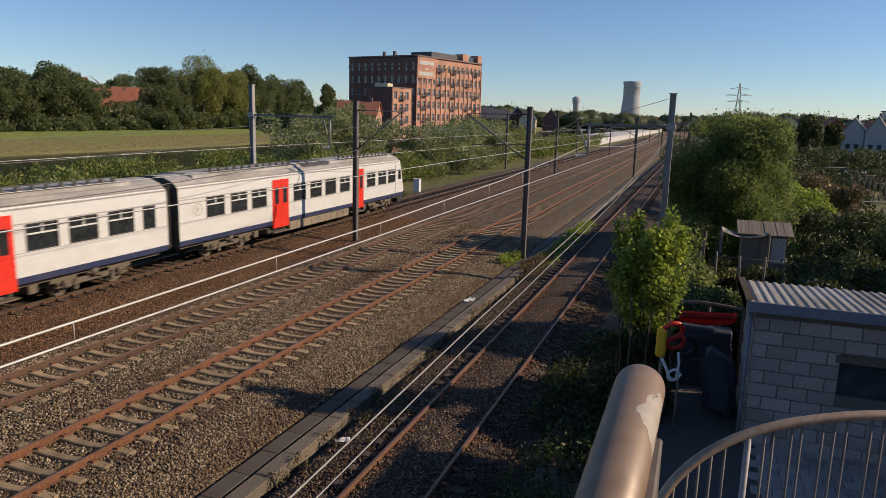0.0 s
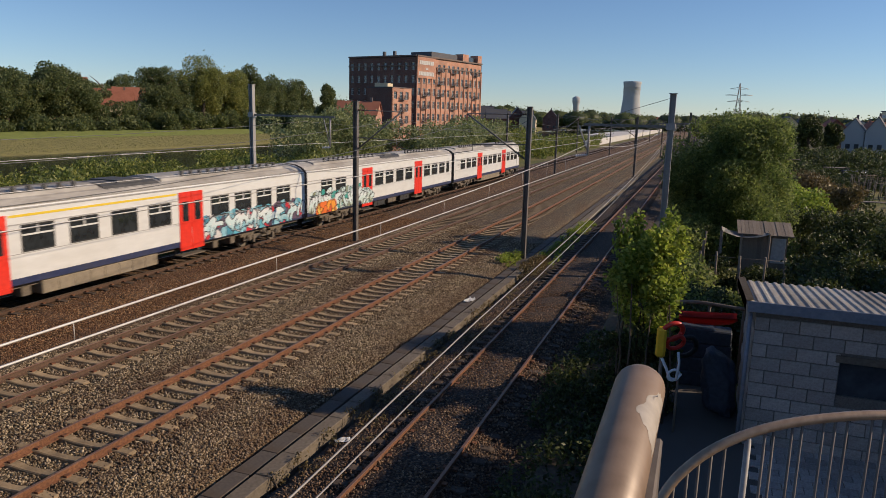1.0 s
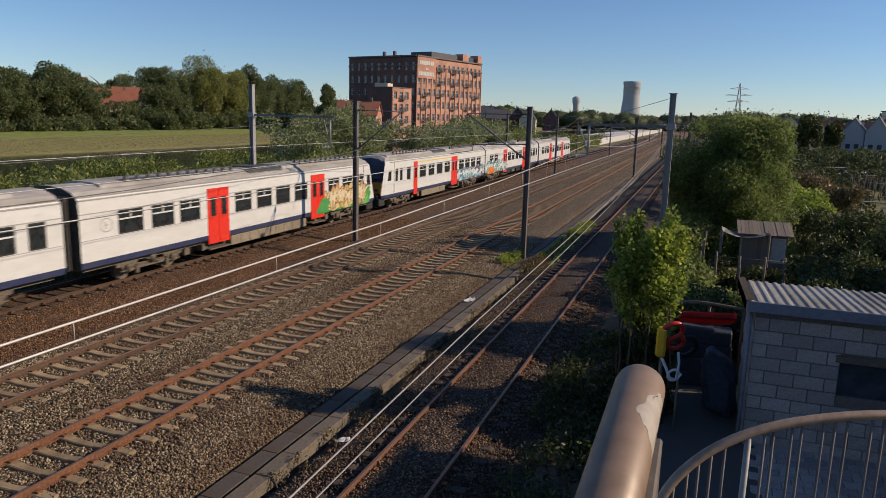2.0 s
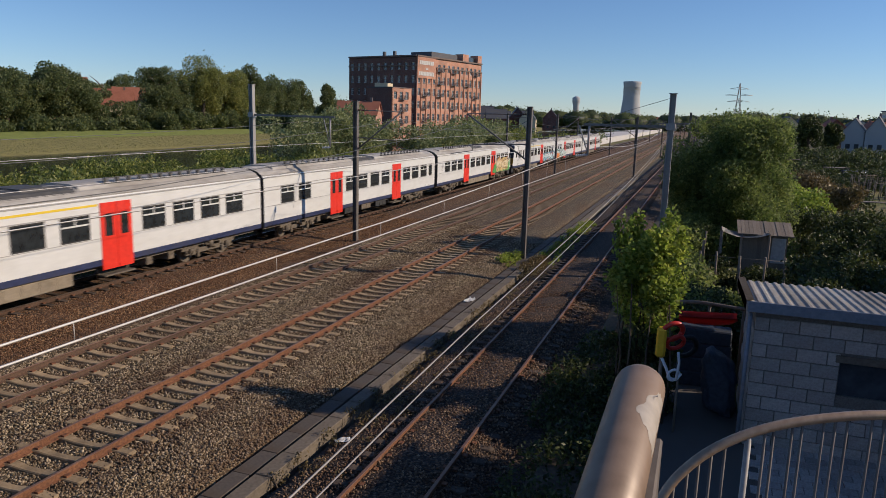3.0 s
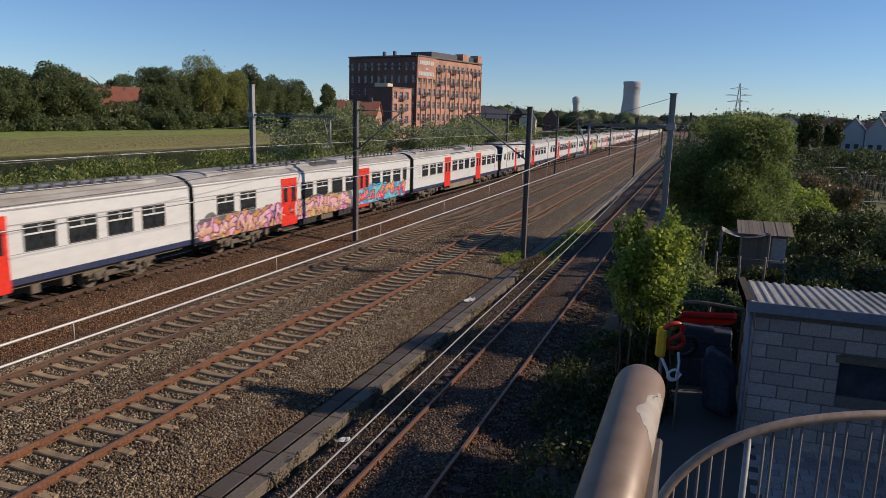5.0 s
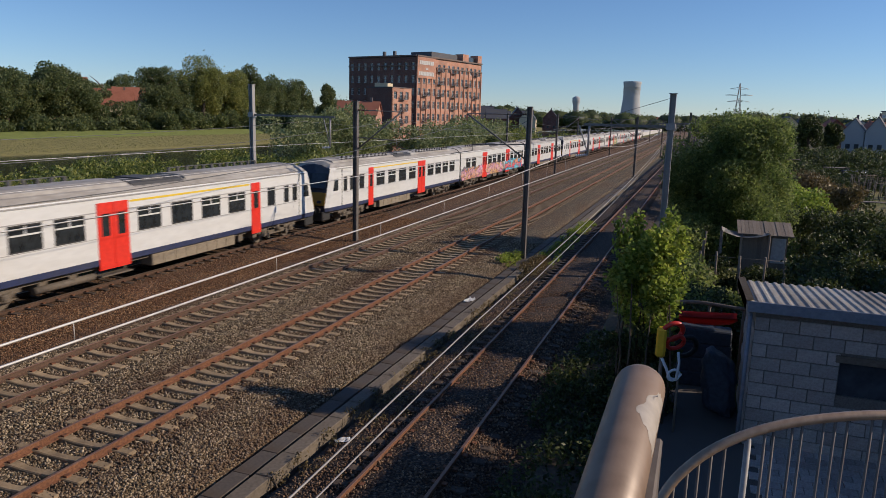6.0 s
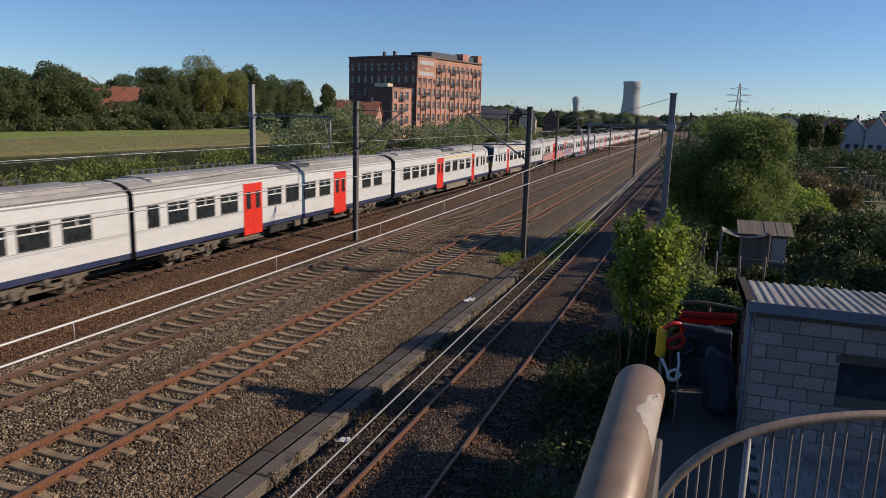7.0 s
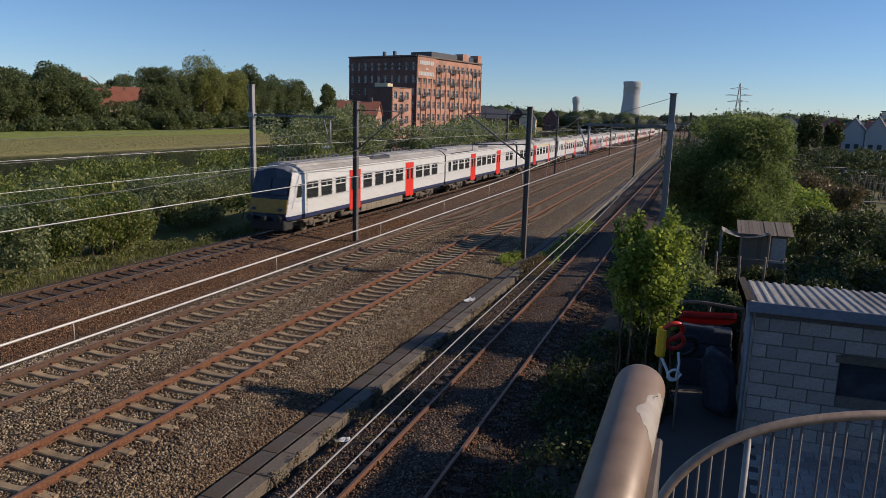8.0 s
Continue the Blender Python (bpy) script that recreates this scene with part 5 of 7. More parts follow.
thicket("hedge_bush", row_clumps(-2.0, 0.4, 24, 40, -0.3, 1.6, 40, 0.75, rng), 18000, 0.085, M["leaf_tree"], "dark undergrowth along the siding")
thicket("hedge_bush", row_clumps(-1.6, 1.6, 22.0, 25.0, -0.3, 1.7, 46, 0.5, rng), 16000, 0.065, M["leaf_shade"], "bushes behind the yard, leaves darkened for shade")
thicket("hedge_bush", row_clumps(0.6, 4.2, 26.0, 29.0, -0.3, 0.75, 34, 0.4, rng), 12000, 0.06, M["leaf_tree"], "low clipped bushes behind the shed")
# garden bushes: their shade is coloured into the leaves
thicket("hedge_bush", row_clumps(4.9, 10.5, 28.5, 36.0, -0.3, 2.6, 70, 0.75, rng), 34000, 0.075, M["leaf_shade"], "dense green bushes beside a garden hut, leaves darkened for shade")
thicket("hedge_bush", row_clumps(5.2, 9.5, 38.0, 47.0, -0.3, 2.2, 46, 0.8, rng), 20000, 0.08, M["leaf_shade"], "broad green bush beside garden plots, leaves darkened for shade")
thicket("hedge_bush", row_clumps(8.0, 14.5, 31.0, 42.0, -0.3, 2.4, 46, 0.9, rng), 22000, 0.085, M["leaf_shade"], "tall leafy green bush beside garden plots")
# the sunlit strip beside the tree is put in as brighter leaf colour
thicket("hedge_bush", row_clumps(5.0, 7.8, 50.0, 60.0, -0.3, 2.6, 36, 0.8, rng), 14000, 0.10, M["leaf_bush"], "sunlit yellow-green bush behind a tree")
thicket("hedge_bush", row_clumps(7.8, 11.5, 60.0, 70.0, -0.3, 2.6, 34, 0.8, rng), 12000, 0.13, M["leaf_dry"], "brownish half-dry bush by garden plots")
thicket("hedge_bush", row_clumps(8.0, 30.0, 100.0, 108.0, -0.3, 1.3, 70, 1.0, rng), 16000, 0.16, M["leaf_shade"], "green hedge between garden allotments")
thicket("hedge_bush", row_clumps(12.0, 40.0, 72.0, 86.0, -0.3, 0.5, 60, 0.6, rng), 12000, 0.12, M["leaf_shade"], "dark leafy vegetable beds in gardens")
thicket("hedge_bush", row_clumps(-1.0, 2.0, 52, 120, -0.3, 3.0, 60, 1.2, rng), 16000, 0.16, M["leaf_tree"], "dark bushes along the siding")

# the shade behind the shed is coloured into these leaves
thicket("hedge_bush", row_clumps(2.4, 8.0, 20.6, 22.8, -0.3, 2.5, 60, 0.5, rng), 22000, 0.065, M["leaf_shade"], "dense hedge behind the shed, leaves darkened for shade")
thicket("hedge_bush", row_clumps(3.4, 8.0, 23.0, 28.0, -0.3, 2.5, 60, 0.6, rng), 22000, 0.07, M["leaf_shade"], "dense bushes behind the shed, leaves darkened for shade")
thicket("hedge_bush", row_clumps(0.9, 4.8, 31.6, 32.6, -0.3, 1.1, 36, 0.4, rng), 9000, 0.06, M["leaf_shade"], "low bushes before a garden hut, leaves darkened for shade")

thicket("hedge_bush", row_clumps(-0.6, 4.6, 38.6, 41.5, -0.3, 2.6, 60, 0.8, rng), 26000, 0.075, M["leaf_tree"], "dense undergrowth at the foot of a tree")

# a tall tree beyond the shed, whose shadow lies across the yard and the siding
tree("tree", 9.9, 25.8, -0.4, 9.4, 3.3, 3.2, 56000, 0.14, M["leaf_tree"], "tall leafy tree beyond the shed", clear=0.12, clumps=44, small=0.34)

# trees behind the dike
far = [(-142, 106, 15.0, 7.4, "leaf_far"), (-147, 118, 15.8, 7.9, "leaf_far"), (-146, 131, 16.5, 8.5, "leaf_far"), (-150, 143, 14.0, 6.9, "leaf_far"), (-146, 165, 18.5, 6.9, "leaf_far"), (-150, 176, 16.0, 6.3, "leaf_far"),
       (-148, 186, 22.0, 9.0, "leaf_far_yellow"), (-150, 200, 21.0, 7.9, "leaf_far_yellow"), (-152, 209, 19.5, 6.9, "leaf_far_yellow"), (-158, 226, 22.5, 8.5, "leaf_far"), (-162, 243, 20.5, 7.4, "leaf_far"), (-164, 258, 22.0, 8.5, "leaf_far"),
       (-168, 274, 20.5, 7.9, "leaf_far"), (-158, 283, 17.5, 5.3, "leaf_far"), (-215, 213, 19.0, 8.5, "leaf_far"), (-220, 228, 19.5, 7.9, "leaf_far"), (-226, 243, 18.5, 7.4, "leaf_far")]
for x, y, h, r, mname in far:
    tree("tree", x, y, 1.0, h, r, r * 1.05, 20000, 0.27, M[mname], "tall dense tree behind a grass dike", clear=0.03, clumps=34, small=0.32, group="trees behind the dike")
thicket("hedge_bush", row_clumps(-140, -133, 152, 215, 1.2, 6.0, 70, 2.0, rng), 16000, 0.36, M["leaf_far"], "bushes along the dike path")
thicket("hedge_bush", row_clumps(-141, -134, 96, 146, 1.2, 3.5, 50, 2.0, rng), 12000, 0.36, M["leaf_far"], "bushes along the dike path")
thicket("hedge_bush", row_clumps(-150, -138, 215, 300, 1.2, 6.0, 70, 2.4, rng), 14000, 0.4, M["leaf_far"], "dark bushes along the dike path")

# distant woods that close the horizon
def far_wood(x0, y0, x1, y1, h, count, leaves, label):
    cl = []
    for _ in range(count):
        s = rng.random()
        hh = h * rng.uniform(0.5, 1.1)
        cl.append((x0 + (x1 - x0) * s + rng.uniform(-12, 12), y0 + (y1 - y0) * s + rng.uniform(-12, 12), hh * 0.45, h * 0.7, h * 0.7, hh * 0.55))
    pts = clump_points(cl, leaves * 2, 0.86)
    ob = link_mesh("far_wood", leaves_mesh("far_wood", pts, 0.55), M["leaf_far"])
    tagged(ob, label, "woodland", kind="stuff")
    ico = bmesh.new()
    bmesh.ops.create_icosphere(ico, subdivisions=3, radius=1.0)
    unit = np.array([v.co[:] for v in ico.verts])
    tri = np.array([[v.index for v in f.verts] for f in ico.faces])
    ico.free()
    vs, fs = [], []
    for k, c in enumerate(cl):
        swell = np.array([1.0 + 0.22 * noise.noise(Vector(p) * 2.2 + Vector((k * 3.1, 0, 0))) + 0.12 * noise.noise(Vector(p) * 5.5 + Vector((0, k * 1.7, 0))) for p in unit])
        vs.append(np.array(c[:3]) + unit * swell[:, None] * np.array(c[3:]) * 0.86)
        fs.append(tri + k * len(unit))
    core = link_mesh("far_thicket", raw_mesh("far_thicket", np.concatenate(vs), np.concatenate(fs).ravel(), 3), M["leaf_far"])
    tagged(core, label, "woodland", kind="stuff")


far_wood(-330, 330, -130, 480, 15, 90, 16000, "distant dark trees behind the river")
far_wood(-170, 520, 60, 640, 14, 80, 14000, "distant dark trees beyond the line")
far_wood(20, 420, 190, 480, 13, 80, 14000, "distant dark trees behind the houses")
far_wood(-700, 900, 400, 1300, 18, 140, 16000, "far line of trees on the horizon")
far_wood(60, 330, 120, 345, 11, 14, 5000, "tall dark trees among houses")
far_wood(-900, 300, -400, 700, 16, 140, 12000, "far line of trees on the horizon")

thicket("hedge_bush", row_clumps(22.0, 60.0, 160.0, 190.0, -0.3, 1.6, 90, 1.5, rng), 20000, 0.24, M["leaf_shade"], "dark hedge and small trees behind the allotments")
thicket("hedge_bush", row_clumps(14.0, 34.0, 118.0, 146.0, -0.3, 1.9, 60, 1.3, rng), 14000, 0.2, M["leaf_shade"], "dark fruit bushes on the allotments")
thicket("hedge_bush", row_clumps(10.0, 24.0, 88.0, 98.0, -0.3, 1.2, 50, 0.8, rng), 12000, 0.14, M["leaf_shade"], "dark bean rows on the allotments")


def tall_grass(x0, x1, y0, y1, count, height, label, z_of):
    """Upright blades in tufts: nobody could count them."""
    x, y = RNG.uniform(x0, x1, count), RNG.uniform(y0, y1, count)
    z = np.array([z_of(a) for a in x])
    hgt = height * RNG.uniform(0.5, 1.3, count)
    ang = RNG.uniform(0, 2 * math.pi, count)
    w = 0.09 * hgt
    lean = RNG.normal(0, 0.25, (count, 2)) * hgt[:, None]
    base = np.stack([x, y, z - 0.05], 1)
    side = np.stack([np.cos(ang) * w, np.sin(ang) * w, 0 * w], 1)
    tip = base + np.stack([lean[:, 0], lean[:, 1], hgt], 1)
    v = np.stack([base - side, base + side, tip], 1).reshape(-1, 3)
    ob = link_mesh("tall_grass", raw_mesh("tall_grass", v, np.arange(count * 3), 3), M["grass_blade"])
    tagged(ob, label, "grass", kind="stuff")


def dike_level(x):
    return float(np.interp(x, [-132, -128, -120, -112, -105], [1.15, 1.0, 0.3, -0.35, -0.95]))


tall_grass(-121, -104, 60, 330, 42000, 0.26, "tall dry grass on the dike slope", dike_level)
tall_grass(-26.0, -24.6, 10, 60, 9000, 0.28, "yellow-green grass along the ballast", lambda x: -0.42)
thicket("hedge_bush", row_clumps(-152, -141, 148, 166, 1.2, 7.5, 40, 1.8, rng), 12000, 0.3, M["leaf_far"], "dark bushes before houses behind the dike")
thicket("scrub", row_clumps(-60, -44, 24, 80, -0.6, 1.3, 130, 1.1, rng), 26000, 0.16, M["leaf_hedge"], "yellow-green scrub along the river bank")
# added growth in dark leaf colour that deepens the shade on this strip
thicket("hedge_bush", row_clumps(-3.2, -0.75, 5, 22, -0.5, -0.05, 220, 0.36, rng), 26000, 0.055, M["leaf_shade"], "low creeping plants beside the siding, dark to deepen the shade")

for x, y, h, r in ((-150, 112, 14.0, 8.0), (-152, 124.5, 14.6, 8.4), (-153, 137, 14.4, 8.2)):
    tree("tree", x, y, 1.0, h, r, r, 18000, 0.27, M["leaf_far"], "tall dense tree behind a grass dike", clear=0.03, clumps=34, small=0.34, group="trees behind the dike")
# ---- buildings ----
def uv_box(me):
    """Unwrap walls by height and length, in metres."""
    uv = me.uv_layers.new(name="UVMap")
    for p in me.polygons:
        n = p.normal
        for li in p.loop_indices:
            c = me.vertices[me.loops[li].vertex_index].co
            if abs(n.z) > 0.7:
                uv.data[li].uv = (c.x, c.y)
            else:
                along = c.x * -n.y + c.y * n.x
                uv.data[li].uv = (along, c.z)


def wall_grid(bm, p0, p1, z0, z1, openings, thick, slot=0):
    """A wall from p0 to p1 (plan points) with real openings: (s0, s1, z0, z1) along it."""
    p0, p1 = Vector(p0), Vector(p1)
    d = (p1 - p0)
    length = d.length
    d.normalize()
    inward = Vector((-d.y, d.x)) * thick
    ss = sorted({0.0, length, *[o[0] for o in openings], *[o[1] for o in openings]})
    zz = sorted({z0, z1, *[o[2] for o in openings], *[o[3] for o in openings]})

    def is_open(i, j):
        a, b = (ss[i] + ss[i + 1]) / 2, (zz[j] + zz[j + 1]) / 2
        return any(o[0] < a < o[1] and o[2] < b < o[3] for o in openings)

    cache = {}

    def vert(s, z, k):
        key = (round(s, 4), round(z, 4), k)
        if key not in cache:
            q = p0 + d * s + inward * k
            cache[key] = bm.verts.new((q.x, q.y, z))
        return cache[key]

    nx, nz = len(ss) - 1, len(zz) - 1
    for i in range(nx):
        for j in range(nz):
            if is_open(i, j):
                continue
            a, b, c, e = ss[i], ss[i + 1], zz[j], zz[j + 1]
            bm.faces.new((vert(a, c, 0), vert(b, c, 0), vert(b, e, 0), vert(a, e, 0))).material_index = slot
            for di, dj, q in ((-1, 0, ((a, c), (a, e))), (1, 0, ((b, e), (b, c))), (0, -1, ((b, c), (a, c))), (0, 1, ((a, e), (b, e)))):
                ii, jj = i + di, j + dj
                if ii < 0 or jj < 0 or ii >= nx or jj >= nz or is_open(ii, jj):
                    (s1, w1), (s2, w2) = q
                    bm.faces.new((vert(s1, w1, 0), vert(s2, w2, 0), vert(s2, w2, 1), vert(s1, w1, 1))).material_index = slot


def window_unit(parent, p0, d, s, z, w, h, sill="concrete", frame_mat="plaster_white", depth=0.22):
    """One far window: frame with glazing bars, pane and sill, set back in its opening."""
    key = (round(w, 2), round(h, 2), frame_mat)
    if key not in window_unit.made:
        bm = bmesh.new()
        t = 0.09
        for a, b, c, e in ((-w / 2, w / 2, 0, t), (-w / 2, w / 2, h - t, h), (-w / 2, -w / 2 + t, t, h - t), (w / 2 - t, w / 2, t, h - t), (-0.04, 0.04, t, h - t), (-w / 2 + t, w / 2 - t, h * 0.6, h * 0.6 + 0.07)):
            box(bm, a, b, -0.03, 0.05, c, e)
        fr = shared("window_frame", bm, M[frame_mat])
        bm = bmesh.new()
        box(bm, -w / 2, w / 2, 0.0, 0.02, 0, h)
        window_unit.made[key] = (fr, shared("pane", bm, M["window_glass"]))
    fr, pane = window_unit.made[key]
    inward = Vector((-d.y, d.x))
    q = Vector(p0) + d * s + inward * depth
    m = Matrix.Translation((q.x, q.y, z)) @ Matrix.Rotation(math.atan2(d.y, d.x), 4, "Z")
    wob = mesh_part("window", fr, parent, m)
    mesh_part("pane", pane, wob)
    return wob


window_unit.made = {}


def balcony(parent, p0, d, s, z, w=2.2, deep=1.1):
    if "b" not in balcony.made:
        bm = bmesh.new()
        box(bm, -w / 2, w / 2, -deep, 0.0, -0.12, 0.0)
        for x in np.linspace(-w / 2, w / 2, 12):
            box(bm, x - 0.02, x + 0.02, -deep, -deep + 0.04, 0, 1.0)
        for y in np.linspace(-deep, -0.1, 5):
            box(bm, -w / 2, -w / 2 + 0.04, y, y + 0.04, 0, 1.0)
            box(bm, w / 2 - 0.04, w / 2, y, y + 0.04, 0, 1.0)
        box(bm, -w / 2, w / 2, -deep - 0.01, -deep + 0.05, 1.0, 1.06)
        balcony.made["b"] = shared("balcony", bm, M["roof_slate"])
    q = Vector(p0) + d * s
    m = Matrix.Translation((q.x, q.y, z)) @ Matrix.Rotation(math.atan2(d.y, d.x), 4, "Z")
    return mesh_part("balcony", balcony.made["b"], parent, m, "dark steel balcony")


balcony.made = {}


def warehouse():
    """The brick warehouse by the river: one face coloured dark for shade, the long one bright for sun, six storeys."""
    w = empty("warehouse", 0, 0, 0)
    corner = Vector((-81.7, 200.0))
    lng = Vector((0.262, 0.965)).normalized()
    shrt = Vector((-lng.y, lng.x))
    l1, l2, top = 27.0, 36.0, 24.2
    a = corner + shrt * l1
    floor_h = 3.75
    # face towards the camera: p0 = a -> corner
    o1, o2 = [], []
    n1 = 10
    for fl in range(6):
        z = 1.4 + fl * floor_h
        for k in range(n1):
            s = l1 * (k + 0.5) / n1
            o1.append((s - 0.6, s + 0.6, z, z + 2.1))
        for k in range(14):
            s = l2 * (k + 0.5) / 14
            o2.append((s - 0.62, s + 0.62, z, z + 2.2))
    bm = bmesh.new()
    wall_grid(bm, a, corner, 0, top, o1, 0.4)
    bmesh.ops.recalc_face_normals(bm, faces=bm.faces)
    ob = part("wall", bm, M["brick_red_shaded"], w, "red brick wall coloured dark for its shaded side")
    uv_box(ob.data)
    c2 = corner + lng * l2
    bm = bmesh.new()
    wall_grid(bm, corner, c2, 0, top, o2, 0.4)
    ob = part("wall", bm, M["brick_orange_sunlit"], w, "red brick wall coloured bright orange for its sunlit side")
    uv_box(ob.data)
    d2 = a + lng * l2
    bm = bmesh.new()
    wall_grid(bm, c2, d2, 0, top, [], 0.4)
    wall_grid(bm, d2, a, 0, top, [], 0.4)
    ob = part("wall", bm, M["brick_red_shaded"], w)
    uv_box(ob.data)
    # brick piers, string courses and cornice on the sunlit face
    for k in range(15):
        bm = bmesh.new()
        s = l2 * k / 14
        q0, q1 = corner + lng * max(s - 0.32, 0.0), corner + lng * min(s + 0.32, l2)
        out = Vector((lng.y, -lng.x)) * 0.22
        vs = [bm.verts.new((p.x, p.y, z)) for z in (0, 21.2) for p in (q0, q1, q1 + out, q0 + out)]
        for q in ((0, 1, 2, 3), (7, 6, 5, 4), (0, 4, 5, 1), (1, 5, 6, 2), (2, 6, 7, 3), (3, 7, 4, 0)):
            bm.faces.new([vs[i] for i in q])
        bmesh.ops.recalc_face_normals(bm, faces=bm.faces)
        ob = part("pier", bm, M["brick_orange_sunlit"], w)
        uv_box(ob.data)
    for face, (p, d, ln) in enumerate(((a, (corner - a).normalized(), l1), (corner, lng, l2))):
        out = Vector((d.y, -d.x))
        for z, hgt, deep in ((21.2, 0.35, 0.3), (24.0, 0.4, 0.4), (16.2, 0.18, 0.12)):
            bm = bmesh.new()
            q0, q1 = p, p + d * ln
            vs = [bm.verts.new((v.x, v.y, zz)) for zz in (z, z + hgt) for v in (q0, q1, q1 + out * deep, q0 + out * deep)]
            for q in ((0, 1, 2, 3), (7, 6, 5, 4), (0, 4, 5, 1), (1, 5, 6, 2), (2, 6, 7, 3), (3, 7, 4, 0)):
                bm.faces.new([vs[i] for i in q])
            bmesh.ops.recalc_face_normals(bm, faces=bm.faces)
            part("cornice", bm, M["brick_red_shaded"], w)
    d1 = (corner - a).normalized()
    for s0, s1, z0, z1 in o1:
        window_unit(w, a, d1, (s0 + s1) / 2, z0, 1.2, z1 - z0)
    for s0, s1, z0, z1 in o2:
        window_unit(w, corner, lng, (s0 + s1) / 2, z0, 1.24, z1 - z0, depth=0.18)
    rb = random.Random(8)
    for fl in range(1, 6):
        for k in (1, 4, 7, 10, 12):
            if rb.random() < 0.8 and not (k == 1 and fl > 3):
                balcony(w, corner, lng, l2 * (k + 0.5) / 14, 1.35 + fl * floor_h)
    # roof slab, set-back penthouse, chimney blocks
    bm = bmesh.new()
    f = [bm.verts.new((p.x, p.y, z)) for z in (top - 0.5, top - 0.1) for p in (a, corner, c2, d2)]
    for q in ((3, 2, 1, 0), (4, 5, 6, 7), (0, 1, 5, 4), (1, 2, 6, 5), (2, 3, 7, 6), (3, 0, 4, 7)):
        bm.faces.new([f[i] for i in q])
    part("roof", bm, M["roof_slate"], w)

    def block(name, s, t, ls, lt, z0, z1, mat):
        bm = bmesh.new()
        box(bm, 0, lt, 0, ls, 0, z1 - z0)
        q = corner + lng * s + shrt * t
        ob = part(name, bm, M[mat], w)
        uv_box(ob.data)
        ob.matrix_basis = Matrix.Translation((q.x, q.y, z0)) @ Matrix.Rotation(math.atan2(-lng.x, lng.y), 4, "Z") @ Matrix.Scale(-1, 4, (1, 0, 0))

    block("penthouse", 9, 1.2, 14, 8, top, top + 1.9, "roof_slate")
    block("stair_tower", 24.5, 0.0, 3.4, 3, top, top + 2.4, "brick_orange_sunlit")
    block("stair_tower", 33.5, 0.0, 2.4, 3, top, top + 2.6, "brick_orange_sunlit")
    block("penthouse", 28, 1.0, 5, 8, top, top + 1.8, "window_glass")
    for s, t in ((2, 10), (2.5, 14.5), (12, 3), (20, 2)):
        block("chimney", s, t, 0.8, 0.8, top, top + 1.7, "roof_slate")
    # pale painted panel with unreadable lettering
    out = Vector((lng.y, -lng.x))
    for z, hgt, s0, s1, cnt in ((21.75, 1.15, 1.0, 8.2, 8), (20.3, 0.5, 4.0, 5.4, 2), (18.55, 1.15, 0.8, 8.4, 10)):
        for k in range(cnt):
            bm = bmesh.new()
            q0, q1 = corner + lng * (s0 + (s1 - s0) * k / cnt), corner + lng * (s0 + (s1 - s0) * (k + 0.86) / cnt)
            vs = [bm.verts.new((p.x, p.y, zz)) for zz in (z, z + hgt) for p in (q0 + out * 0.33, q1 + out * 0.33, q1 + out * 0.37, q0 + out * 0.37)]
            for q in ((0, 1, 2, 3), (7, 6, 5, 4), (0, 4, 5, 1), (1, 5, 6, 2), (2, 6, 7, 3), (3, 7, 4, 0)):
                bm.faces.new([vs[i] for i in q])
            bmesh.ops.recalc_face_normals(bm, faces=bm.faces)
            part("sign_bar", bm, M["plaster_white"], w, "white painted bar of lettering")
    bm = bmesh.new()
    q0, q1 = corner + lng * 0.1, corner + lng * 9.2
    vs = [bm.verts.new((p.x, p.y, zz)) for zz in (17.8, 23.9) for p in (q0 + out * 0.05, q1 + out * 0.05, q1 + out * 0.31, q0 + out * 0.31)]
    for q in ((0, 1, 2, 3), (7, 6, 5, 4), (0, 4, 5, 1), (1, 5, 6, 2), (2, 6, 7, 3), (3, 7, 4, 0)):
        bm.faces.new([vs[i] for i in q])
    bmesh.ops.recalc_face_normals(bm, faces=bm.faces)
    ob = part("sign_wall", bm, M["brick_orange_sunlit"], w, "plain brick field behind the lettering")
    uv_box(ob.data)
    tagged(w, "six-storey red brick warehouse with steel balconies", "building")


warehouse()


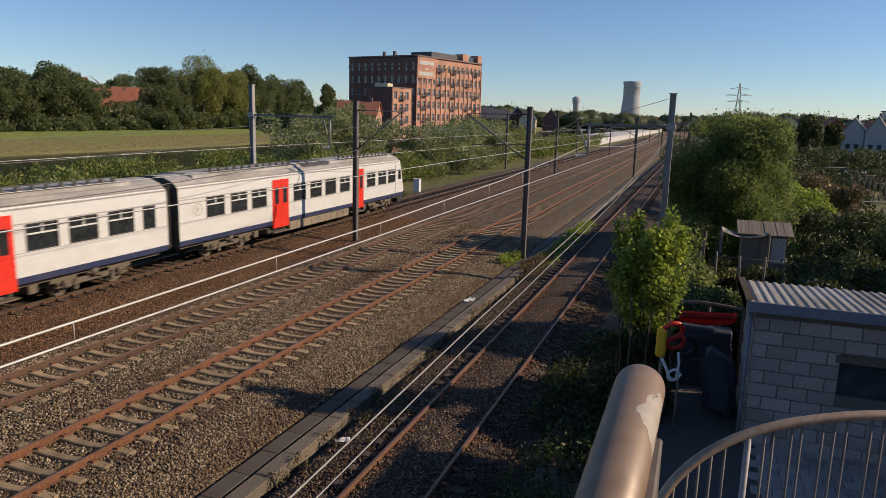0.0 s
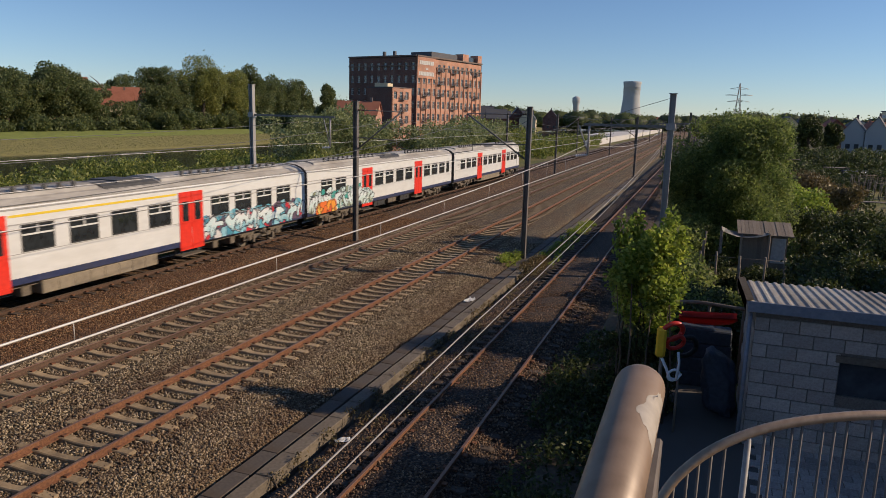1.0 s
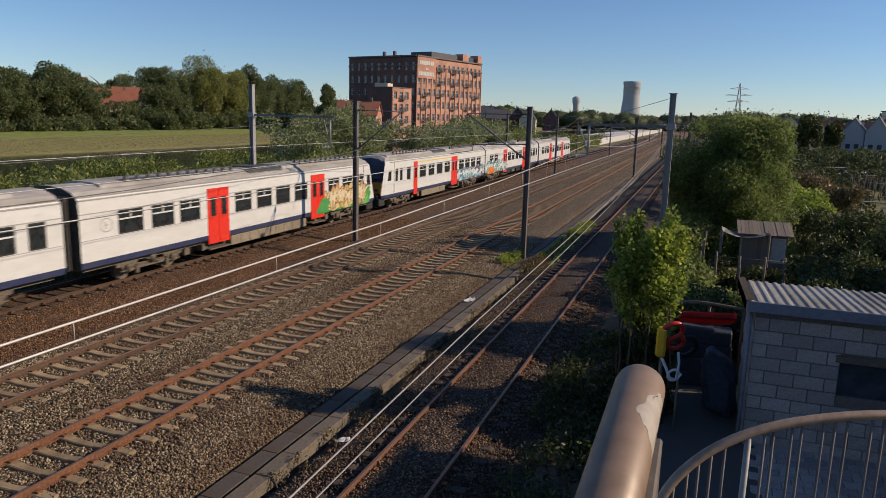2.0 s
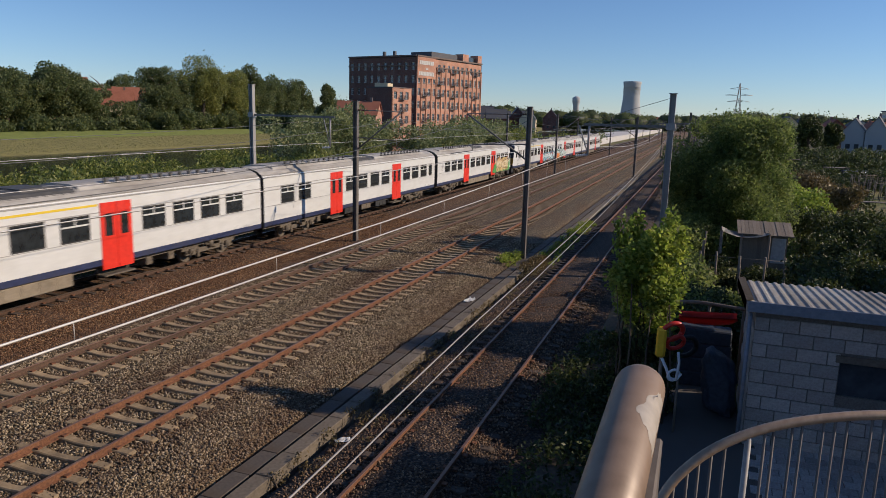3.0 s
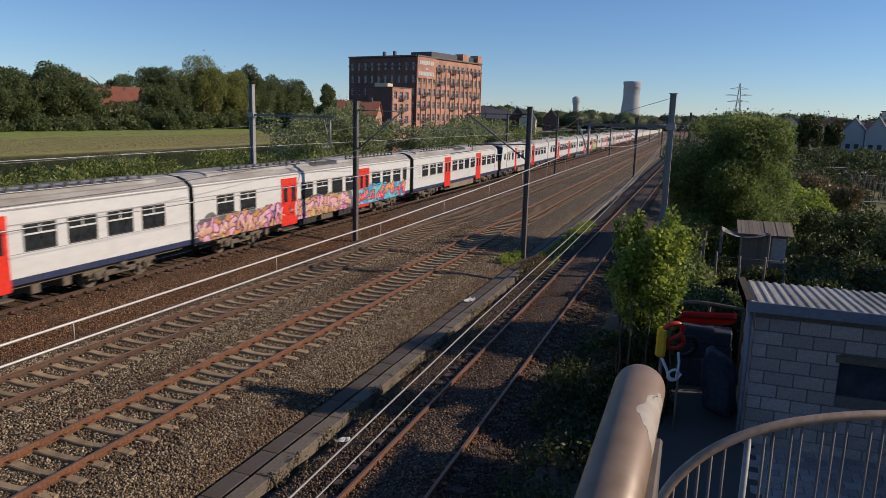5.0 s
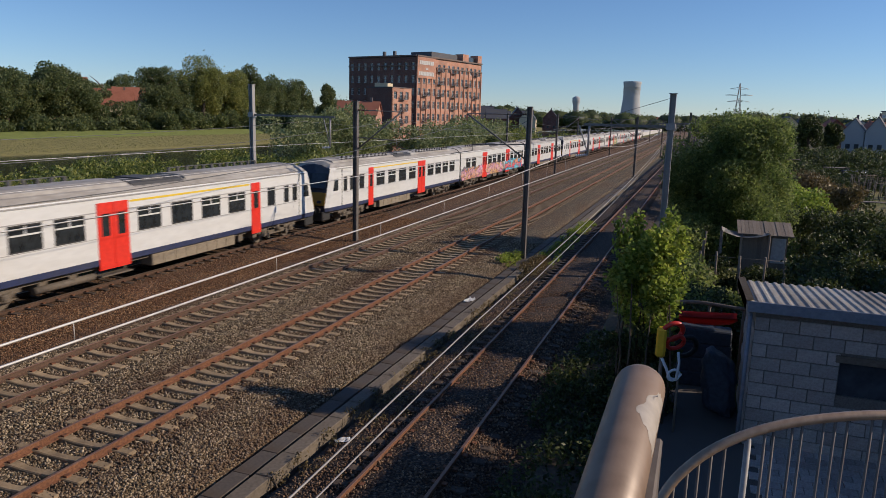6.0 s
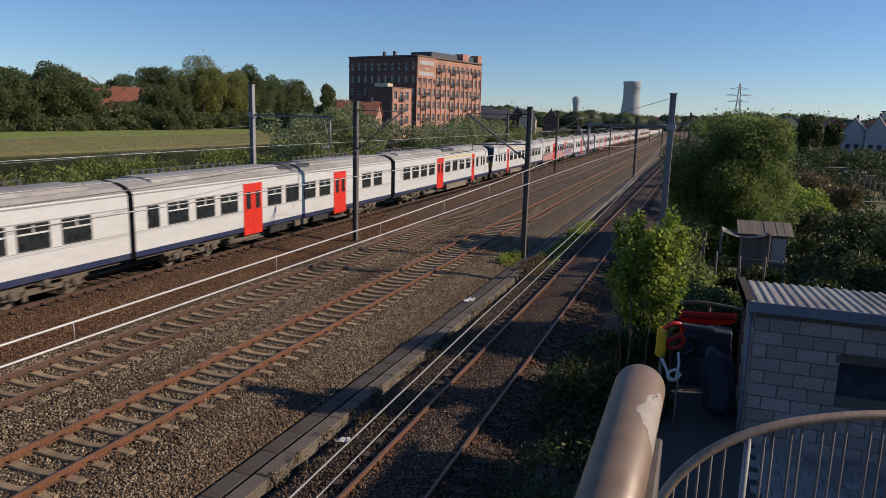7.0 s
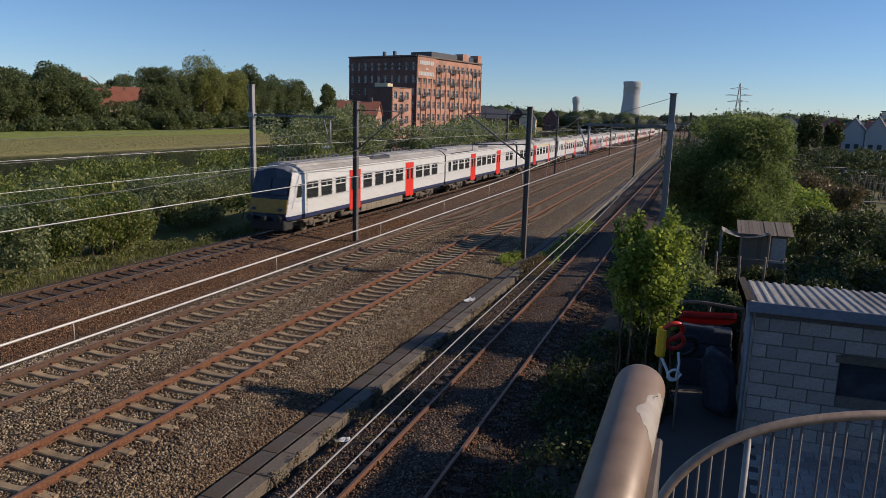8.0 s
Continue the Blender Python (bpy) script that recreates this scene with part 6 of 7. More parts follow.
def brick_annex():
    w = empty("apartment_block", 0, 0, 0)
    lng = Vector((0.262, 0.965)).normalized()
    shrt = Vector((-lng.y, lng.x))
    c = Vector((-81.5, 182.0))
    a, e = c + shrt * 9.5, c + lng * 9.0
    f = a + lng * 9.0
    op = [(0.8 + k * 2.6, 2.2 + k * 2.6, 1.2 + fl * 3.3, 3.2 + fl * 3.3) for k in range(3) for fl in range(4)]
    # same two tones: the bright brick only on the sun-facing wall
    for p, q, o, mat in ((a, c, [], "brick_red_shaded"), (c, e, op, "brick_orange_sunlit"), (e, f, [], "brick_red_shaded"), (f, a, [], "brick_red_shaded")):
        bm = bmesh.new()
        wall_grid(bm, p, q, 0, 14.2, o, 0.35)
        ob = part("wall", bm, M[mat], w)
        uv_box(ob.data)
    for s0, s1, z0, z1 in op:
        window_unit(w, c, lng, (s0 + s1) / 2, z0, s1 - s0, z1 - z0)
    for fl in range(1, 4):
        balcony(w, c, lng, 4.5, 1.2 + fl * 3.3)
    bm = bmesh.new()
    vs = [bm.verts.new((p.x, p.y, z)) for z in (14.0, 14.35) for p in (a, c, e, f)]
    for q in ((3, 2, 1, 0), (4, 5, 6, 7), (0, 1, 5, 4), (1, 2, 6, 5), (2, 3, 7, 6), (3, 0, 4, 7)):
        bm.faces.new([vs[i] for i in q])
    part("roof", bm, M["roof_slate"], w)
    bm = bmesh.new()
    box(bm, -88.0, -84.0, 184.5, 188.0, 14.36, 15.4)
    part("roof_cabin", bm, M["plaster_cream"], w, "yellow roof cabin")
    tagged(w, "red brick apartment block with a flat roof", "building")


brick_annex()


def gable_house(x, y, rz, lx, ly, eave, ridge, wall, roof, label, windows=2, name="house", chimney=True, z=0.0):
    """A plain house: walls, a saddle roof with overhang (ridge along local x), door, windows and a chimney."""
    h = empty(name, x, y, z, rz)
    bm = bmesh.new()
    box(bm, -lx / 2, lx / 2, -ly / 2, ly / 2, -0.6, eave)
    for s in (-1, 1):
        v = [bm.verts.new(p) for p in ((s * lx / 2, -ly / 2, eave), (s * lx / 2, ly / 2, eave), (s * lx / 2, 0, ridge - 0.05))]
        bm.faces.new(v if s > 0 else v[::-1])
    part("wall", bm, M[wall], h)
    uv_box(h.children[-1].data)
    for s in (-1, 1):
        bm = bmesh.new()
        o = 0.35
        ez = eave - o * (ridge - eave) / (ly / 2)
        v = [bm.verts.new((xx, yy, zz + t)) for t in (0, 0.14) for xx, yy, zz in ((-lx / 2 - o, s * (ly / 2 + o), ez), (lx / 2 + o, s * (ly / 2 + o), ez), (lx / 2 + o, 0, ridge), (-lx / 2 - o, 0, ridge))]
        for q in ((0, 1, 2, 3), (7, 6, 5, 4), (0, 4, 5, 1), (1, 5, 6, 2), (2, 6, 7, 3), (3, 7, 4, 0)):
            bm.faces.new([v[i] for i in q])
        bmesh.ops.recalc_face_normals(bm, faces=bm.faces)
        part("roof", bm, M[roof], h)
    if chimney:
        bm = bmesh.new()
        box(bm, lx * 0.28, lx * 0.28 + 0.6, -0.3, 0.3, ridge - 0.5, ridge + 1.0)
        part("chimney", bm, M["brick_red_shaded"], h)
    for k in range(windows):
        xx = lx * ((k + 0.5) / windows - 0.5)
        for s in (-1, 1):
            bm = bmesh.new()
            ya, yb = sorted((s * ly / 2, s * (ly / 2 + 0.04)))
            box(bm, xx - 0.6, xx + 0.6, ya, yb, 1.0, 2.3)
            if eave > 4.5:
                box(bm, xx - 0.55, xx + 0.55, ya, yb, 3.8, 5.0)
            part("window", bm, M["window_glass"], h)
    for s in (-1, 1):
        bm = bmesh.new()
        xa, xb = sorted((s * lx / 2, s * (lx / 2 + 0.04)))
        box(bm, xa, xb, -ly * 0.3, -ly * 0.3 + 1.1, 1.0, 2.3)
        box(bm, xa, xb, ly * 0.1, ly * 0.1 + 1.1, 1.0, 2.3)
        part("window", bm, M["window_glass"], h)
    return tagged(h, label, "house")


gable_house(-76.5, 152, 15, 9.5, 8.0, 6.6, 9.6, "brick_orange_sunlit", "roof_tile", "low brick house with a red tiled roof by the river", 3)
gable_house(-188, 190, 42, 13, 9, 7.6, 12.6, "plaster_cream", "roof_tile", "cream house with a red tiled roof behind the dike", 3)
gable_house(-200, 214, 42, 16, 9, 9.5, 14.0, "plaster_white", "roof_tile", "white house with a red tiled roof behind the dike", 3)
gable_house(-178, 164, 42, 9, 9, 10.5, 15.2, "brick_orange_sunlit", "roof_tile", "brick house with an orange tiled roof", 2)
rh = random.Random(15)
# rows of houses down the line and behind the gardens
row = [(-118, 396), (-110, 388), (-101, 400), (-93, 394), (-124, 420), (-128, 408), (-120, 440), (-105, 440), (-112, 470), (-92, 452), (-96, 640), (-40, 720), (-20, 760), (-60, 800), (10, 700)]
for x, y in row:
    gable_house(x, y, rh.choice((15, 20, 100, 110)), rh.uniform(8, 12), rh.uniform(8, 10), rh.uniform(6, 7.5), rh.uniform(10.5, 13.0), rh.choice(("plaster_white", "brick_red_shaded", "brick_red_shaded", "plaster_cream")), rh.choice(("roof_slate", "roof_slate", "roof_tile")),
                "two-storey house in a distant row", 2)
for x, y in [(25, 256), (33, 262), (40, 268), (52, 270), (60, 262), (68, 275), (55, 313), (72, 318), (83, 330), (94, 340), (70, 353), (105, 345), (59, 405), (81, 418), (40, 351), (29, 405)]:
    gable_house(x, y, rh.choice((10, 15, 95, 100)), rh.uniform(8, 11), rh.uniform(8, 10), rh.uniform(5, 6), rh.uniform(8.2, 10.0), rh.choice(("brick_red_shaded", "brick_red_shaded", "plaster_white", "plaster_cream")), rh.choice(("roof_slate", "roof_slate", "roof_tile")),
                "two-storey terraced house behind the gardens", 2)
# white gabled houses side by side, their shade put into grey walls
for x, y, k in ((39.5, 226, 9.2), (44.6, 224, 9.8), (50.0, 222, 9.0), (55.5, 220, 9.6)):
    gable_house(x, y, 76, 9.0, 5.2, 5.8, k, "far_concrete", "roof_slate", "white gabled terraced house behind the gardens, greyed for shade", 2)
for x, y, h, r in ((24.6, 200, 11.2, 3.6), (20.0, 212, 8.6, 3.2), (31.0, 206, 8.0, 2.8)):
    tree("tree", x, y, -0.3, h, r, r, 9000, 0.26, M["leaf_shade"], "dark dense tree among the houses", clear=0.04, clumps=26, small=0.36)


def flat_block(x, y, rz, lx, ly, storeys, label):
    b = empty("apartment_block", x, y, 0, rz)
    for k in range(storeys):
        bm = bmesh.new()
        box(bm, -lx / 2, lx / 2, -ly / 2, ly / 2, k * 3.0, k * 3.0 + 1.5)
        part("spandrel", bm, M["plaster_white"], b)
        bm = bmesh.new()
        box(bm, -lx / 2 + 0.2, lx / 2 - 0.2, -ly / 2 + 0.2, ly / 2 - 0.2, k * 3.0 + 1.5, k * 3.0 + 3.0)
        part("window_band", bm, M["window_glass"], b)
    bm = bmesh.new()
    box(bm, -lx / 2 - 0.3, lx / 2 + 0.3, -ly / 2 - 0.3, ly / 2 + 0.3, storeys * 3.0, storeys * 3.0 + 0.5)
    box(bm, lx * 0.1, lx * 0.25, -2, 2, storeys * 3.0 + 0.5, storeys * 3.0 + 2.6)
    part("roof", bm, M["roof_slate"], b)
    tagged(b, label, "building")


flat_block(112, 430, 10, 50, 12, 5, "long white flat-roofed apartment block")


def revolve(bm, prof, n=48):
    rows = [[bm.verts.new((r * math.cos(2 * math.pi * k / n), r * math.sin(2 * math.pi * k / n), z)) for k in range(n)] for r, z in prof]
    for a, b in zip(rows, rows[1:]):
        for k in range(n):
            bm.faces.new((a[k], a[(k + 1) % n], b[(k + 1) % n], b[k])).smooth = True
    bmesh.ops.recalc_face_normals(bm, faces=bm.faces)


bm = bmesh.new()
outer = [(28 - 8.5 * math.sin(min(s / 0.8, 1.0) * math.pi / 2) + (max(s - 0.8, 0) * 10), 100 * s) for s in [k / 24 for k in range(25)]]
revolve(bm, outer + [(outer[-1][0] - 1.2, 100), (outer[-1][0] - 1.5, 70)])
tower = part("cooling_tower", bm, M["far_concrete"])
tower.matrix_basis = pose(-172, 1800, 0)
tagged(tower, "pale concrete cooling tower on the horizon", "cooling tower")
bm = bmesh.new()
revolve(bm, [(0.1, 0), (4.2, 0), (4.0, 26), (5.5, 31), (5.5, 36), (2.0, 38.5), (0.1, 38.6)], 20)
wt = part("water_tower", bm, M["far_concrete"])
wt.matrix_basis = pose(-171, 1010, 0)
tagged(wt, "distant pale water tower", "tower")


def pylon(x, y, z_top, rz, label):
    p = empty("power_pylon", x, y, 0, rz)
    bm = bmesh.new()
    levels = [(0, 4.2), (12, 2.8), (22, 1.7), (30, 1.1), (z_top, 0.25)]
    for (za, wa), (zb, wb) in zip(levels, levels[1:]):
        for sx, sy in ((1, 1), (1, -1), (-1, -1), (-1, 1)):
            tube_path(bm, [(sx * wa, sy * wa, za), (sx * wb, sy * wb, zb)], 0.24, 4)
            ex, ey = (sx, -sy) if sx == sy else (-sx, sy)
            tube_path(bm, [(sx * wa, sy * wa, za), (ex * wb, ey * wb, zb)], 0.13, 4)
            tube_path(bm, [(ex * wa, ey * wa, za), (sx * wb, sy * wb, zb)], 0.13, 4)
    part("lattice", bm, M["steel_galv"], p)
    for z, reach in ((26, 9.5), (31.5, 11.5), (37, 8.0)):
        for s in (-1, 1):
            bm = bmesh.new()
            tube_path(bm, [(s * 0.8, 0.5, z), (s * reach, 0, z + 0.2)], 0.2, 4)
            tube_path(bm, [(s * 0.8, -0.5, z), (s * reach, 0, z + 0.2)], 0.2, 4)
            tube_path(bm, [(s * 0.7, 0, z + 1.6), (s * reach, 0, z + 0.2)], 0.2, 4)
            part("cross_arm", bm, M["steel_galv"], p)
    tagged(p, label, "power pylon")


pylon(26.5, 690, 42, 10, "steel lattice power pylon with three cross arms")
# a pale wall beside the track
bm = bmesh.new()
box(bm, -29.2, -28.6, 190, 560, -0.4, 1.5, 0.02)
box(bm, -48, -29.2, 300, 560, -0.4, 0.6)
tagged(part("retaining_wall", bm, M["plaster_white"]), "pale concrete retaining wall beside the line", "wall", kind="structure")
# ---- yard, shed and garden beside the siding ----
SHED = dict(x0=1.44, x1=7.4, y0=16.5, y1=19.6, zf=2.92, zb=2.70, base=-0.3)


def shed():
    s = SHED
    t = empty("block_shed", s["x0"], s["y0"], s["base"])
    W_, D_, H_ = s["x1"] - s["x0"], s["y1"] - s["y0"], s["zf"] - s["base"]
    win = (1.75, 2.75, 1.45, 2.2)
    bm = bmesh.new()
    wall_grid(bm, (0.0, 0.02), (W_, 0.02), 0, H_, [win], 0.17)
    box(bm, 0.02, 0.19, 0.2, D_, 0, H_ - 0.24)
    box(bm, W_ - 0.19, W_ - 0.02, 0.2, D_, 0, H_ - 0.24)
    box(bm, 0.19, W_ - 0.19, D_ - 0.17, D_, 0, H_ - 0.24)
    part("mortar", bm, M["mortar"], t)
    # blocks, laid in running bond with recessed joints
    bw, bh, j = 0.60, 0.302, 0.02
    made = {}

    def block(w):
        k = round(w, 2)
        if k not in made:
            b = bmesh.new()
            box(b, 0, w - j, -0.012, 0.03, 0, bh - j, 0.006)
            made[k] = shared("block", b, M["block"])
        return made[k]

    for r in range(10):
        z = r * bh
        x = 0.0
        first = True
        while x < W_ - 0.02:
            w = bw / 2 if (first and r % 2) else bw
            w = min(w, W_ - x)
            first = False
            cx0, cx1 = x, x + w
            if z + bh > win[2] - 0.02 and z < win[3] and cx1 > win[0] and cx0 < win[1]:
                for a, b in ((cx0, win[0]), (win[1], cx1)):
                    if b - a > 0.08:
                        mesh_part("block", block(b - a), t, pose(a, 0, z))
            elif w > 0.06:
                mesh_part("block", block(w), t, pose(x, 0, z))
            x += w
    for r in range(9):
        z = r * bh
        y = 0.05 + (0.3 if r % 2 else 0)
        while y < D_ - 0.62:
            mesh_part("block", block(bw), t, pose(0.008, y + bw, z, 0, 0, -90))
            y += bw
    bm = bmesh.new()
    box(bm, win[0], win[1], 0.1, 0.12, win[2], win[3])
    part("window_pane", bm, M["window_glass"], t)
    bm = bmesh.new()
    box(bm, win[0] - 0.1, win[1] + 0.1, -0.035, 0.02, win[3], win[3] + 0.16, 0.01)
    part("lintel", bm, M["concrete"], t)
    # sloping corrugated roof
    bm = bmesh.new()
    n = 120
    pitch = 0.2
    rows = []
    for y, z in ((-0.22, H_ + 0.14), (D_ + 0.25, s["zb"] - s["base"] + 0.10)):
        top, low = [], []
        for k in range(n * 2 + 1):
            x = -0.2 + (W_ + 0.4) * k / (n * 2)
            ph = (x / pitch) % 1.0
            dz = 0.032 * max(0.0, min(1.0, 3.2 * math.sin(ph * 2 * math.pi) * 0.5 + 0.5))
            top.append(bm.verts.new((x, y, z + dz)))
            low.append(bm.verts.new((x, y, z + dz - 0.012)))
        rows.append((top, low))
    for k in range(n * 2):
        bm.faces.new((rows[0][0][k], rows[0][0][k + 1], rows[1][0][k + 1], rows[1][0][k]))
        bm.faces.new((rows[1][1][k], rows[1][1][k + 1], rows[0][1][k + 1], rows[0][1][k]))
        bm.faces.new((rows[0][1][k], rows[0][1][k + 1], rows[0][0][k + 1], rows[0][0][k]))
    part("roof_sheet", bm, M["roof_sheet"], t, "weathered grey corrugated roof")
    bm = bmesh.new()
    box(bm, -0.2, W_ + 0.2, -0.26, -0.225, H_ - 0.06, H_ + 0.178, 0.008)
    part("fascia", bm, M["fascia"], t, "blue-grey fascia board")
    bm = bmesh.new()
    v = [bm.verts.new(p) for p in ((-0.24, -0.25, H_ - 0.06), (-0.24, D_ + 0.25, H_ - 0.26), (-0.24, D_ + 0.25, H_ - 0.04), (-0.24, -0.25, H_ + 0.19), (-0.08, -0.25, H_ + 0.21), (-0.08, D_ + 0.25, H_ - 0.02))]
    bm.faces.new((v[0], v[3], v[2], v[1]))
    bm.faces.new((v[3], v[4], v[5], v[2]))
    bmesh.ops.solidify(bm, geom=bm.faces[:], thickness=0.02)
    part("verge_board", bm, M["concrete"], t)
    bm = bmesh.new()
    tube_path(bm, [(-0.12, -0.12, 0.0), (-0.12, -0.12, H_ - 0.1)], 0.045, 10)
    part("downpipe", bm, M["fascia"], t)
    tagged(t, "concrete block shed with a corrugated roof and dark window", "shed")


shed()
bm = bmesh.new()
vs = [bm.verts.new(p) for p in ((-0.45, 2, -0.27), (9, 2, -0.27), (9, 16.4, -0.27), (1.4, 16.4, -0.27), (1.4, 20.6, -0.27), (-0.4, 20.6, -0.27), (-0.45, 14, -0.27))]
bm.faces.new(vs)
r = bmesh.ops.extrude_face_region(bm, geom=bm.faces[:])
for v in r["geom"]:
    if isinstance(v, bmesh.types.BMVert):
        v.co.z -= 0.12
bmesh.ops.recalc_face_normals(bm, faces=bm.faces)
tagged(part("yard", bm, M["asphalt"]), "dark asphalt yard beside the shed", "yard", kind="structure")


def paving():
    """Concrete slabs in the yard in front of the shed."""
    t = empty("paving", 0, 0, -0.262)
    b = bmesh.new()
    box(b, 0, 0.385, 0, 0.285, -0.03, 0.03, 0.008)
    me = shared("slab", b, M["block"])
    for i in range(11):
        for k in range(20):
            o = mesh_part("slab", me, t, pose(1.5 + i * 0.4 + (0.2 if k % 2 else 0), 10.6 + k * 0.295, random.uniform(-0.006, 0.006)))
    tagged(t, "worn concrete paving slabs before the shed", "paving", kind="structure")


paving()


def loop_mesh(bm, centre, r, tube_r, axis_tilt, n=20, frac=1.0):
    pts = []
    for k in range(int(n * frac) + 1):
        a = 2 * math.pi * k / n
        p = Vector((math.cos(a) * r, 0, math.sin(a) * r))
        p.rotate(Euler((axis_tilt, 0, 0.5)))
        pts.append(Vector(centre) + p)
    tube_path(bm, pts, tube_r, 8)


# play things and tubs in the yard
toy = empty("ride_on_toy", -0.46, 16.35, 0.25)
bm = bmesh.new()
box(bm, -0.14, 0.08, -0.12, 0.12, 1.30, 2.0, 0.05)
part("seat_shell", bm, M["plastic_yellow"], toy, "yellow plastic shell")
bm = bmesh.new()
loop_mesh(bm, (0.2, 0.1, 1.9), 0.24, 0.06, 0.4)
loop_mesh(bm, (0.28, 0.2, 1.62), 0.2, 0.05, 0.5)
part("hoop", bm, M["plastic_red"], toy, "red plastic hoops")
bm = bmesh.new()
tube_path(bm, [(0.0, 0, 1.3), (0.12, 0.02, 1.05), (0.22, 0, 0.82), (0.36, 0.03, 0.78), (0.46, 0.02, 0.95)], 0.035, 8)
tube_path(bm, [(0.36, 0, 0.78), (0.4, 0, 1.2), (0.36, 0.02, 1.45)], 0.03, 8)
loop_mesh(bm, (0.3, 0.0, 0.9), 0.14, 0.03, 0.2)
part("bent_frame", bm, M["plastic_white"], toy, "white bent tube frame")
bm = bmesh.new()
tube_path(bm, [(0.0, 0.1, -0.52), (0.0, 0.1, 1.32)], 0.045, 8)
tube_path(bm, [(0.4, 0.1, -0.52), (0.4, 0.1, 1.2)], 0.03, 8)
part("post", bm, M["old_wood"], toy)
tagged(toy, "yellow, red and white plastic play equipment on posts", "toy")


# a red slide lying on a covered stack
for k in range(4):
    bm = bmesh.new()
    box(bm, -0.15 + 0.02 * k, 1.3 - 0.03 * k, 19.75 + 0.02 * k, 20.45, -0.27 + 0.4 * k, 0.128 + 0.4 * k, 0.03)
    tagged(part("crate", bm, M["blue_sheet"]), "dark crate in the shade of the shed", "crate", "stacked crates")
bm = bmesh.new()
rows_ = []
for i in range(15):
    s_ = i / 14
    rows_.append([bm.verts.new((-0.2 + 1.5 * s_, 20.05 - 0.3 * math.cos(a), 1.66 + 0.1 * s_ - 0.27 * math.sin(a) * (1 - 0.5 * abs(2 * s_ - 1) ** 4))) for a in (math.pi * k / 10 for k in range(11))])
for a, b in zip(rows_, rows_[1:]):
    for k in range(10):
        bm.faces.new((a[k], a[k + 1], b[k + 1], b[k])).smooth = True
bmesh.ops.solidify(bm, geom=bm.faces[:], thickness=0.03)
tagged(part("slide", bm, M["slide_red"]), "red plastic slide lying on dark crates", "slide")
bm = bmesh.new()
loop_mesh(bm, (0.05, 19.0, 1.05), 0.3, 0.07, 0.3)
o = part("tyre", bm, M["rubber"])
tagged(o, "old black tyre leaning on dark crates", "tyre")
bm = bmesh.new()
bmesh.ops.create_icosphere(bm, subdivisions=4, radius=1.0)
for v in bm.verts:
    q = Vector([math.copysign(abs(c) ** 0.6, c) for c in v.co])
    fold = 0.10 * noise.noise(q * 3.1) + 0.05 * abs(math.sin(7 * math.atan2(q.y, q.x))) * (1 - max(q.z, 0))
    v.co = Vector((0.9 + q.x * (0.38 + fold), 18.2 + q.y * (0.5 + fold), max(-0.27, 0.5 + q.z * (0.72 + 1.2 * fold) - 0.25 * q.x)))
o = part("tarpaulin", bm, M["blue_sheet"], None, "", True)
tagged(o, "dark blue tarpaulin over a heap beside the shed", "tarpaulin")
bm = bmesh.new()
tube_path(bm, [(-0.45, 20.9, 1.78), (0.4, 20.8, 1.86), (1.4, 20.7, 1.82), (2.2, 20.7, 1.83)], 0.05, 8)
for x in (-0.4, 0.6, 1.5, 2.1):
    tube_path(bm, [(x, 20.8, -0.3), (x, 20.8, 1.8)], 0.04, 8)
tagged(part("pole_fence", bm, M["old_wood"]), "grey wooden pole fence behind the yard", "fence")


def garden_hut():
    t = empty("garden_hut", 2.9, 34.0, -0.35)
    bm = bmesh.new()
    box(bm, -0.88, 0.92, -0.75, 0.9, 0, 2.5)
    part("wall", bm, M["old_wood"], t)
    b = bmesh.new()
    box(b, 0, 0.155, -1.0, 1.0, 0, 0.025)
    me = shared("roof_board", b, M["old_wood"])
    rr = random.Random(3)
    for k in range(14):
        mesh_part("roof_board", me, t, pose(-1.1 + k * 0.16, 0.05, 2.68 + rr.uniform(-0.01, 0.015), 10.0, 0, 0))
    b = bmesh.new()
    box(b, 0, 0.175, -0.025, 0, 0.02, 2.45)
    me = shared("wall_board", b, M["old_wood"])
    for k in range(9):
        mesh_part("wall_board", me, t, pose(-0.86 + k * 0.195, -0.755, 0))
    bm = bmesh.new()
    box(bm, 0.3, 0.85, -0.80, -0.782, 1.3, 2.4, 0.005)
    part("panel", bm, M["tarp"], t, "pale loose board on the wall")
    tagged(t, "old grey wooden garden hut with a boarded roof", "hut")


garden_hut()


def tarp_canopy():
    t = empty("canopy", 2.1, 33.4, -0.35)
    bm = bmesh.new()
    n = 12
    g = [[bm.verts.new((-0.95 + 1.9 * i / n, -0.75 + 1.5 * j / n, 2.62 - 0.22 * math.sin(math.pi * i / n) + 0.05 * noise.noise(Vector((i * 0.7, j * 0.6, 2))))) for i in range(n + 1)] for j in range(n + 1)]
    for j in range(n):
        for i in range(n):
            bm.faces.new((g[j][i], g[j][i + 1], g[j + 1][i + 1], g[j + 1][i]))
    bmesh.ops.solidify(bm, geom=bm.faces[:], thickness=0.02)
    part("sheet", bm, M["tarp"], t, "sagging pale tarpaulin", True)
    for x in (-0.95, 0.95):
        for y in (-0.75, 0.75):
            bm = bmesh.new()
            tube_path(bm, [(x, y, 0), (x, y, 2.64)], 0.035, 8)
            part("post", bm, M["old_wood"], t)
    tagged(t, "sagging pale tarpaulin canopy on wooden posts", "canopy")


tarp_canopy()
post_bm = bmesh.new()
tube_path(post_bm, [(0, 0, -0.2), (0, 0, 1.9)], 0.045, 8)
post_me = shared("fence_post", post_bm, M["old_wood"])
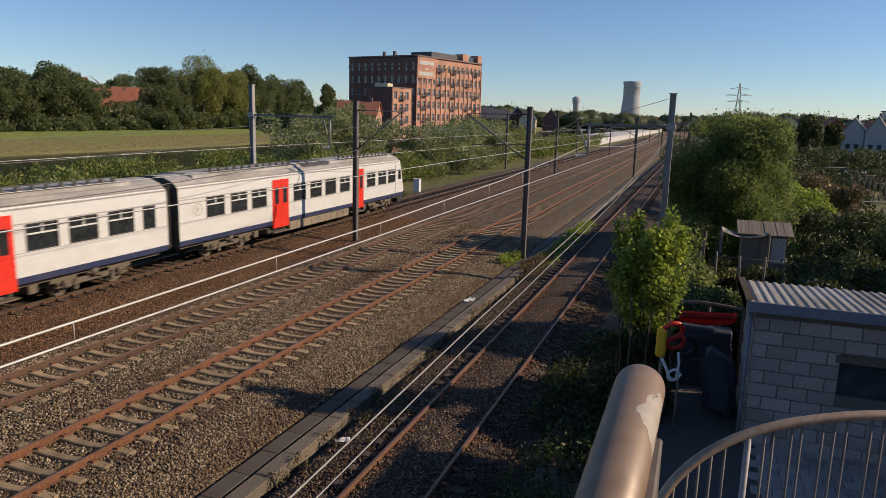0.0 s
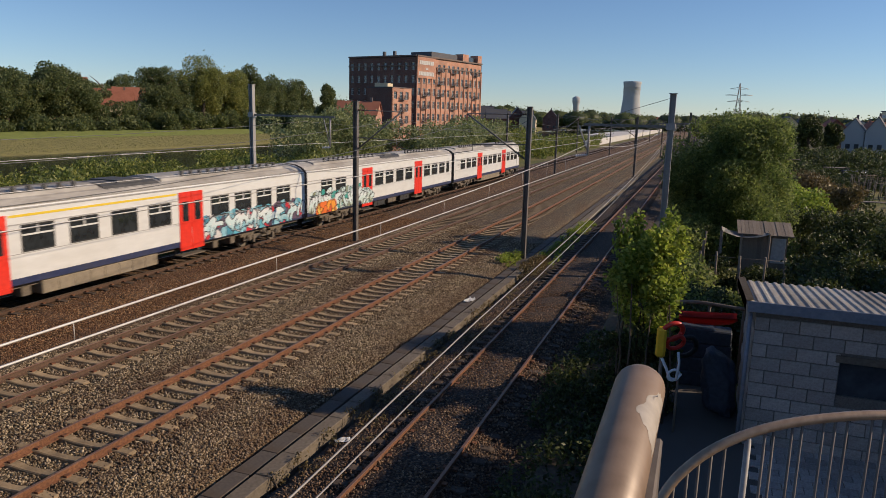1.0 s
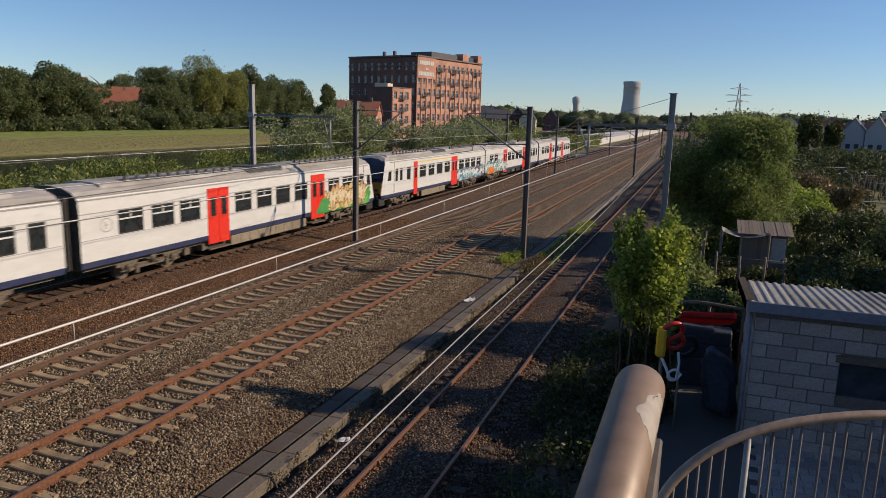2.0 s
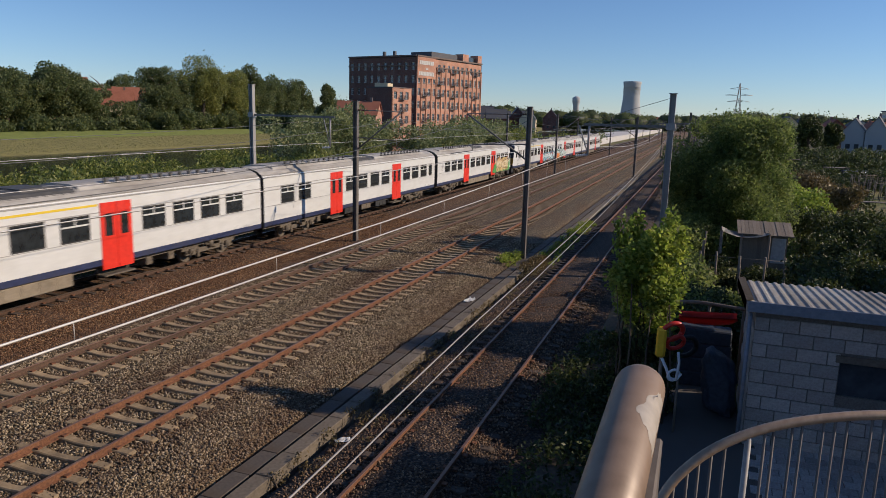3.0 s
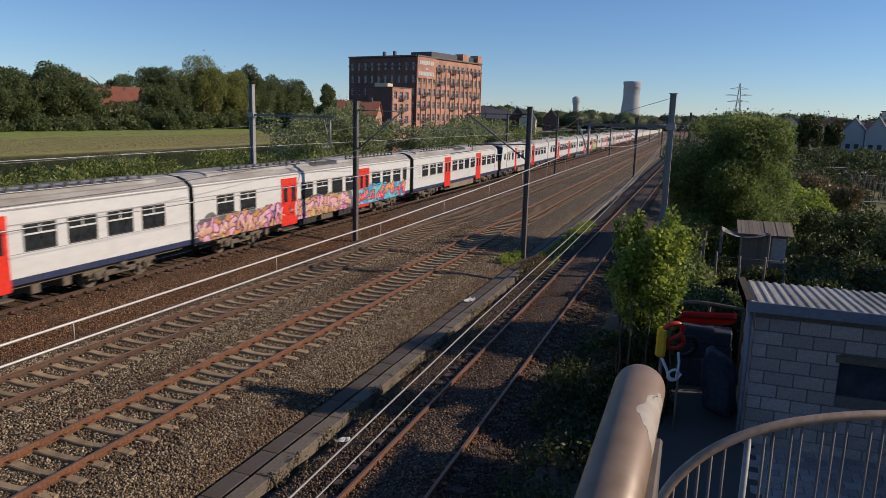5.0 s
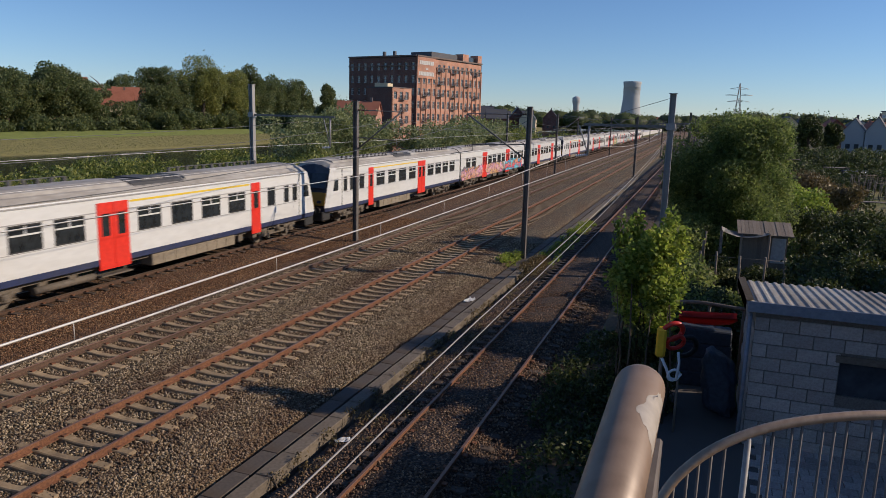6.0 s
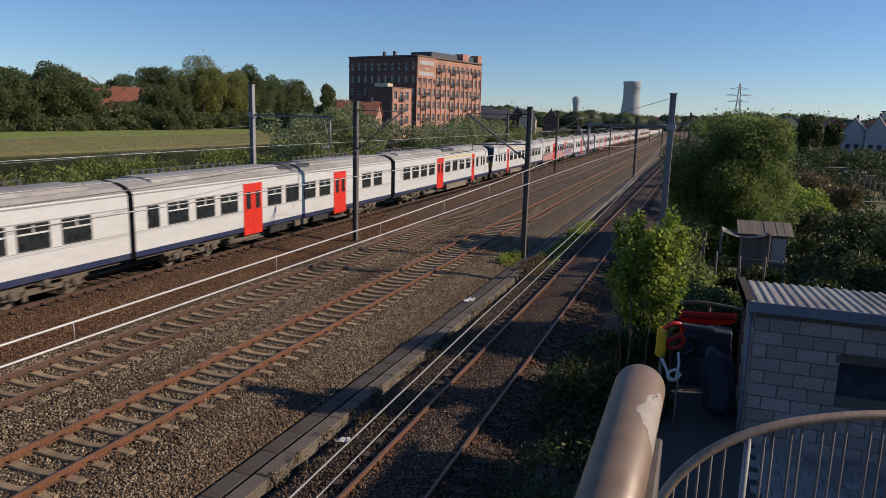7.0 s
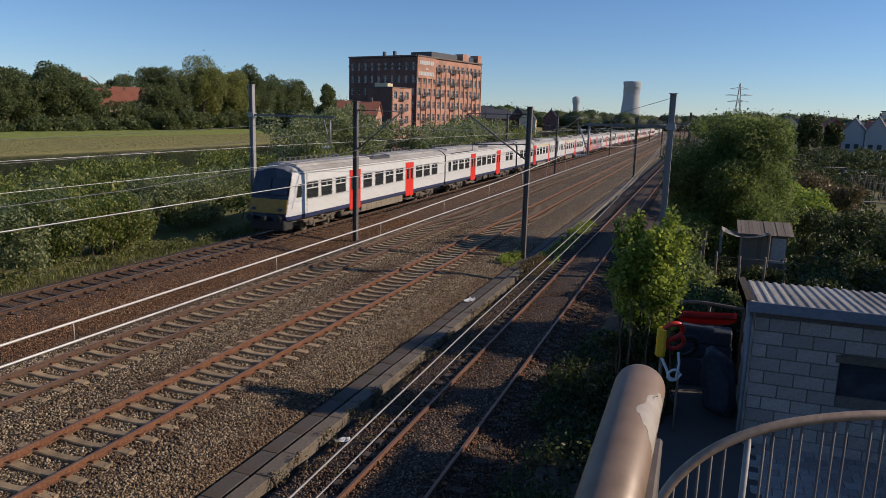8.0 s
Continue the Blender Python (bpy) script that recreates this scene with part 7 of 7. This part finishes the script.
fence = empty("garden_fence", 0, 0, -0.3)
for x, y in ((0.3, 31.0), (1.0, 31.2), (1.9, 30.6), (2.8, 30.8), (3.6, 31.0), (0.4, 34.0), (0.5, 37.0)):
    mesh_part("post", post_me, fence, pose(x, y, 0, random.uniform(-2, 2), random.uniform(-2, 2), 0))
bm = bmesh.new()
tube_path(bm, [(0.3, 31.0, 0.4), (1.9, 30.6, 0.35), (3.6, 31.0, 0.4)], 0.03, 6)
tube_path(bm, [(0.3, 31.0, 1.8), (1.0, 31.2, 1.7), (1.9, 30.6, 1.8), (3.6, 31.0, 1.75)], 0.012, 6)
part("rail", bm, M["old_wood"], fence)
tagged(fence, "thin wooden garden fence with leaning posts", "fence")
# allotment clutter: low frames and boards
ra = random.Random(33)
for k in range(26):
    x, y = ra.uniform(13, 34), ra.uniform(62, 130)
    bm = bmesh.new()
    w, d, hgt = ra.uniform(1.2, 4.0), ra.uniform(0.8, 2.0), ra.uniform(0.4, 1.9)
    box(bm, -w / 2, w / 2, -d / 2, d / 2, hgt - 0.08, hgt, 0.01)
    for sx in (-1, 1):
        for sy in (-1, 1):
            box(bm, sx * w * 0.45 - 0.04, sx * w * 0.45 + 0.04, sy * d * 0.4 - 0.04, sy * d * 0.4 + 0.04, -0.1, hgt)
    o = part("garden_cloche", bm, M[ra.choice(("plastic_white", "tarp", "old_wood", "blue_sheet", "old_wood"))])
    o.matrix_basis = pose(x, y, -0.3, 0, 0, ra.uniform(0, 40))
    tagged(o, "low covered garden frame on an allotment", "cloche", "allotment cloches")

pole_bm = bmesh.new()
tube_path(pole_bm, [(0, 0, -0.1), (0, 0, 2.0)], 0.035, 6)
pole_me = shared("pole", pole_bm, M["old_wood"])
for k in range(7):
    x, y = ra.uniform(12.5, 24), ra.uniform(66, 96)
    f_ = empty("bean_frame", x, y, -0.3, ra.uniform(-20, 20))
    for i in range(6):
        mesh_part("pole", pole_me, f_, pose(i * 0.55, 0, 0, ra.uniform(-4, 4), ra.uniform(-4, 4), 0))
    bm = bmesh.new()
    tube_path(bm, [(-0.1, 0, 1.85), (2.85, 0, 1.85)], 0.03, 6)
    part("cross_bar", bm, M["old_wood"], f_)
    tagged(f_, "wooden bean pole frame on an allotment", "bean frame", "allotment bean frames")

# ---- railings of the footbridge ----
def bridge_rail():
    t = empty("handrail", -0.037, 0.6, 6.63)
    o = Vector((-0.037, 0.6, 6.63))
    bm = bmesh.new()
    a, b = Vector((-0.0315, 0.5830, 6.6444)), Vector((-0.0420, 0.2158, 6.5989))
    d = (a - b).normalized()
    pts = [b - o, a - o]
    rad = [0.0208, 0.0208]
    for k in range(1, 7):
        s = math.sin(k / 6 * math.pi / 2)
        pts.append(a - o + d * 0.018 * s)
        rad.append(max(0.0208 * math.cos(k / 6 * math.pi / 2), 0.003))
    tube_path(bm, pts, rad, 40)
    ob = part("tube", bm, M["tube"], t, "scuffed brown-painted steel tube with worn patch")
    bm = bmesh.new()
    box(bm, -0.006, 0.006, -0.32, -0.06, -1.33, -0.02, 0.002)
    ob = part("post", bm, M["steel_grey"], t)
    ob.matrix_basis = pose(0.022, 0.03, 0.0)
    bm = bmesh.new()
    # bare patch where the paint has worn off: a thin raised skin round the outer side
    n, k = 14, 10
    axis = d
    up = Vector((0, 0, 1))
    side = axis.cross(up).normalized()
    up = side.cross(axis).normalized()
    grid = []
    for i in range(n + 1):
        s = i / n
        row_ = []
        for j in range(k + 1):
            w_ = j / k
            lo = 0.95 - 1.15 * s + 0.45 * s * s + 0.07 * math.sin(s * 13)
            hi = 1.42 + 0.06 * math.sin(s * 17)
            ang = lo + (hi - lo) * w_
            q = a - o - axis * (0.024 + (0.05 + 0.03 * w_) * s + 0.002 * math.sin(w_ * 17 + s * 3)) + (side * math.sin(ang) + up * math.cos(ang)) * 0.02095
            row_.append(bm.verts.new(q))
        grid.append(row_)
    for i in range(n):
        for j in range(k):
            bm.faces.new((grid[i][j], grid[i][j + 1], grid[i + 1][j + 1], grid[i + 1][j])).smooth = True
    bmesh.ops.recalc_face_normals(bm, faces=bm.faces)
    part("worn_patch", bm, M["tube_bare"], t, "bare pale patch without paint")
    tagged(t, "thick scuffed steel handrail tube of the footbridge", "handrail")


bridge_rail()


def curved_rail():
    t = empty("curved_railing", 0.0, 0.0, 0.0)
    ctr = [(-0.075, 2.305, 5.50), (-0.033, 2.328, 5.592), (0.022, 2.366, 5.683), (0.122, 2.42, 5.773), (0.261, 2.483, 5.841), (0.438, 2.556, 5.884), (0.667, 2.642, 5.906), (0.907, 2.726, 5.894), (1.2, 2.84, 5.83)]
    fine = []
    for i in range(len(ctr) - 1):
        p = [Vector(ctr[max(min(i + k, len(ctr) - 1), 0)]) for k in (-1, 0, 1, 2)]
        for s in [q / 6 for q in range(6)]:
            fine.append(0.5 * ((2 * p[1]) + (p[2] - p[0]) * s + (2 * p[0] - 5 * p[1] + 4 * p[2] - p[3]) * s * s + (3 * p[1] - p[0] - 3 * p[2] + p[3]) * s ** 3))
    bm = bmesh.new()
    tube_path(bm, fine, 0.0165, 14)
    part("top_rail", bm, M["railing_paint"], t, "curved tubular top rail")
    for k, x in enumerate([0.005, 0.047, 0.089, 0.13, 0.172, 0.24, 0.275, 0.325, 0.367, 0.41, 0.46, 0.51, 0.56, 0.61, 0.66, 0.71, 0.76, 0.81]):
        q = min(fine, key=lambda v: abs(v.x - x))
        bm = bmesh.new()
        r = 0.011 if k == 5 else 0.005
        tube_path(bm, [(q.x, q.y, q.z - 0.005), (q.x, q.y, 4.8)], r, 8)
        part("baluster", bm, M["steel_galv"] if k == 5 else M["steel_grey"], t)
    bm = bmesh.new()
    tube_path(bm, [fine[0] - Vector((0, 0, 0.9)), fine[-1] - Vector((0, 0, 1.0))], 0.012, 8)
    part("bottom_rail", bm, M["railing_paint"], t)
    tagged(t, "curved brown railing with thin upright bars", "railing")


curved_rail()
# the footbridge itself, below and behind the camera
bm = bmesh.new()
box(bm, -30, 1.6, -3.2, 0.72, 5.14, 5.3, 0.03)
box(bm, -0.3, 1.6, 0.72, 3.0, 4.55, 4.8, 0.03)
box(bm, -30, 1.6, -3.3, -3.2, 5.3, 6.4)
tagged(part("footbridge_deck", bm, M["concrete"]), "concrete footbridge deck over the railway", "footbridge", kind="structure")
bm = bmesh.new()
for x in (-28.5, -19.0, -8.0, 1.0):
    box(bm, x - 0.3, x + 0.3, -2.4, -1.2, -0.5, 5.14, 0.03)
tagged(part("footbridge_pier", bm, M["concrete"]), "concrete piers of the footbridge", "footbridge", kind="structure")

# relay box beside the far track, weeds on the ballast
cab = empty("relay_box", -25.4, 62.9, -0.4)
bm = bmesh.new()
box(bm, -0.3, 0.3, -0.25, 0.25, 0.0, 1.2, 0.02)
part("cabinet", bm, M["plastic_white"], cab)
bm = bmesh.new()
box(bm, -0.34, 0.34, -0.29, 0.29, 1.2, 1.26, 0.01)
part("lid", bm, M["plastic_white"], cab)
tagged(cab, "white trackside relay box", "relay box")
thicket("weeds", row_clumps(-8.9, -8.3, 33.2, 35.4, -0.3, 0.0, 14, 0.22, rng), 1400, 0.045, M["leaf_bush"], "green weeds at the foot of a mast", category="weeds")
thicket("weeds", row_clumps(-7.5, -6.0, 8, 34, -0.38, -0.26, 160, 0.16, rng), 7000, 0.03, M["leaf_dry"], "dry weeds along the trough", category="weeds")
thicket("weeds", row_clumps(-7.4, -6.4, 34, 50, -0.38, -0.1, 60, 0.22, rng), 4000, 0.05, M["leaf_bush"], "green weeds along the trough", category="weeds")


M["stone_dark"] = stone_material("stone_dark", [(0.0, (0.05, 0.030, 0.018)), (0.6, (0.17, 0.105, 0.062)), (1.0, (0.38, 0.27, 0.175))])


def level_grey(x):
    for c in (TRACKS[1], TRACKS[2]):
        if abs(x - c) < 1.5:
            return float(np.interp(abs(x - c), [0.3, 0.62, 0.86, 1.2, 1.5], [-0.225, -0.205, -0.17, -0.165, -0.18]))
    return float(np.interp(x, [-17.6, -17.1, -14.1, -13.65, -13.2, -10.2, -9.7, -9.0, -8.5], [-0.34, -0.18, -0.18, -0.22, -0.18, -0.18, -0.2, -0.3, -0.37]))


def level_rust(x):
    return float(np.interp(x, [-24.5, -23.6, -21.3, -20.6, -19.7, -18.0], [-0.3, -0.17, -0.17, -0.2, -0.35, -0.36]))


def level_siding(x):
    return float(np.interp(x, [-7.2, -6.6, -5.7, -4.1, -3.4, -3.0], [-0.36, -0.33, -0.11, -0.11, -0.26, -0.34]))


tagged(loose_stones("ballast_stones", -10.2, -8.5, 4, 40, 40000, M["stone_grey"], 0.038, level_grey), "loose pale ballast stones", "ballast", kind="stuff")
tagged(loose_stones("ballast_stones", -17.4, -10.2, 8, 44, 88000, M["stone_grey"], 0.037, level_grey), "loose pale ballast stones", "ballast", kind="stuff")
tagged(loose_stones("ballast_stones", -21.4, -17.4, 12, 46, 34000, M["stone_rust"], 0.036, level_rust), "loose rusty ballast stones", "ballast", kind="stuff")
tagged(loose_stones("ballast_stones", -7.1, -3.2, 5, 30, 22000, M["stone_dark"], 0.034, level_siding), "loose rusty ballast stones", "ballast", kind="stuff")

# the neighbouring house beyond the shed, whose shadow lies over the yard and the siding
gable_house(12.6, 7.8, 90, 19, 9.0, 7.0, 9.2, "brick_red_shaded", "roof_tile", "brick house beside the yard with a tiled roof", 4)


def litter(x, y, z, s, seed):
    bm = bmesh.new()
    n = 5
    g = [[bm.verts.new((s * (i / n - 0.5) * 2.2, s * (j / n - 0.5), 0.03 + 0.5 * s * noise.noise(Vector((i * 0.9, j * 0.9, seed))))) for i in range(n + 1)] for j in range(n + 1)]
    for j in range(n):
        for i in range(n):
            bm.faces.new((g[j][i], g[j][i + 1], g[j + 1][i + 1], g[j + 1][i]))
    bmesh.ops.solidify(bm, geom=bm.faces[:], thickness=0.006)
    o = part("litter", bm, M["plastic_white"])
    o.matrix_basis = pose(x, y, z, 0, 0, seed * 40)
    tagged(o, "crumpled white scrap lying on the ballast", "litter")


litter(-6.95, 13.1, -0.33, 0.16, 1)
litter(-8.1, 25.8, -0.28, 0.26, 2)
litter(-15.0, 12.0, -0.2, 0.09, 3)
thicket("weeds", row_clumps(-7.6, -6.9, 31.5, 35.0, -0.35, -0.15, 40, 0.24, rng), 3500, 0.05, M["leaf_dry"], "dry orange weeds beside a mast", category="weeds")


# ---- what moves ----
SPEED = 36.72
# metres by which the train runs ahead of an even speed
AHEAD = ((0.0, 1.9), (0.5, 2.2), (1.0, 1.6), (1.5, 0.32), (2.0, 0.55), (2.5, 0.95), (3.0, 1.2), (3.5, 0.0), (4.0, -0.3), (4.5, -0.5), (5.0, -0.3), (5.5, 0.05), (6.0, 0.3), (6.5, 0.1), (7.0, 0.0), (7.5, -0.25), (8.0, 0.0))


def motions():
    for ob, y7, unit, kind in cars:
        walk(ob, [(t, pose(TRACKS[0], y7 + SPEED * (t - 7.0) + more, 0, 0, 0, 180 if unit else 0)) for t, more in AHEAD])


motions()
